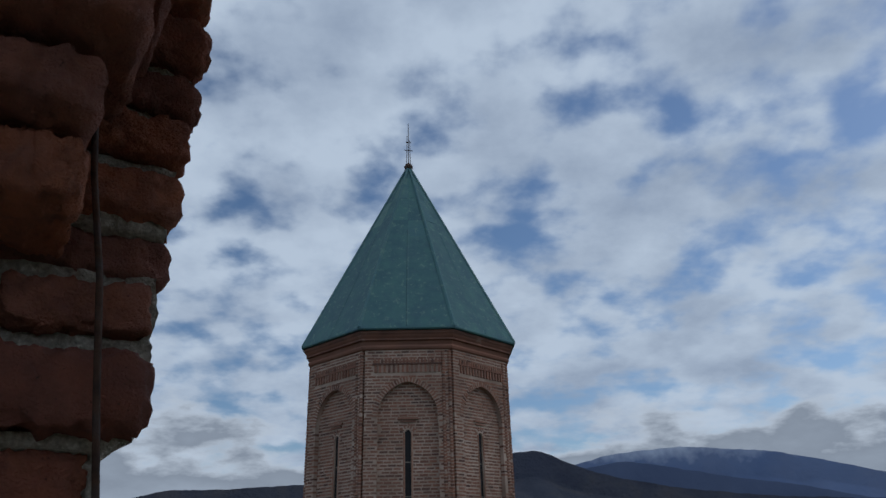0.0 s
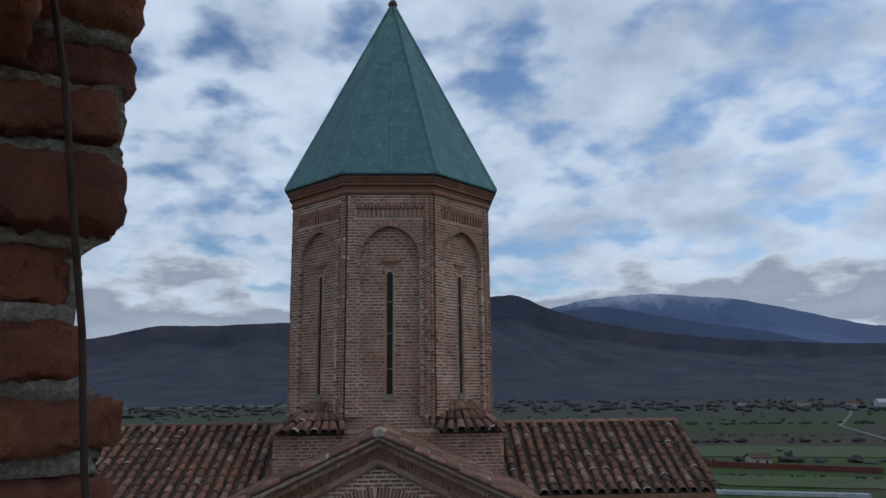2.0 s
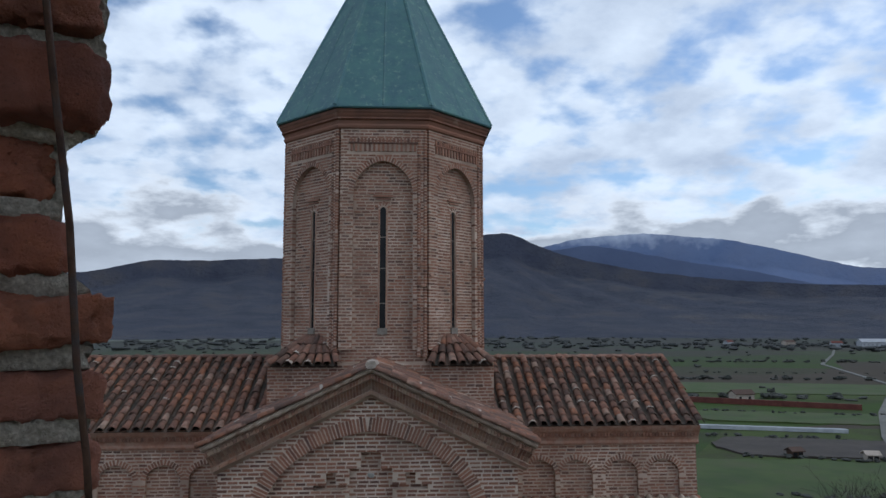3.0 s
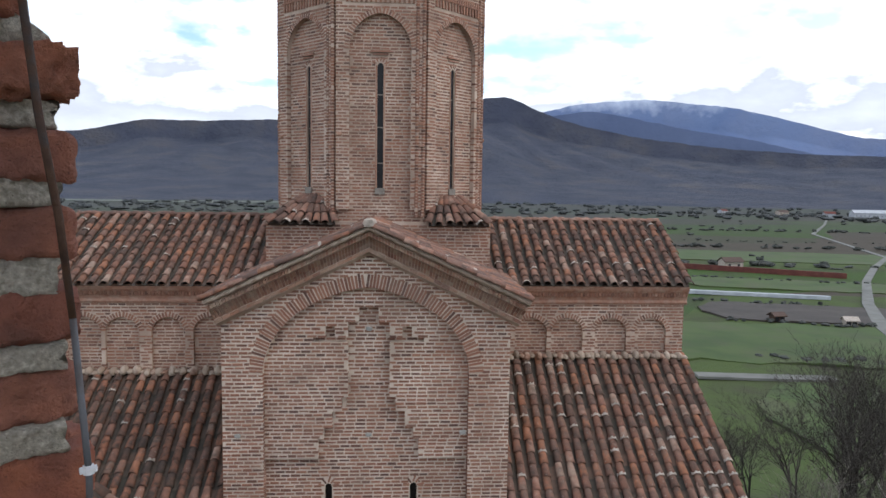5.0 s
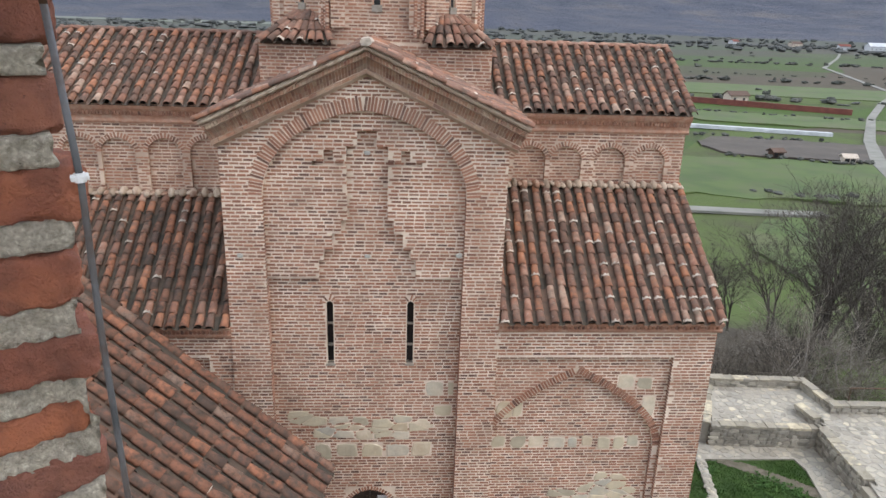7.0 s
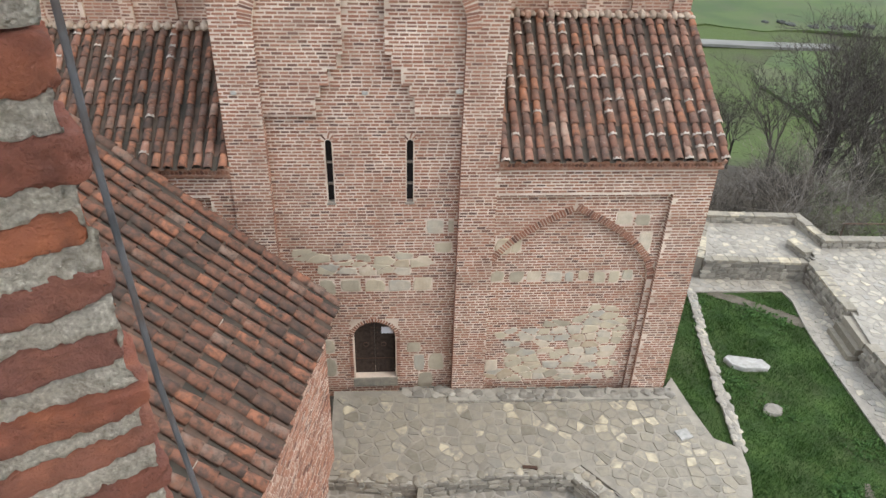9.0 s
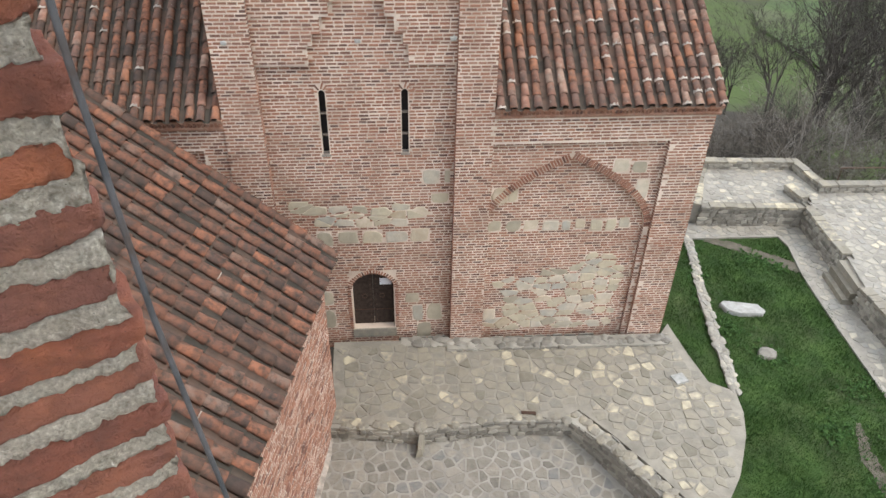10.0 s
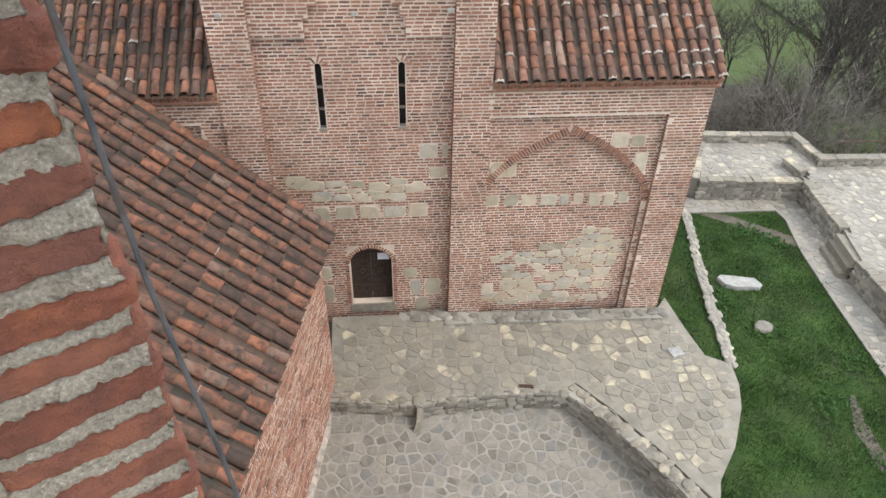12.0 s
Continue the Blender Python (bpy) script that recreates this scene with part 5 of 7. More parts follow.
    for dx, z0, z1, r in ((0.0, 28.6, 30.45, 0.018), (-0.07, 28.65, 29.9, 0.014), (0.07, 28.65, 29.7, 0.014)):
        vs, fs = tube([(CX + dx, CY, z0), (CX + dx * 0.7, CY, z1)], [r, r * 0.7], 6)
        obj("rod", vs, fs, IRON, fin)
    for z, w in ((29.25, 0.16), (29.6, 0.10)):
        vs, fs = tube([(CX - w, CY, z + 0.02), (CX, CY, z), (CX + w, CY, z - 0.02)], [0.016, 0.018, 0.016], 6)
        obj("cross_arm", vs, fs, IRON, fin)


drum()


# ---- courtyard ----
def upper_z(x, y):
    return -0.28 - 0.027 * max(-1.5, x)


def lower_z(x, y):
    return -0.68 + 0.075 * (y + 3.6) - 0.062 * (x + 1.2)


def paving(name, poly, spacing, height, mat, label, seed, gap=0.022, rise=0.018, limit=300, bed_mat=None, stretch=1.0, near=(3.0, -3.0)):
    """Flagstones laid in mortar over a bed."""
    bm = bmesh.new()
    top = [bm.verts.new((x, y, height(x, y))) for x, y in poly]
    for a, b in zip(top, top[1:] + top[:1]):
        bm.edges.new((a, b))
    bmesh.ops.triangle_fill(bm, edges=bm.edges[:], use_beauty=False, use_dissolve=False, normal=(0, 0, 1))
    ext = bmesh.ops.extrude_face_region(bm, geom=bm.faces[:])
    for v in ext["geom"]:
        if isinstance(v, bmesh.types.BMVert):
            v.co.z -= 0.35
    bed = part(name, bm, bed_mat or JOINT)
    tagged(bed, label, "pavement", kind="structure")
    r = random.Random(seed + 1)
    stones = cells(poly, spacing, seed, stretch)
    stones.sort(key=lambda s: (s[0] - Vector(near)).length)
    rest = Soup()
    for k, (c, cell) in enumerate(stones):
        cen = sum(cell, Vector((0, 0))) / len(cell)
        if len(cell) < 3 or any(not inside(cen.x + (p.x - cen.x) * 0.97, cen.y + (p.y - cen.y) * 0.97, poly) for p in cell):
            continue
        n = len(cell)
        g = gap * r.uniform(0.6, 1.7)
        ring0, ring1 = [], []
        lift = rise * r.uniform(0.2, 1.0)
        tx, ty = r.uniform(-0.03, 0.03), r.uniform(-0.03, 0.03)
        for p in cell:
            d = p - cen
            ln = max(d.length, 1e-4)
            q = cen + d * max(0.3, (ln - g) / ln)
            q2 = cen + d * max(0.25, (ln - g - 0.022) / ln)
            ring0.append((q.x, q.y, height(q.x, q.y) - 0.02))
            ring1.append((q2.x, q2.y, height(q2.x, q2.y) + lift + (q2.x - cen.x) * tx + (q2.y - cen.y) * ty))
        fs = [(a, (a + 1) % n, n + (a + 1) % n, n + a) for a in range(n)] + [tuple(range(n, 2 * n))]
        if k < limit:
            obj("flagstone", ring0 + ring1, fs, mat, bed)
        else:
            rest.add(ring0 + ring1, fs)
    if rest.v:
        tagged(rest.out("flagstones", mat, bed), kind="stuff")
    return bed


WALL_LINE = [(5.45, -3.42), (6.2, -4.35), (7.0, -5.55), (7.55, -6.5), (8.0, -7.4), (8.5, -8.8), (8.8, -11.0)]
APRON = [(-1.25, -0.33), (9.06, -0.33), (9.5, 0.2), (9.66, -1.2), (9.86, -2.4), (10.52, -2.8), (10.42, -3.6), (10.14, -4.4), (9.75, -5.1), (9.40, -5.7), (8.62, -6.65), (8.35, -7.3), (7.9, -6.6), (7.35, -5.6), (6.5, -4.3), (5.7, -3.3), (5.2, -3.55), (3.4, -3.5), (1.3, -3.75), (-1.2, -3.5)]
COURT = [(-1.25, -3.4), (1.3, -3.65), (3.4, -3.4), (5.35, -3.5), (6.2, -4.45), (7.0, -5.65), (7.5, -6.6), (7.95, -7.5), (8.45, -8.9), (8.7, -12.5), (-3.6, -12.5), (-2.1, -6.6)]
paving("pavement_upper", APRON, 0.32, upper_z, FLAG, "uneven pale flagstone paving along the church wall", 3, gap=0.022, rise=0.026, stretch=1.15, near=(3.0, -2.5))
paving("pavement_court", COURT, 0.30, lower_z, FLAGDARK, "grey flagstone courtyard with pale mortar joints", 8, gap=0.022, bed_mat=JOINTPALE, near=(3.0, -6.0))


def rock(name, x, y, z, rx, ry, rz, seed, mat, parent=None, label=""):
    bm = bmesh.new()
    bmesh.ops.create_icosphere(bm, subdivisions=2, radius=1.0)
    for v in bm.verts:
        p = v.co.copy()
        k = 1 + 0.28 * noise.noise(p * 1.3 + Vector((seed, 0, 0))) + 0.12 * noise.noise(p * 3.1 + Vector((0, seed, 0)))
        v.co = Vector((x + p.x * rx * k, y + p.y * ry * k, z + max(-0.6, p.z * k) * rz))
    return part(name, bm, mat, parent, label)


def rubble_wall(name, line, width, z0, z1, label, seed, cap=None, course=0.16, side=1, limit=200, gaps=0.0, mixed_cap=False):
    """A wall of rough stones along a line with flat capping stones."""
    r = random.Random(seed)
    pts = [Vector(p) for p in line]
    core = Soup()
    thing = new(name)
    tagged(thing, label, "stone wall", kind="structure")
    rest = Soup()
    for a, b in zip(pts, pts[1:]):
        t = (b - a).normalized()
        nn = Vector((t.y, -t.x)) * side
        za0, zb0 = (z0(a.x, a.y), z0(b.x, b.y)) if callable(z0) else (z0, z0)
        za1, zb1 = (z1(a.x, a.y), z1(b.x, b.y)) if callable(z1) else (z1, z1)
        i0, i1 = nn * (width / 2 - 0.02), -nn * (width / 2 - 0.02)
        core.add([(*(a + i0), za1 - 0.03), (*(b + i0), zb1 - 0.03), (*(b + i1), zb1 - 0.03), (*(a + i1), za1 - 0.03),
                  (*(a + i0), za0 - 0.3), (*(b + i0), zb0 - 0.3), (*(b + i1), zb0 - 0.3), (*(a + i1), za0 - 0.3)], BOXF)
        for face in (1, -1):
            pl = Plane((a.x + nn.x * face * width / 2, a.y + nn.y * face * width / 2, 0), (t.x, t.y, 0), (nn.x * face, nn.y * face, 0))
            length = (b - a).length
            hh = max(za1 - za0, zb1 - zb0)
            for k in range(max(1, round(hh / course))):
                u = r.uniform(-0.1, 0.0)
                while u < length:
                    w = r.uniform(0.15, 0.42)
                    f = min(1, max(0, (u + w / 2) / length))
                    zt = za1 + (zb1 - za1) * f
                    zb = za0 + (zb0 - za0) * f
                    z = zb + (k + 0.5) * course + r.uniform(-0.02, 0.02)
                    if z < zt - 0.02:
                        s = Soup()
                        blob(w, course * r.uniform(0.8, 1.1), r.uniform(0.0, 0.035), pl, u + w / 2, z, 0.0, r.uniform(0, 99), s)
                        if limit > 0:
                            limit -= 1
                            s.out("stone", RUBBLE, thing)
                        else:
                            rest.add(s.v, s.f)
                    u += w + r.uniform(0.0, 0.04)
        # capping
        u = 0.0
        length = (b - a).length
        while u < length:
            w = min(r.uniform(0.3, 0.7), length - u + 0.03)
            f0, f1 = u / length, min(1, (u + w - 0.02) / length)
            p, q = a.lerp(b, f0), a.lerp(b, f1)
            zp, zq = za1 + (zb1 - za1) * f0, za1 + (zb1 - za1) * f1
            e = nn * (width / 2 + r.uniform(0.0, 0.05))
            e2 = nn * (width / 2 + r.uniform(0.0, 0.05))
            d = r.uniform(-0.015, 0.02)
            if r.random() < gaps:
                u += w
                continue
            if mixed_cap:
                for _ in range(2 if w > 0.35 else 1):
                    f = r.uniform(f0, f1)
                    c = a.lerp(b, f) + nn * r.uniform(-0.55, 0.55) * width / 2
                    rock("cap_stone", c.x, c.y, za1 + (zb1 - za1) * f - 0.02, r.uniform(0.13, 0.22), r.uniform(0.10, 0.18), r.uniform(0.04, 0.075), r.uniform(0, 99), cap or FLAG, thing)
                u += w * 0.62
                continue
            obj("cap_stone", [(*(p + e), zp + d + 0.03), (*(q + e), zq + d + 0.03), (*(q - e2), zq + d + 0.035), (*(p - e2), zp + d + 0.035),
                              (*(p + e), zp - 0.06), (*(q + e), zq - 0.06), (*(q - e2), zq - 0.06), (*(p - e2), zp - 0.06)], BOXF, cap or FLAG, thing)
            u += w
    core.out("core", RUBBLE, thing)
    if rest.v:
        tagged(rest.out("stones", RUBBLE, thing), kind="stuff")
    return thing


rubble_wall("retaining_wall", WALL_LINE, 0.42, lower_z, lambda x, y: -0.42 + 0.012 * (y + 3), "curved low rubble retaining wall with worn capping stones", 21, course=0.13, limit=260, mixed_cap=True)
# the step between the two pavings
rubble_wall("step_edge", [(-1.2, -3.48), (1.25, -3.72)], 0.34, lambda x, y: -1.0, lambda x, y: upper_z(x, y) - 0.0, "worn stone step between the two pavings", 33, limit=60, mixed_cap=True)
rubble_wall("step_edge", [(1.25, -3.72), (3.4, -3.47), (5.3, -3.55)], 0.30, lambda x, y: -1.0, lambda x, y: upper_z(x, y) - 0.02, "low worn stone step edge", 35, limit=60, mixed_cap=True)
s = Soup()
s.add([(1.05, -4.35, -0.83), (1.25, -4.3, -0.83), (1.42, -3.5, -0.8), (1.2, -3.5, -0.8), (1.12, -4.3, -0.55), (1.22, -4.28, -0.55), (1.40, -3.5, -0.28), (1.22, -3.5, -0.28)], [(3, 2, 1, 0), (4, 5, 6, 7), (0, 1, 5, 4), (1, 2, 6, 5), (2, 3, 7, 6), (3, 0, 4, 7)])
tagged(s.out("ramp_stone", FLAG), "sloping grey kerb stone on the courtyard paving", "stone")
rubble_wall("plinth", [(0.8, -0.42), (2.2, -0.42)], 0.40, -0.9, lambda x, y: upper_z(x, y) + 0.05, "rough stone footing along the church wall", 41, limit=40, cap=RUBBLE, mixed_cap=True)
rubble_wall("plinth", [(2.2, -0.60), (9.15, -0.58)], 0.52, -1.1, lambda x, y: upper_z(x, y) + 0.10, "rough stone footing along the church wing", 43, limit=80, cap=RUBBLE, mixed_cap=True)
# drain slot
s = Soup()
s.add([(4.05, -3.42, upper_z(4, -3.4) + 0.05), (4.45, -3.47, upper_z(4, -3.4) + 0.05), (4.45, -3.37, upper_z(4, -3.4) + 0.05), (4.05, -3.32, upper_z(4, -3.4) + 0.05), (4.05, -3.42, -0.5), (4.45, -3.47, -0.5), (4.45, -3.37, -0.5), (4.05, -3.32, -0.5)], BOXF)
tagged(s.out("drain_grate", IRON), "small dark iron drain grate in the paving", "drain")

# ---- lawn and terrace ----
LAWN_POLY = [(9.0, 5.1), (9.3, 0.3), (9.62, -1.2), (9.82, -2.45), (10.45, -2.85), (10.36, -3.6), (10.08, -4.4), (9.7, -5.1), (9.35, -5.7), (8.58, -6.65), (8.2, -7.5), (8.75, -9.0), (9.0, -14.0), (15.0, -14.0), (14.95, -3.3), (15.2, 0.1), (15.9, 2.9), (16.4, 4.3), (15.6, 4.9)]


def lawn_z(x, y):
    return LAWN + 0.03 * noise.noise((x * 0.5, y * 0.5, 4))


def lawn():
    vs, idx, fs = [], {}, []
    st = 0.25
    for i in range(int(8.0 / st), int(17 / st)):
        for j in range(int(-14 / st), int(5.5 / st)):
            x, y = i * st, j * st
            if any(inside(x + st * a, y + st * b, LAWN_POLY) for a in (-0.6, 0.5, 1.6) for b in (-0.6, 0.5, 1.6)):
                f = []
                for a, b in ((0, 0), (1, 0), (1, 1), (0, 1)):
                    k = (i + a, j + b)
                    if k not in idx:
                        idx[k] = len(vs)
                        vs.append((x + a * st, y + b * st, lawn_z(x + a * st, y + b * st)))
                    f.append(idx[k])
                fs.append(tuple(f))
    ob = obj("lawn", vs, fs, GRASS)
    ob.data.polygons.foreach_set("use_smooth", [True] * len(fs))
    tagged(ob, "bright green spring lawn with weeds", "lawn", kind="structure")
    r = random.Random(77)
    soup = Soup()
    n = 0
    path_a, path_b = Vector((12.9, 5.0)), Vector((15.6, 2.8))
    while n < 70000:
        x, y = r.uniform(8.3, 16.4), r.uniform(-9.5, 5.0)
        if not inside(x, y, LAWN_POLY):
            continue
        t = max(0, min(1, (Vector((x, y)) - path_a).dot(path_b - path_a) / (path_b - path_a).length_squared))
        if (Vector((x, y)) - path_a.lerp(path_b, t)).length < 0.28:
            n += 1
            continue
        d = noise.noise((x * 0.9, y * 0.9, 9))
        if d < r.uniform(-0.7, 0.1):
            n += 1
            continue
        h = r.uniform(0.03, 0.10) * (1.5 if d > 0.3 else 1)
        g = r.uniform(0, math.tau)
        wx, wy = 0.012 * math.cos(g), 0.012 * math.sin(g)
        lx, ly = r.uniform(-0.04, 0.04), r.uniform(-0.04, 0.04)
        z = lawn_z(x, y)
        soup.add([(x - wx, y - wy, z - 0.01), (x + wx, y + wy, z - 0.01), (x + lx, y + ly, z + h)], [(0, 1, 2)])
        n += 1
    tagged(soup.out("grass_blades", BLADE), "short green grass blades on the lawn", "grass", kind="stuff")
    # broad-leaved weeds in patches
    soup = Soup()
    for cx, cy, rad, cnt in ((11.6, 0.1, 0.7, 60), (12.2, -1.4, 0.5, 40), (13.9, 3.6, 0.6, 60), (14.6, 3.0, 0.5, 50), (12.8, -4.4, 0.6, 50), (11.5, 2.6, 0.4, 25), (14.2, -2.8, 0.7, 50), (11.2, 1.6, 0.5, 30), (13.2, -6.5, 0.5, 30), (12.0, 4.2, 0.4, 30)):
        for _ in range(cnt):
            x, y = r.gauss(cx, rad * 0.5), r.gauss(cy, rad * 0.5)
            z = lawn_z(x, y)
            for _ in range(5):
                g, ln = r.uniform(0, math.tau), r.uniform(0.06, 0.13)
                c, s_ = math.cos(g), math.sin(g)
                zz = r.uniform(0.03, 0.12)
                soup.add([(x, y, z + 0.01), (x + c * ln * 0.5 - s_ * 0.03, y + s_ * ln * 0.5 + c * 0.03, z + zz), (x + c * ln, y + s_ * ln, z + zz * 0.8), (x + c * ln * 0.5 + s_ * 0.03, y + s_ * ln * 0.5 - c * 0.03, z + zz)], [(0, 1, 2, 3)])
    tagged(soup.out("broadleaf_weeds", BLADE), "clumps of broad-leaved green weeds on the lawn", "weeds", kind="stuff")


lawn()


def ribbon(name, line, width, z, mat, label, category, thick=0.06, kind="structure"):
    pts = [Vector(p) for p in line]
    vs, fs = [], []
    for k, p in enumerate(pts):
        t = (pts[min(k + 1, len(pts) - 1)] - pts[max(k - 1, 0)]).normalized()
        nn = Vector((t.y, -t.x))
        w = width[k] if isinstance(width, list) else width
        zz = z(p.x, p.y) if callable(z) else z
        for sgn, dz in ((1, 0), (-1, 0), (-1, -thick), (1, -thick)):
            q = p + nn * sgn * w / 2
            vs.append((q.x, q.y, zz + dz))
    for k in range(len(pts) - 1):
        a, b = k * 4, k * 4 + 4
        fs += [(a, a + 1, b + 1, b), (a + 1, a + 2, b + 2, b + 1), (a + 2, a + 3, b + 3, b + 2), (a + 3, a, b, b + 3)]
    fs += [(3, 2, 1, 0), tuple(range(len(vs) - 4, len(vs)))]
    return tagged(obj(name, vs, fs, mat), label, category, kind=kind)


def worn(points, widths, seed):
    """A path's line cut into short lengths of uneven width."""
    r = random.Random(seed)
    pts, ws = [], []
    for (a, b), (w0, w1) in zip(zip(points, points[1:]), zip(widths, widths[1:])):
        for k in range(14):
            f = k / 14
            pts.append((a[0] + (b[0] - a[0]) * f + r.uniform(-0.04, 0.04), a[1] + (b[1] - a[1]) * f + r.uniform(-0.04, 0.04)))
            ws.append(max(0.05, (w0 + (w1 - w0) * f) * r.uniform(0.75, 1.2)))
    return pts, ws


ribbon("path", *worn([(12.7, 5.0), (13.5, 4.55), (14.5, 3.75), (15.7, 2.8)], [0.35, 0.5, 0.55, 0.7], 1), lambda x, y: lawn_z(x, y) + 0.012, SOIL, "trodden earth path across the lawn", "path", 0.1)
ribbon("path", *worn([(13.3, -14), (13.1, -8), (13.2, -5.2), (13.6, -4.0)], [0.5, 0.5, 0.4, 0.1], 2), lambda x, y: lawn_z(x, y) + 0.012, SOIL, "bare worn strip in the lawn", "path", 0.1)



def slabstone(name, ring, z, h, mat, label, category):
    n = len(ring)
    cx, cy = sum(p[0] for p in ring) / n, sum(p[1] for p in ring) / n
    vs = [(x, y, z - 0.05) for x, y in ring] + [(x, y, z + h * 0.75) for x, y in ring] + [(cx + (x - cx) * 0.95, cy + (y - cy) * 0.95, z + h) for x, y in ring]
    fs = [(k, (k + 1) % n, n + (k + 1) % n, n + k) for k in range(n)] + [(n + k, n + (k + 1) % n, 2 * n + (k + 1) % n, 2 * n + k) for k in range(n)] + [tuple(range(2 * n, 3 * n))]
    tagged(obj(name, vs, fs, mat), label, category)


slabstone("grave_slab", [(11.62, 1.08), (11.78, 1.2), (12.3, 1.08), (12.9, 0.93), (13.02, 0.6), (12.85, 0.45), (12.1, 0.52), (11.75, 0.72)], LAWN, 0.16, PALESTONE, "white worn stone slab lying in the grass", "stone slab")

tagged(rock("field_boulder", 12.2, -1.3, LAWN + 0.04, 0.30, 0.27, 0.17, 4.2, RUBBLE), "rough grey round stone lying in the grass", "stone")
slabstone("step_stone", [(8.75, -2.15), (9.15, -2.05), (9.25, -2.4), (8.85, -2.5)], upper_z(9, -2) + 0.02, 0.05, PALESTONE, "pale flat stone set in the paving", "stone")

KERB = [(11.98, 5.05), (11.62, 3.3), (11.22, 1.5), (10.95, -0.1), (10.72, -1.8), (10.5, -2.85)]
KERB_POLY = [(x - 0.17 + 0.04 * (k % 2), y) for k, (x, y) in enumerate(KERB)] + [(x + 0.17 - 0.05 * (k % 2), y) for k, (x, y) in reversed(list(enumerate(KERB)))]
paving("kerb_strip", KERB_POLY, 0.17, lambda x, y: LAWN + 0.10, FLAGPALE, "narrow strip of pale mortared kerb stones in the grass", 29, gap=0.012, rise=0.03, bed_mat=JOINTPALE, stretch=0.9, near=(11, 0))
kr = random.Random(51)
kerb_bed = bpy.data.objects["kerb_strip"]
for (ax, ay), (bx, by) in zip(KERB, KERB[1:]):
    for k in range(22):
        f = (k + kr.uniform(0, 1)) / 22
        rock("kerb_stone", ax + (bx - ax) * f + kr.uniform(-0.14, 0.14), ay + (by - ay) * f, LAWN + 0.09, kr.uniform(0.06, 0.13), kr.uniform(0.09, 0.19), kr.uniform(0.025, 0.055), kr.uniform(0, 99), FLAGPALE, kerb_bed)
TZ = 0.2
WALK = [(9.1, 5.05), (15.55, 4.95), (15.65, 4.3), (15.3, 2.5), (15.1, 0.1), (14.9, -3.3), (14.95, -14), (16.4, -14), (16.35, -2), (16.3, 0.5), (16.7, 2.5), (16.9, 5.7), (12.6, 6.05), (9.1, 6.2)]
paving("pavement_walk", WALK, 0.28, lambda x, y: LAWN + 0.06, FLAGPALE, "narrow flagstone walk below the terrace wall", 15, bed_mat=JOINTPALE, near=(15, 2), rise=0.025)
TERR = [(16.85, 5.7), (16.65, 2.4), (16.3, 0.5), (16.3, -2), (16.3, -14), (30, -14), (30, 6.7), (21, 6.85), (18.1, 7.0), (17.8, 8.8), (14.0, 9.05), (12.75, 6.0)]
paving("pavement_terrace", TERR, 0.30, lambda x, y: TZ, FLAGPALE, "pale rubble-paved terrace with broad white joints", 18, gap=0.035, bed_mat=JOINTPALE, near=(17, 4), rise=0.02)
rubble_wall("terrace_wall", [(12.7, 6.0), (16.9, 5.70)], 0.3, LAWN, TZ + 0.05, "rubble front wall of the terrace", 61, limit=120)
rubble_wall("terrace_wall", [(16.88, 5.70), (16.66, 2.50)], 0.34, LAWN, TZ + 0.08, "rubble side wall of the terrace", 63, limit=120)
rubble_wall("terrace_wall", [(16.22, 0.62), (16.28, -0.6), (16.34, -3), (16.36, -9)], 0.34, LAWN, TZ + 0.08, "rubble side wall beside the steps", 65, limit=120)
rubble_wall("terrace_wall", [(12.55, 6.1), (13.9, 9.1)], 0.3, LAWN - 0.4, TZ + 0.05, "rubble end wall of the terrace", 66, limit=40)
rubble_wall("parapet", [(13.9, 9.08), (17.8, 8.79)], 0.32, TZ - 1.5, TZ + 0.35, "low stone parapet at the terrace edge", 67, limit=100)
rubble_wall("parapet", [(17.8, 8.95), (18.02, 6.95)], 0.32, TZ - 1.5, TZ + 0.35, "low stone parapet at the terrace corner", 68, limit=60)
rubble_wall("parapet", [(16.62, 6.95), (16.80, 5.9)], 0.32, TZ, TZ + 0.32, "low stone parapet between two terraces", 70, limit=60)
rubble_wall("parapet", [(17.9, 6.88), (20.7, 6.78), (30.0, 6.5)], 0.34, TZ - 1.5, TZ + 0.35, "long low stone parapet with an iron rail", 71, limit=120)
# rail on the parapet
rail = new("rail")
tagged(rail, "thin rusty iron rail above the parapet", "rail")
vs, fs = tube([(18.6, 7.06, TZ + 0.95), (24, 6.9, TZ + 0.93), (30, 6.72, TZ + 0.9)], [0.025] * 3, 6)
obj("top_rail", vs, fs, IRON, rail)
for x, y in ((18.7, 7.02), (21.4, 6.93), (24.6, 6.84), (28, 6.72)):
    vs, fs = tube([(x, y, TZ + 0.3), (x, y, TZ + 0.95)], [0.02, 0.02], 6)
    obj("post", vs, fs, IRON, rail)
steps = new("stone_steps")
tagged(steps, "three worn stone steps up to the terrace", "steps")
for k in range(3):
    a, b = Vector((15.97 + 0.19 * k, 2.42)), Vector((15.80 + 0.19 * k, 0.86))
    z0, z1 = LAWN, LAWN + 0.26 * (k + 1)
    w = Vector((0.34, -0.05))
    q = [a, b, b + w, a + w]
    obj("step", [(p.x, p.y, z1) for p in q] + [(p.x, p.y, z0) for p in q], BOXF, FLAG, steps)


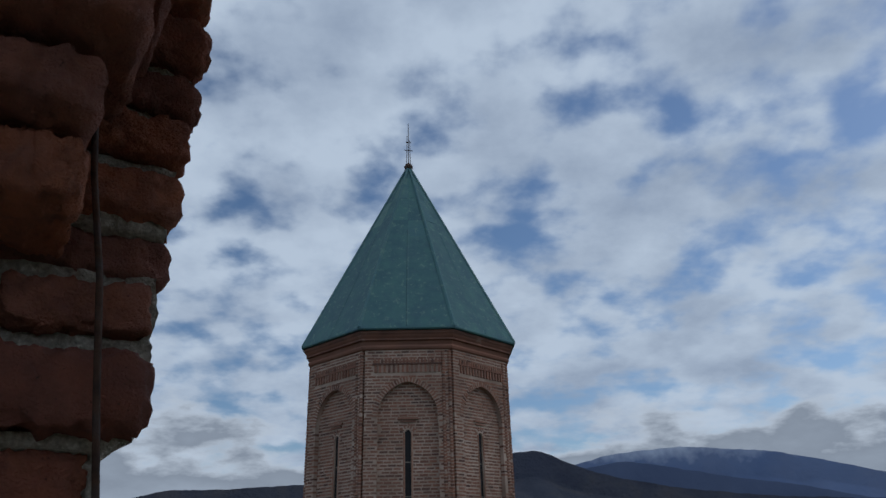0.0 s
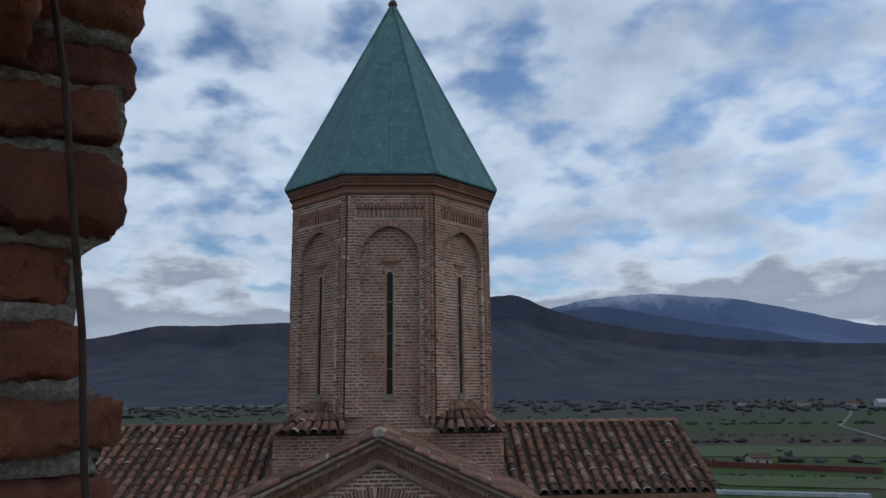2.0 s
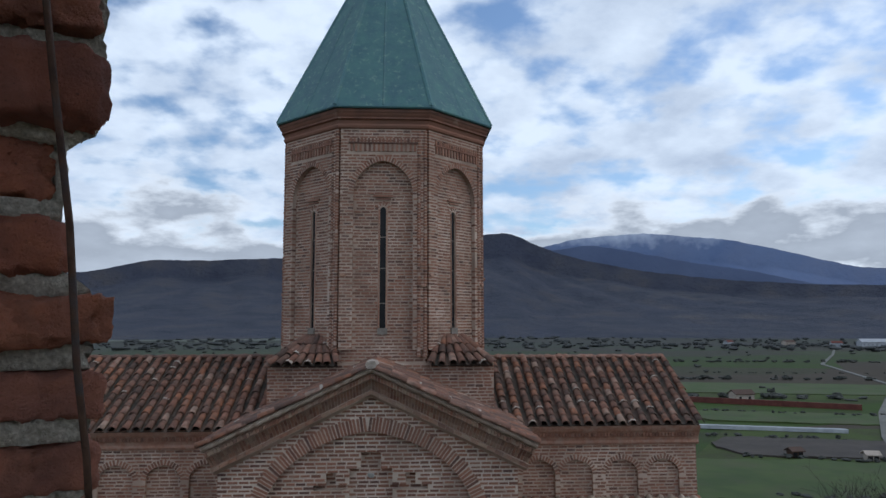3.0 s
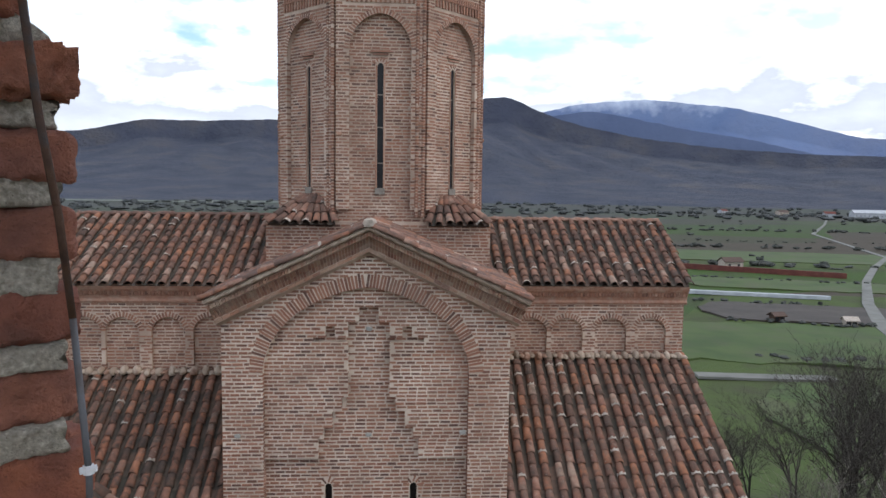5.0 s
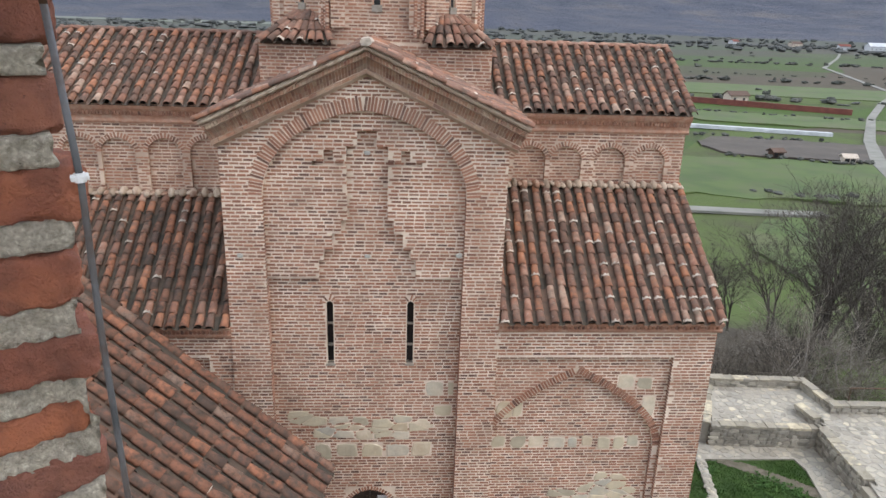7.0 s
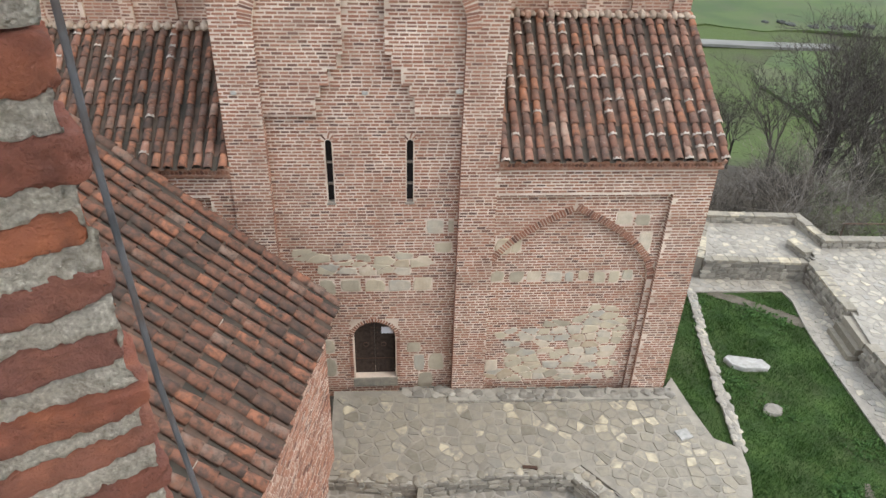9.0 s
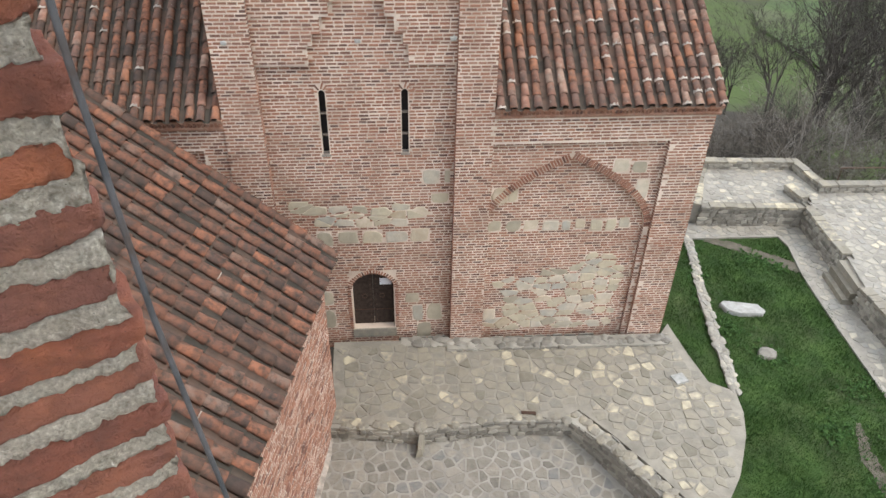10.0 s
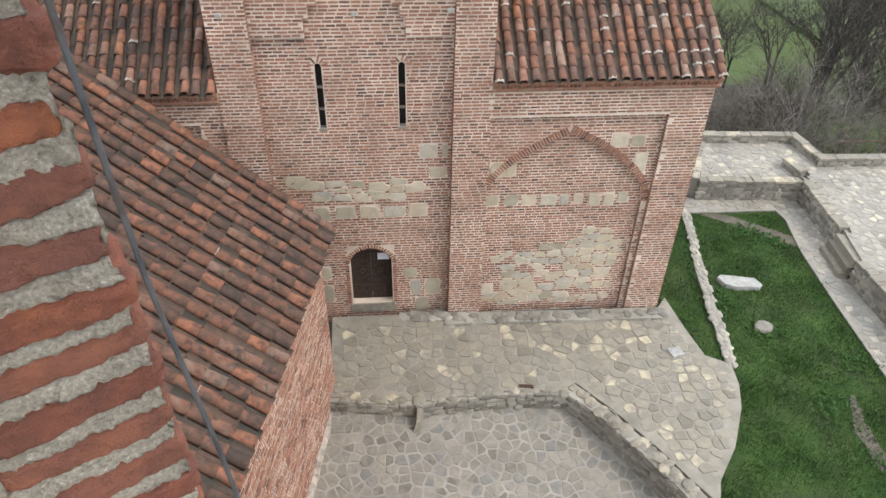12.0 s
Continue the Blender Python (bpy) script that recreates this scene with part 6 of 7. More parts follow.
# ---- low house beside the courtyard ----
def low_house():
    house = new("low_house")
    tagged(house, "low brick house with a steep barrel-tile roof", "house")
    d = Vector((-0.18, -1.0, 0)).normalized()
    n = Vector((-d.y, d.x, 0))
    if n.x < 0:
        n = -n
    o = Vector((-1.08, -2.95, 0))
    pl = Plane(o, d, n)
    body = pl.slab("wall", [(0, -1.6), (9.5, -1.6), (9.5, 4.72), (0, 4.72)], [], -0.5, 0.0, MORTAR, house)
    soup = Soup()
    left = [300]
    bricks(pl, 0, 9.4, -1.0, 4.7, lambda u, z: 0.0, soup, body, left, lambda u, z: u < 2.2)
    end = Plane(o + d * 0.0, -n, -d)
    end.slab("end_wall", [(0.02, -1.2), (5.6, -1.2), (5.6, 8.4), (0.02, 4.5)], [], -0.4, 0.0, MORTAR, house)
    bricks(end, 0, 5.6, -0.9, 8.4, lambda u, z: 0.0 if z < 4.4 + u * 0.7 else None, soup)
    tagged(soup.out("bricks", BRICK, body), kind="stuff")
    prism(pl, [(4.52, 0.0), (4.52, 0.06), (4.62, 0.12), (4.74, 0.16), (4.74, 0.0)], -0.05, 9.5, OLDMORTAR, "eave_mortar", house)
    prism(pl, [(-1.6, 0.0), (-1.6, 0.14), (-0.72, 0.13), (-0.66, 0.0)], 0.0, 9.5, OLDMORTAR, "skirting", house)
    e0 = Vector((-0.80, -2.82, 4.86))
    slope = -n * 6.4 + Vector((0, 0, 6.4 * 0.76))
    e1 = e0 + d * 9.5
    tile_roof("roof", e1, e0, e1 + slope, e0 + slope, house, pitch=0.375, step=0.42, flecks=0.012, tiles=TILES_OLD, label="steep weathered orange and brown barrel-tile roof")


low_house()


# ---- hillside trees and shrubs ----
def branch(soup, p, d, ln, r, depth, rr, spread):
    pts, rad = [p], [r]
    q, v = Vector(p), Vector(d)
    for k in range(3):
        v = (v + Vector((rr.uniform(-1, 1), rr.uniform(-1, 1), rr.uniform(-0.3, 0.8))) * 0.16).normalized()
        q = q + v * ln / 3
        pts.append(q.copy())
        rad.append(r * (1 - 0.2 * (k + 1)))
    vs, fs = tube(pts, rad, 5 if depth > 2 else 3)
    soup.add(vs, fs[:-2])
    if depth <= 0:
        return
    for k in range(rr.choice((2, 3, 3)) if depth > 1 else 3):
        at = pts[rr.choice((1, 2, 2, 3, 3))]
        nd = (v + Vector((rr.gauss(0, 1), rr.gauss(0, 1), rr.gauss(0.15, 0.6))) * spread).normalized()
        branch(soup, at, nd, ln * rr.uniform(0.55, 0.82), max(0.008, r * rr.uniform(0.45, 0.62)), depth - 1, rr, spread)


def bare_tree(x, y, height, seed, stems=1, lean=0.12, depth=5, label="bare grey winter tree on the hillside", spread=0.62, mat=None):
    r = random.Random(seed)
    z = ground_height(x, y) - 0.2
    tree = new("bare_tree")
    tree.location = (x, y, z)
    tagged(tree, label, "tree", "bare trees on the hillside")
    trunk, crown = Soup(), Soup()
    for k in range(stems):
        d = Vector((r.uniform(-lean, lean) * (1 + k), r.uniform(-lean, lean) * (1 + k), 1)).normalized()
        ln = height * 0.34 * r.uniform(0.85, 1.1)
        rad = height * 0.011 * (1 if stems == 1 else 0.8)
        pts = [Vector((0.15 * k, 0.1 * k, 0)) + d * ln * f + Vector((r.uniform(-0.06, 0.06), r.uniform(-0.06, 0.06), 0)) * f for f in (0, 0.35, 0.7, 1.0)]
        vs, fs = tube(pts, [rad * 1.35, rad * 1.05, rad * 0.9, rad * 0.75], 7)
        trunk.add(vs, fs)
        for j in range(6):
            at = pts[r.choice((1, 2, 2, 3, 3))]
            nd = (d + Vector((r.gauss(0, 0.6), r.gauss(0, 0.6), r.uniform(0, 0.5)))).normalized()
            branch(crown, at, nd, height * 0.24 * r.uniform(0.8, 1.15), rad * 0.6, depth - 1, r, spread)
    trunk.out("trunk", mat or BARK, tree)
    crown.out("crown", mat or BARK, tree)
    return tree


for x, y, h, sd, st in ((24.6, 23.0, 9.5, 1, 2), (27.8, 23.5, 10.0, 2, 3), (22.8, 28.0, 8.5, 3, 2), (30.5, 26.0, 13.0, 4, 3), (21.5, 35, 7.0, 5, 1), (33, 30, 16, 6, 3), (25.5, 30.0, 7.5, 7, 2), (29.5, 21.0, 7.0, 8, 2), (34.5, 24.5, 15.0, 9, 3)):
    bare_tree(x, y, h, sd, st, depth=6 if sd in (1, 2, 4, 6, 8) else 5, label="bare dark-brown winter tree with fine twigs on the hillside" if sd % 2 else "bare grey winter tree on the hillside")
for x, y, h, sd in ((38, 33, 17, 31), (41, 36, 17, 32)):
    bare_tree(x, y, h, sd, 1, 0.04, 5, "tall slender pale bare poplar", 0.30, TWIG)


def shrubs():
    r = random.Random(12)
    for cx, cy, n, hgt, lab in ((19.4, 10.6, 9, 6.5, "large pale spreading leafless shrub behind the parapet"), (22.6, 10.2, 8, 5.2, "large pale spreading leafless shrub below the rail"), (15.4, 10.6, 70, 2.6, "dense brown thicket below the parapet"), (17.2, 11.2, 70, 2.8, "dense brown thicket below the parapet"), (25.5, 10.8, 60, 3.4, "dense brown thicket below the rail"), (21.0, 14.8, 60, 3.4, "dense brown brushwood on the slope"), (24.5, 20.8, 60, 3.6, "dense brown brushwood between the trees"), (28.5, 19.0, 60, 3.6, "dense brown brushwood between the trees"), (31.5, 22.5, 60, 3.6, "dense brown brushwood between the trees"), (20.5, 12.4, 46, 2.4, "pale leafless shrub below the terrace parapet"), (22.8, 12.8, 40, 2.2, "grey leafless shrub behind the parapet"), (17.4, 13.4, 40, 2.0, "tangled brown shrub below the terrace"), (25.0, 14.5, 40, 2.4, "grey leafless thicket on the slope"), (15.2, 13.0, 34, 1.7, "low dark thicket below the terrace"), (19.0, 16.8, 44, 2.6, "grey brushwood on the slope"), (22.0, 18.0, 44, 2.8, "grey brushwood on the slope"), (26.0, 18.5, 44, 2.8, "grey brushwood on the slope"), (29.0, 16.0, 40, 2.6, "grey brushwood on the slope"), (16.5, 18.5, 40, 2.4, "brown brushwood on the slope"), (33.0, 18.0, 40, 2.8, "grey brushwood on the slope")):
        soup = Soup()
        z = ground_height(cx, cy) - 0.1
        for _ in range(n):
            a, rad = r.uniform(0, math.tau), r.uniform(0, 1.3)
            p = Vector((rad * math.cos(a), rad * math.sin(a), 0))
            d = Vector((math.cos(a) * r.uniform(0.1, 0.9), math.sin(a) * r.uniform(0.1, 0.9), 1)).normalized()
            if "large" in lab:
                branch(soup, p * 0.5, d, hgt * r.uniform(0.32, 0.5), 0.038, 4, r, 0.62)
            else:
                branch(soup, p, d, hgt * r.uniform(0.25, 0.45), 0.014, 3, r, 0.8)
        bush = new("leafless_shrub")
        bush.location = (cx, cy, z)
        tagged(bush, lab, "shrub", "shrubs on the slope")
        soup.out("crown", TWIG if "pale" in lab or "grey" in lab else BARK, bush)


shrubs()


# ---- valley ----
# hedge and scrub are greyed: far haze is put into both colours
HEDGE = material("hazy_hedge", [(0.047, 0.050, 0.043), (0.068, 0.068, 0.058)], 0.4, bump=0.8, bump_scale=1.0, vary=0.5)
HAZESCRUB = material("hazy_scrub", [(0.052, 0.056, 0.055), (0.068, 0.069, 0.064)], 0.02, bump=0.5, bump_scale=0.5, vary=0.4)
PLOUGH = material("ploughed_field", [(0.048, 0.039, 0.032), (0.07, 0.057, 0.045)], 0.15, bump=0.5, bump_scale=1.5)
WHITEWALL = material("white_wall", [(0.33, 0.34, 0.355), (0.45, 0.46, 0.47)], 0.3)
REDFENCE = material("red_fence", [(0.11, 0.035, 0.028), (0.16, 0.055, 0.04)], 0.3)
GREENFIELD = material("spring_field", [(0.038, 0.062, 0.015), (0.053, 0.079, 0.019), (0.066, 0.076, 0.029)], 0.08, bump=0.6, bump_scale=2.0, stain=0.7, stain_color=(0.062, 0.062, 0.032), stain_scale=0.09)


def field(name, a, b, width, z, mat, label, seed):
    """A field with an uneven border, fading out in tongues at its ends."""
    along = Vector((b[0] - a[0], b[1] - a[1]))
    across = Vector((-along.y, along.x)).normalized()
    n, vs = 60, []
    for k in range(n + 1):
        f = k / n
        end = 0.25 + 0.75 * smooth_step(0, 0.10, f) * (1 - smooth_step(0.90, 1, f))
        for s in (1, -1):
            w = width * 0.5 * end * (1 + 0.13 * noise.noise((f * 7, seed + s * 3, 1)) + 0.06 * noise.noise((f * 23, seed - s * 5, 4)))
            p = Vector(a) + along * f + across * s * w
            vs.append((p.x, p.y, z))
    m = len(vs)
    vs += [(x, y, z - 0.5) for x, y, _ in vs]
    fs = []
    for k in range(n):
        q = 2 * k
        fs += [(q, q + 1, q + 3, q + 2), (q, q + 2, m + q + 2, m + q), (q + 1, m + q + 1, m + q + 3, q + 3)]
    tagged(obj(name, vs, fs, mat), label, "field", kind="structure")


field("field_1", (91, 187), (150, 172), 30, VALLEY + 0.5, PLOUGH, "brown ploughed field in the valley", 1)
field("field_2", (50, 150), (130, 135), 44, VALLEY + 0.45, GREENFIELD, "bright green spring field", 2)
field("field_3", (60, 92), (120, 72), 38, VALLEY + 0.42, GREENFIELD, "bright green meadow below the hill", 3)
field("field_4", (110, 252), (190, 228), 30, VALLEY + 0.44, GREENFIELD, "green spring field beyond the pale strip", 4)
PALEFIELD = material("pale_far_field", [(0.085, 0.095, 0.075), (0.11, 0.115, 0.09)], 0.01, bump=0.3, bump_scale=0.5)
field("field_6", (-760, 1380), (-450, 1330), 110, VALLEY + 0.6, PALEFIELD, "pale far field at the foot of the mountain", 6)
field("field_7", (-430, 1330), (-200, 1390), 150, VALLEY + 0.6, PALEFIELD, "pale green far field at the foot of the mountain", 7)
field("field_5", (120, 370), (330, 320), 60, VALLEY + 0.44, GREENFIELD, "far green field", 5)
ribbon("greenhouse_strip", [(96, 222), (144, 206.5)], 2.2, VALLEY + 1.2, WHITEWALL, "long low pale covered strip between fields", "greenhouse", 1.2, "")
ribbon("garden_wall", [(122, 300), (185, 260)], 1.0, VALLEY + 2.4, REDFENCE, "long dark red fence across the fields", "fence", 2.4, "")
ribbon("road", [(58, 113), (68, 111.6), (78, 110.4), (84, 110.0)], 3.4, VALLEY + 0.55, ROAD, "pale gravel road in the valley", "road", 0.5)
ribbon("road", [(113, 120), (115.5, 128.8), (118.5, 137), (129, 160), (150, 196), (186.5, 250), (225, 300), (265, 347), (344, 546), (450, 700), (550, 855)], [4, 4, 4, 4, 3.4, 3, 3, 3, 3, 2.5, 2.5], VALLEY + 0.56, ROAD, "pale road winding to the village", "road", 0.5)


def valley_house(x, y, w, d, h, turn, wall, roof, label, name="village_house"):
    house = new(name)
    house.matrix_basis = pose(x, y, VALLEY, 0, 0, turn)
    tagged(house, label, "house", "buildings in the valley")
    vs = [(-w / 2, -d / 2, 0), (w / 2, -d / 2, 0), (w / 2, d / 2, 0), (-w / 2, d / 2, 0), (-w / 2, -d / 2, h), (w / 2, -d / 2, h), (w / 2, d / 2, h), (-w / 2, d / 2, h), (-w / 2, 0, h + d * 0.25), (w / 2, 0, h + d * 0.25)]
    obj("wall", vs, [(0, 1, 5, 4), (2, 3, 7, 6), (1, 2, 6, 9, 5), (3, 0, 4, 8, 7)], wall, house)
    e = 0.5
    vs = [(-w / 2 - e, -d / 2 - e, h - 0.2), (w / 2 + e, -d / 2 - e, h - 0.2), (w / 2 + e, 0, h + d * 0.25 + 0.1), (-w / 2 - e, 0, h + d * 0.25 + 0.1), (w / 2 + e, d / 2 + e, h - 0.2), (-w / 2 - e, d / 2 + e, h - 0.2)]
    vs += [(a, b, c + 0.25) for a, b, c in vs]
    obj("roof", vs, [(3, 2, 1, 0), (5, 4, 2, 3), (6, 7, 8, 9), (9, 8, 10, 11), (0, 1, 7, 6), (1, 2, 8, 7), (2, 4, 10, 8), (4, 5, 11, 10), (5, 3, 9, 11), (3, 0, 6, 9)], roof, house)
    for k in range(max(2, int(w / 5))):
        x0 = -w / 2 + (k + 0.5) * w / max(2, int(w / 5))
        obj("window", [(x0 + a, -d / 2 - b, h * 0.45 + c) for b in (0.06, 0.0) for a, c in ((-0.6, -0.6), (0.6, -0.6), (0.6, 0.6), (-0.6, 0.6))], BOXF, DARKPANE, house)


valley_house(640, 905, 44, 16, 7, -8, WHITEWALL, WHITEWALL, "long white hall with a pale roof", "village_hall")
valley_house(600, 930, 14, 10, 5, -12, WHITEWALL, REDFENCE, "white village house with a red roof")
valley_house(560, 980, 16, 10, 5, 10, OLDMORTAR, IRON, "grey village house with a dark roof")
valley_house(480, 1000, 12, 9, 5, 25, WHITEWALL, REDFENCE, "pale village house among trees")
valley_house(690, 860, 18, 10, 5, -30, OLDMORTAR, IRON, "grey farm shed with a dark roof")
valley_house(105, 169, 3.2, 2.4, 1.7, 10, IRON, IRON, "small dark field shed", "field_shed")
valley_house(122, 163, 3.0, 2.4, 1.6, -10, OLDMORTAR, OLDMORTAR, "small pale field hut", "field_hut")
valley_house(155, 300, 9, 6, 3, 5, OLDMORTAR, IRON, "low farm building behind the red fence", "farm_building")


def hedges():
    r = random.Random(5)
    soup = Soup()
    n = 0

    def clump(x, y, w, h):
        for _ in range(5):
            cx, cy, cz = x + r.uniform(-w, w) * 0.4, y + r.uniform(-w, w) * 0.4, VALLEY + h * r.uniform(0.3, 0.65)
            rx, rz = w * r.uniform(0.25, 0.5), h * r.uniform(0.25, 0.45)
            vs, fs = [], []
            for a in range(3):
                for b in range(6):
                    g, e = math.tau * b / 6 + a, (a - 1) * 0.9
                    k = r.uniform(0.7, 1.25)
                    vs.append((cx + rx * k * math.cos(e) * math.cos(g), cy + rx * k * math.cos(e) * math.sin(g), cz + rz * k * math.sin(e)))
            for a in range(2):
                for b in range(6):
                    fs.append((a * 6 + b, a * 6 + (b + 1) % 6, a * 6 + 6 + (b + 1) % 6, a * 6 + 6 + b))
            fs += [(5, 4, 3, 2, 1, 0), (12, 13, 14, 15, 16, 17)]
            soup.add(vs, fs)

    for _ in range(380):
        d = r.uniform(330, 1500) ** 1.0
        az = radians(r.uniform(-34, 40))
        if (noise.noise((d * 0.012, az * 9, 2)) < -0.05 and d < 1100) or (d < 520 and r.random() < 0.7):
            continue
        clump(d * math.sin(az), d * math.cos(az), r.uniform(1.2, 3.6) * (1 + d / 1500), r.uniform(0.9, 2.8))
    for (x0, y0), (x1, y1), k in (((110, 320), (250, 290), 40), ((130, 420), (420, 380), 50), ((200, 600), (600, 540), 60), ((-500, 900), (500, 1000), 90)):
        for j in range(k):
            f = r.random()
            clump(x0 + (x1 - x0) * f + r.uniform(-4, 4), y0 + (y1 - y0) * f + r.uniform(-4, 4), r.uniform(2.5, 5), r.uniform(1.2, 3.2))
    for (x0, y0), (x1, y1), k in (((70, 128), (140, 116), 30), ((88, 172), (150, 152), 26), ((95, 205), (140, 192), 16), ((110, 268), (190, 240), 34), ((60, 75), (120, 60), 18), ((125, 130), (160, 190), 24), ((190, 470), (420, 430), 40)):
        for j in range(k):
            f = r.random()
            clump(x0 + (x1 - x0) * f + r.uniform(-2, 2), y0 + (y1 - y0) * f + r.uniform(-2, 2), r.uniform(0.8, 2.2), r.uniform(0.5, 1.5))
    tagged(soup.out("hedgerows", HEDGE), "dark leafless hedges and scattered trees in the valley", "hedges", kind="stuff")
    soup = Soup()
    for _ in range(420):
        d, az = r.uniform(900, 1440), radians(r.uniform(-34, 40))
        clump(d * math.sin(az), d * math.cos(az), r.uniform(5, 14), r.uniform(3, 7))
    tagged(soup.out("scrubland", HAZESCRUB), "scrub greyed by haze at the foot of the mountains", "scrub", kind="stuff")


hedges()


# ---- bell tower opening, close to the camera ----
EDGE = Vector((0.312, -15.68, 0))
JAMB = Plane(EDGE, (-0.86, -0.51, 0), (0.51, -0.86, 0))


def rough_brick(length, height, depth, seed, rough=0.006):
    bm = bmesh.new()
    bmesh.ops.create_cube(bm, size=1.0)
    bmesh.ops.subdivide_edges(bm, edges=bm.edges[:], cuts=11, use_grid_fill=True)
    bmesh.ops.subdivide_edges(bm, edges=[e for e in bm.edges if abs(e.verts[0].co.x - e.verts[1].co.x) > 0.01], cuts=2, use_grid_fill=True)
    for v in bm.verts:
        q = v.co * 2
        # worn arrises
        k = (abs(q.x) ** 10 + abs(q.y) ** 10 + abs(q.z) ** 10) ** 0.1
        q = q / k if k > 1 else q
        p = Vector((q.x * length / 2, q.y * height / 2, q.z * depth / 2))
        at = Vector((p.x + seed * 1.7, p.y, p.z))
        near_edge = sorted((abs(q.x), abs(q.y), abs(q.z)))[1]
        chip = smooth_step(0.62, 0.98, near_edge) * max(0.0, noise.noise(at * 38) + 0.10)
        pit = max(0.0, noise.noise(at * 95 + Vector((3, 1, 7))) - 0.28)
        d = rough * (0.9 * noise.fractal(at * 46, 0.6, 2.2, 5) + 0.8 * noise.noise(at * 13)) - rough * 2.4 * chip - 0.007 * pit
        v.co = p + Vector((q.x, q.y * 0.7, q.z)).normalized() * d
    me = bpy.data.meshes.new("brick")
    bmesh.ops.recalc_face_normals(bm, faces=bm.faces)
    bm.to_mesh(me)
    bm.free()
    me.materials.append(NEARBRICK)
    me.polygons.foreach_set("use_smooth", [True] * len(me.polygons))
    return me


def tower():
    wall = new("tower_wall")
    tagged(wall, "weathered red brick jamb of the bell tower opening", "brick wall", kind="structure")
    r = random.Random(9)
    bottoms = [14.303 - 0.0765 * k for k in range(22, 0, -1)] + [14.303, 14.379, 14.454, 14.540, 14.630, 14.720, 14.810, 14.900, 14.985, 15.068, 15.15, 15.235, 15.328, 15.44, 15.525, 15.605, 15.69, 15.77, 15.85, 15.935, 16.02, 16.1, 16.19, 16.27, 16.35, 16.43]
    sets, laid = {}, []
    for kind, rough in (("plain", 0.0056), ("worn", 0.0085)):
        sets[kind] = [(ln, rough_brick(ln, 0.053, 0.13, k + (40 if kind == "worn" else 0), rough)) for k, ln in enumerate((0.135, 0.20, 0.235, 0.25, 0.27, 0.245, 0.16, 0.22))]
    edge_at = {15.15: 0.045, 15.235: 0.05, 15.44: 0.02, 15.068: -0.004, 15.328: 0.012, 14.63: -0.012}
    for k, z0 in enumerate(bottoms):
        nxt = bottoms[k + 1] if k + 1 < len(bottoms) else z0 + 0.08
        h = (nxt - z0) * (0.61 if z0 < 14.5 else 0.67 if z0 < 15.1 else 0.80) * r.uniform(0.93, 1.06)
        kind = "worn" if z0 > 15.0 else "plain"
        u = edge_at.get(z0, r.uniform(-0.012, 0.008) if z0 > 15.1 else r.uniform(-0.004, 0.004) if z0 > 14.4 else r.uniform(-0.012, 0.022)) - (0.003 if 14.6 < z0 < 15.1 else 0)
        first = True
        while u < 1.15:
            ln, me = r.choice(sets[kind])
            if first and ln < 0.2 and r.random() < 0.5:
                ln, me = sets[kind][3]
            gone = (z0 > 15.1 and not first and r.random() < 0.06) or (z0 < 14.6 and not first and r.random() < 0.2)
            if z0 in (15.15, 15.235) and first:
                gone = False
            out = r.uniform(-0.006, 0.008) + (r.uniform(-0.02, 0.03) if kind == "worn" else 0)
            if z0 == 15.328:
                out += 0.012
            if not gone:
                m = JAMB.matrix(u + ln / 2, z0 + h / 2, out - 0.065) @ pose(0, 0, 0, r.uniform(-3, 3), r.uniform(-3, 3), r.uniform(-1.6, 1.6) * (2.2 if kind == "worn" else 1)) @ Matrix.Diagonal((1, h / 0.053, 1, 1))
                shared("brick", me, m, wall)
                laid.append((u, u + ln, z0, z0 + h))
            u += ln + (r.uniform(0.006, 0.02) if z0 > 15.1 else r.uniform(0.012, 0.04) if z0 > 14.4 else r.uniform(0.015, 0.075))
            first = False
    # springing of the arch: courses stepping out over the jamb
    for k, (z0, u0, out) in enumerate(((15.535, 0.122, 0.15), (15.625, 0.124, 0.19), (15.715, 0.098, 0.23), (15.80, 0.080, 0.27), (15.885, 0.066, 0.31), (15.97, 0.05, 0.35), (16.055, 0.04, 0.39), (16.14, 0.03, 0.43))):
        u = u0 + r.uniform(-0.006, 0.006)
        while u < 1.1:
            ln, me = r.choice(sets["worn"])
            m = JAMB.matrix(u + ln / 2, z0 + 0.04, out / 2 - 0.02) @ pose(0, 0, 0, r.uniform(-2, 2), r.uniform(-2, 2), r.uniform(-2, 2)) @ Matrix.Diagonal((1, 0.080 / 0.053, (out + 0.04) / 0.13, 1))
            shared("brick", me, m, wall)
            u += ln + r.uniform(0.004, 0.012)
    # mortar, rough and nearly flush
    st = 0.0055
    nu, nz = int(1.15 / st), int(4.0 / st)
    vs, fs = [], []
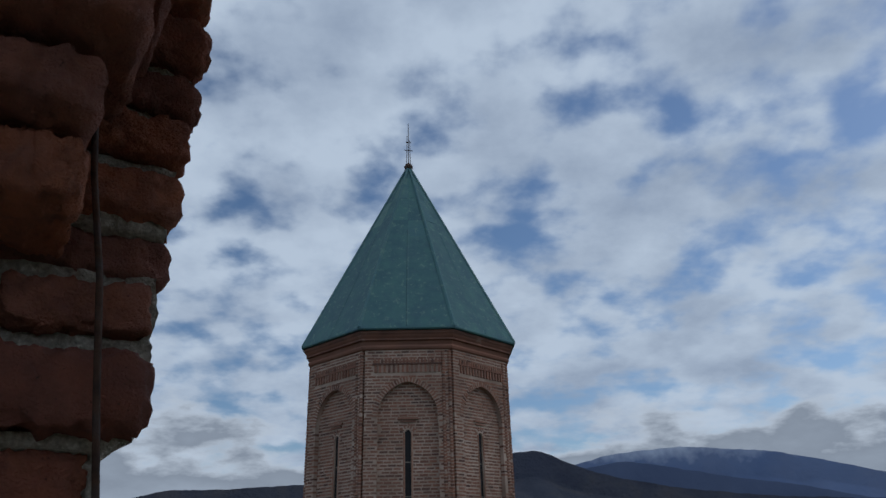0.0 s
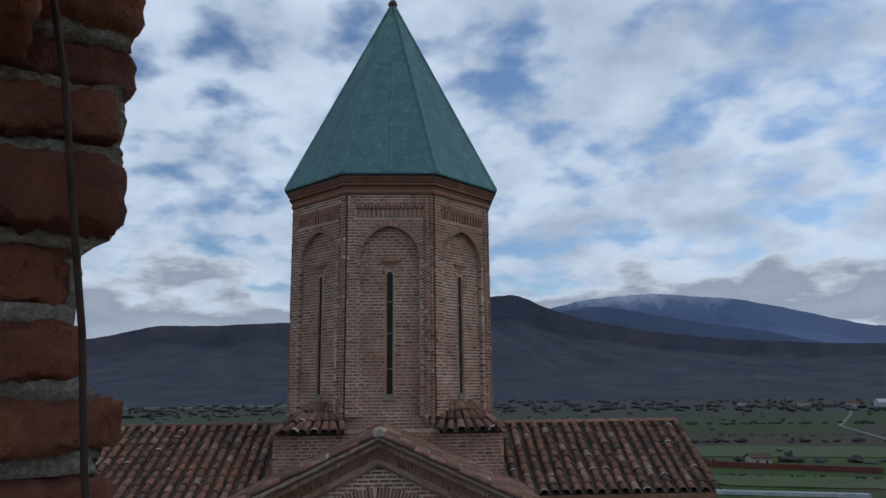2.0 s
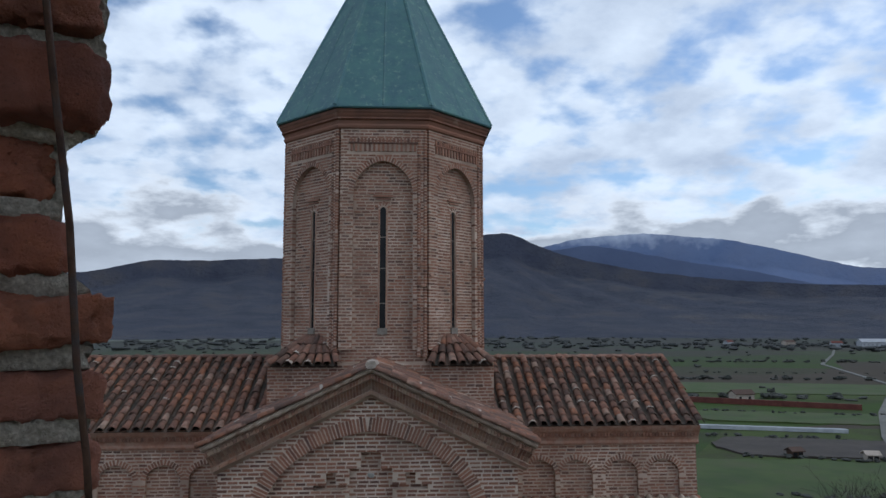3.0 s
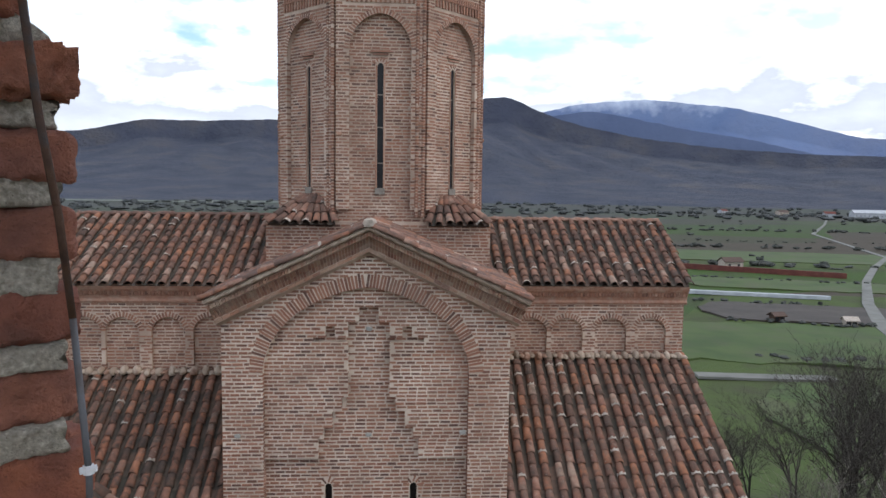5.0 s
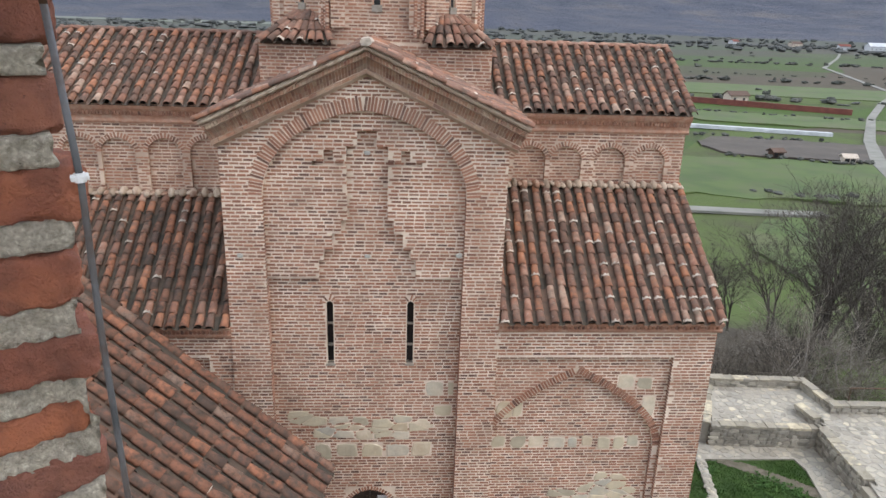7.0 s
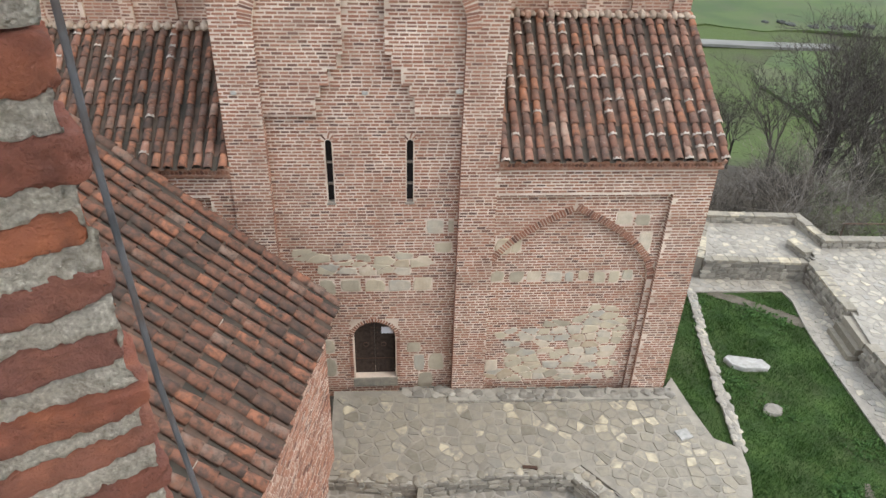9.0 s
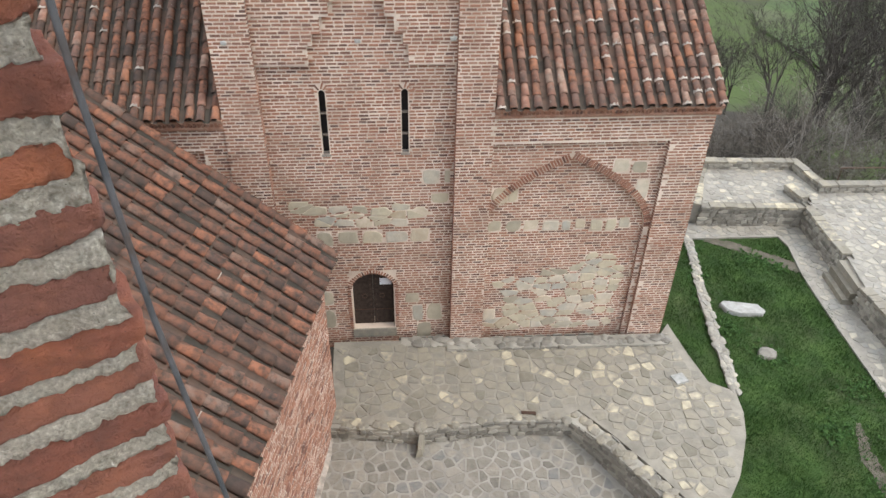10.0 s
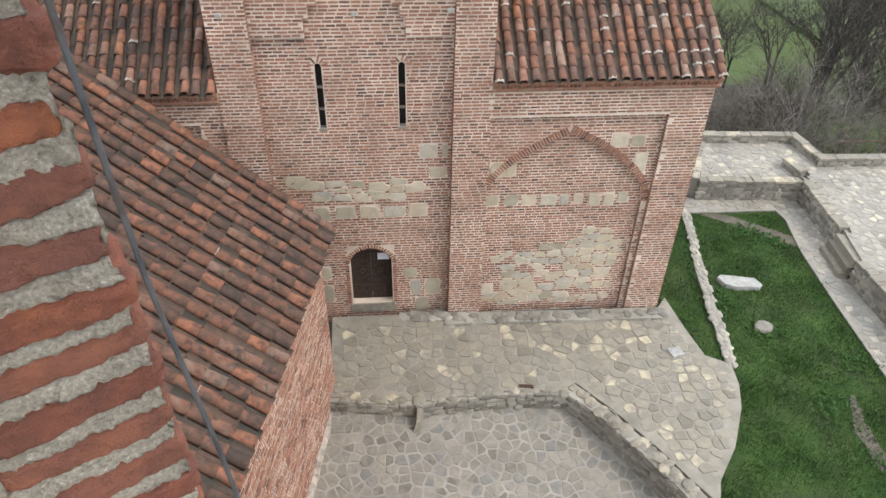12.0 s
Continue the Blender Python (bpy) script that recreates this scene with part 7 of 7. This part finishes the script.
    for j in range(nz + 1):
        z = 12.6 + j * st
        row = [q for q in laid if q[2] < z < q[3]]
        for i in range(nu + 1):
            u = max(0.012 + i * st, 0.012 + 0.036 * smooth_step(15.13, 15.16, z) * (1 - smooth_step(15.30, 15.33, z)))
            p = Vector((u * 34, z * 34, 3.0))
            d = -0.006 + 0.0065 * noise.fractal(p, 0.25, 2.2, 5) + 0.006 * noise.noise(p * 0.3) - 0.016 * max(0.0, noise.noise(p * 1.6 + Vector((9, 4, 0))) - 0.42)
            if any(a + 0.006 < u < e - 0.006 and lo + 0.005 < z < hi - 0.005 for a, e, lo, hi in row):
                d = -0.045
            if z > 15.0:
                d -= 0.022 * max(0, noise.noise((u * 14, z * 14, 7))) + 0.012
            e = 0.014 * noise.noise((z * 20, 1, 5)) + 0.006 * noise.noise((z * 70, 3, 5)) if i == 0 else 0
            vs.append(JAMB.p(u + e, z, d))
    w = nu + 1
    for j in range(nz):
        for i in range(nu):
            fs.append((j * w + i, j * w + i + 1, (j + 1) * w + i + 1, (j + 1) * w + i))
    base = len(vs)
    for j in range(nz + 1):
        p = vs[j * w]
        vs.append(Vector((p.x - 0.10, p.y + 0.02, p.z)))
        vs.append(Vector((p.x - 0.9, p.y + 0.03, p.z)))
    for j in range(nz):
        a = base + 2 * j
        fs += [(j * w, (j + 1) * w, a + 2, a), (a, a + 2, a + 3, a + 1)]
    mort = obj("mortar", vs, fs, NEARMORTAR, wall)
    mort.data.polygons.foreach_set("use_smooth", [True] * len(fs))
    # unseen parts of an open belfry, added to close it round the camera
    s = Soup()
    pts = [JAMB.p(1.1, 0, -0.03), JAMB.p(1.1, 0, -0.9), Vector((-0.9, -15.65, 0)), Vector((-0.55, -15.66, 0))]
    s.add([(p.x, p.y, 16.6) for p in pts] + [(p.x, p.y, 12.0) for p in pts], BOXF)
    s.out("pier_core", NEARMORTAR, wall)
    # floor stays out of view; pale stone chosen to bounce light onto the jamb
    floor = obj("tower_floor", [(x, y, z) for z in (13.25, 12.9) for x, y in ((-3.2, -20.5), (3.6, -20.5), (3.6, -15.75), (-3.2, -15.75))], BOXF, FLAGPALE)
    tagged(floor, "unseen bell tower floor, pale to bounce light", "floor", kind="structure")
    # added ceiling, out of view; its height sets how much sky reaches the jamb
    lid = obj("ceiling", [(x, y, z) for z in (20.0, 19.5) for x, y in ((-3.4, -20.7), (3.8, -20.7), (3.8, -15.62), (-3.4, -15.62))], BOXF, NEARBRICK)
    tagged(lid, "unseen brick ceiling added over the bell tower", "ceiling", kind="structure")
    # band stays out of view, added to shade the top of the jamb
    band = obj("wall_arch_band", [(x, y, z) for z in (17.0, 16.25) for x, y in ((-3.4, -16.55), (3.8, -16.55), (3.8, -15.62), (-3.4, -15.62))], BOXF, NEARBRICK)
    tagged(band, "unseen brick band added to shade the bell tower jamb", "wall", kind="structure")
    for x, y in ((3.2, -16.2), (3.2, -20.2), (-2.9, -20.2)):
        s = Soup()
        s.add([(x + a, y + b, z) for z in (19.6, -2.7) for a, b in ((-0.4, -0.4), (0.4, -0.4), (0.4, 0.4), (-0.4, 0.4))], BOXF)
        tagged(s.out("wall_pier", NEARBRICK), "brick pier of the bell tower", "pier", kind="structure")
    body = obj("wall_tower_body", [(x, y, z) for z in (12.9, -2.8) for x, y in ((-3.2, -20.5), (3.6, -20.5), (3.6, -15.8), (-3.2, -15.8))], BOXF, BRICK)
    tagged(body, "brick body of the bell tower below the opening", "tower", kind="structure")


tower()


def conductor():
    thing = new("lightning_conductor")
    tagged(thing, "thin grey and rusty conductor rod hanging down the jamb", "cable")
    pts = [(0.17, -15.80, 16.2), (0.215, -15.79, 15.82), (0.242, -15.785, 15.62), (0.268, -15.78, 15.49), (0.284, -15.78, 15.36), (0.297, -15.765, 15.2), (0.305, -15.75, 15.05), (0.316, -15.74, 14.95), (0.326, -15.74, 14.85), (0.338, -15.74, 14.69), (0.344, -15.74, 14.53), (0.347, -15.74, 14.40), (0.351, -15.74, 14.24), (0.363, -15.74, 14.08), (0.374, -15.74, 13.95), (0.382, -15.74, 13.82), (0.40, -15.74, 13.5), (0.44, -15.74, 12.8)]
    pts = [(x + 0.008 * smooth_step(14.5, 14.75, z) * (1 - smooth_step(15.2, 15.45, z)), y, z) for x, y, z in pts]
    vs, fs = tube(pts[8:], [0.0036] * (len(pts) - 8), 8)
    ob = obj("rod", vs, fs, CABLE, thing)
    ob.data.polygons.foreach_set("use_smooth", [True] * len(fs))
    vs, fs = tube(pts[:9], [0.0042] * 8 + [0.0037], 8)
    ob = obj("rusty_rod", vs, fs, IRON, thing, "rusty upper length")
    ob.data.polygons.foreach_set("use_smooth", [True] * len(fs))
    vs, fs = tube([(0.3443, -15.74, 14.699), (0.3449, -15.74, 14.690)], [0.0056, 0.0056], 8)
    obj("clip", vs, fs, WHITEPLASTIC, thing, "white plastic clip")
    vs, fs = tube([(0.3375, -15.743, 14.694), (0.3525, -15.74, 14.696)], [0.004, 0.004], 6)
    obj("clip_tab", vs, fs, WHITEPLASTIC, thing)


conductor()
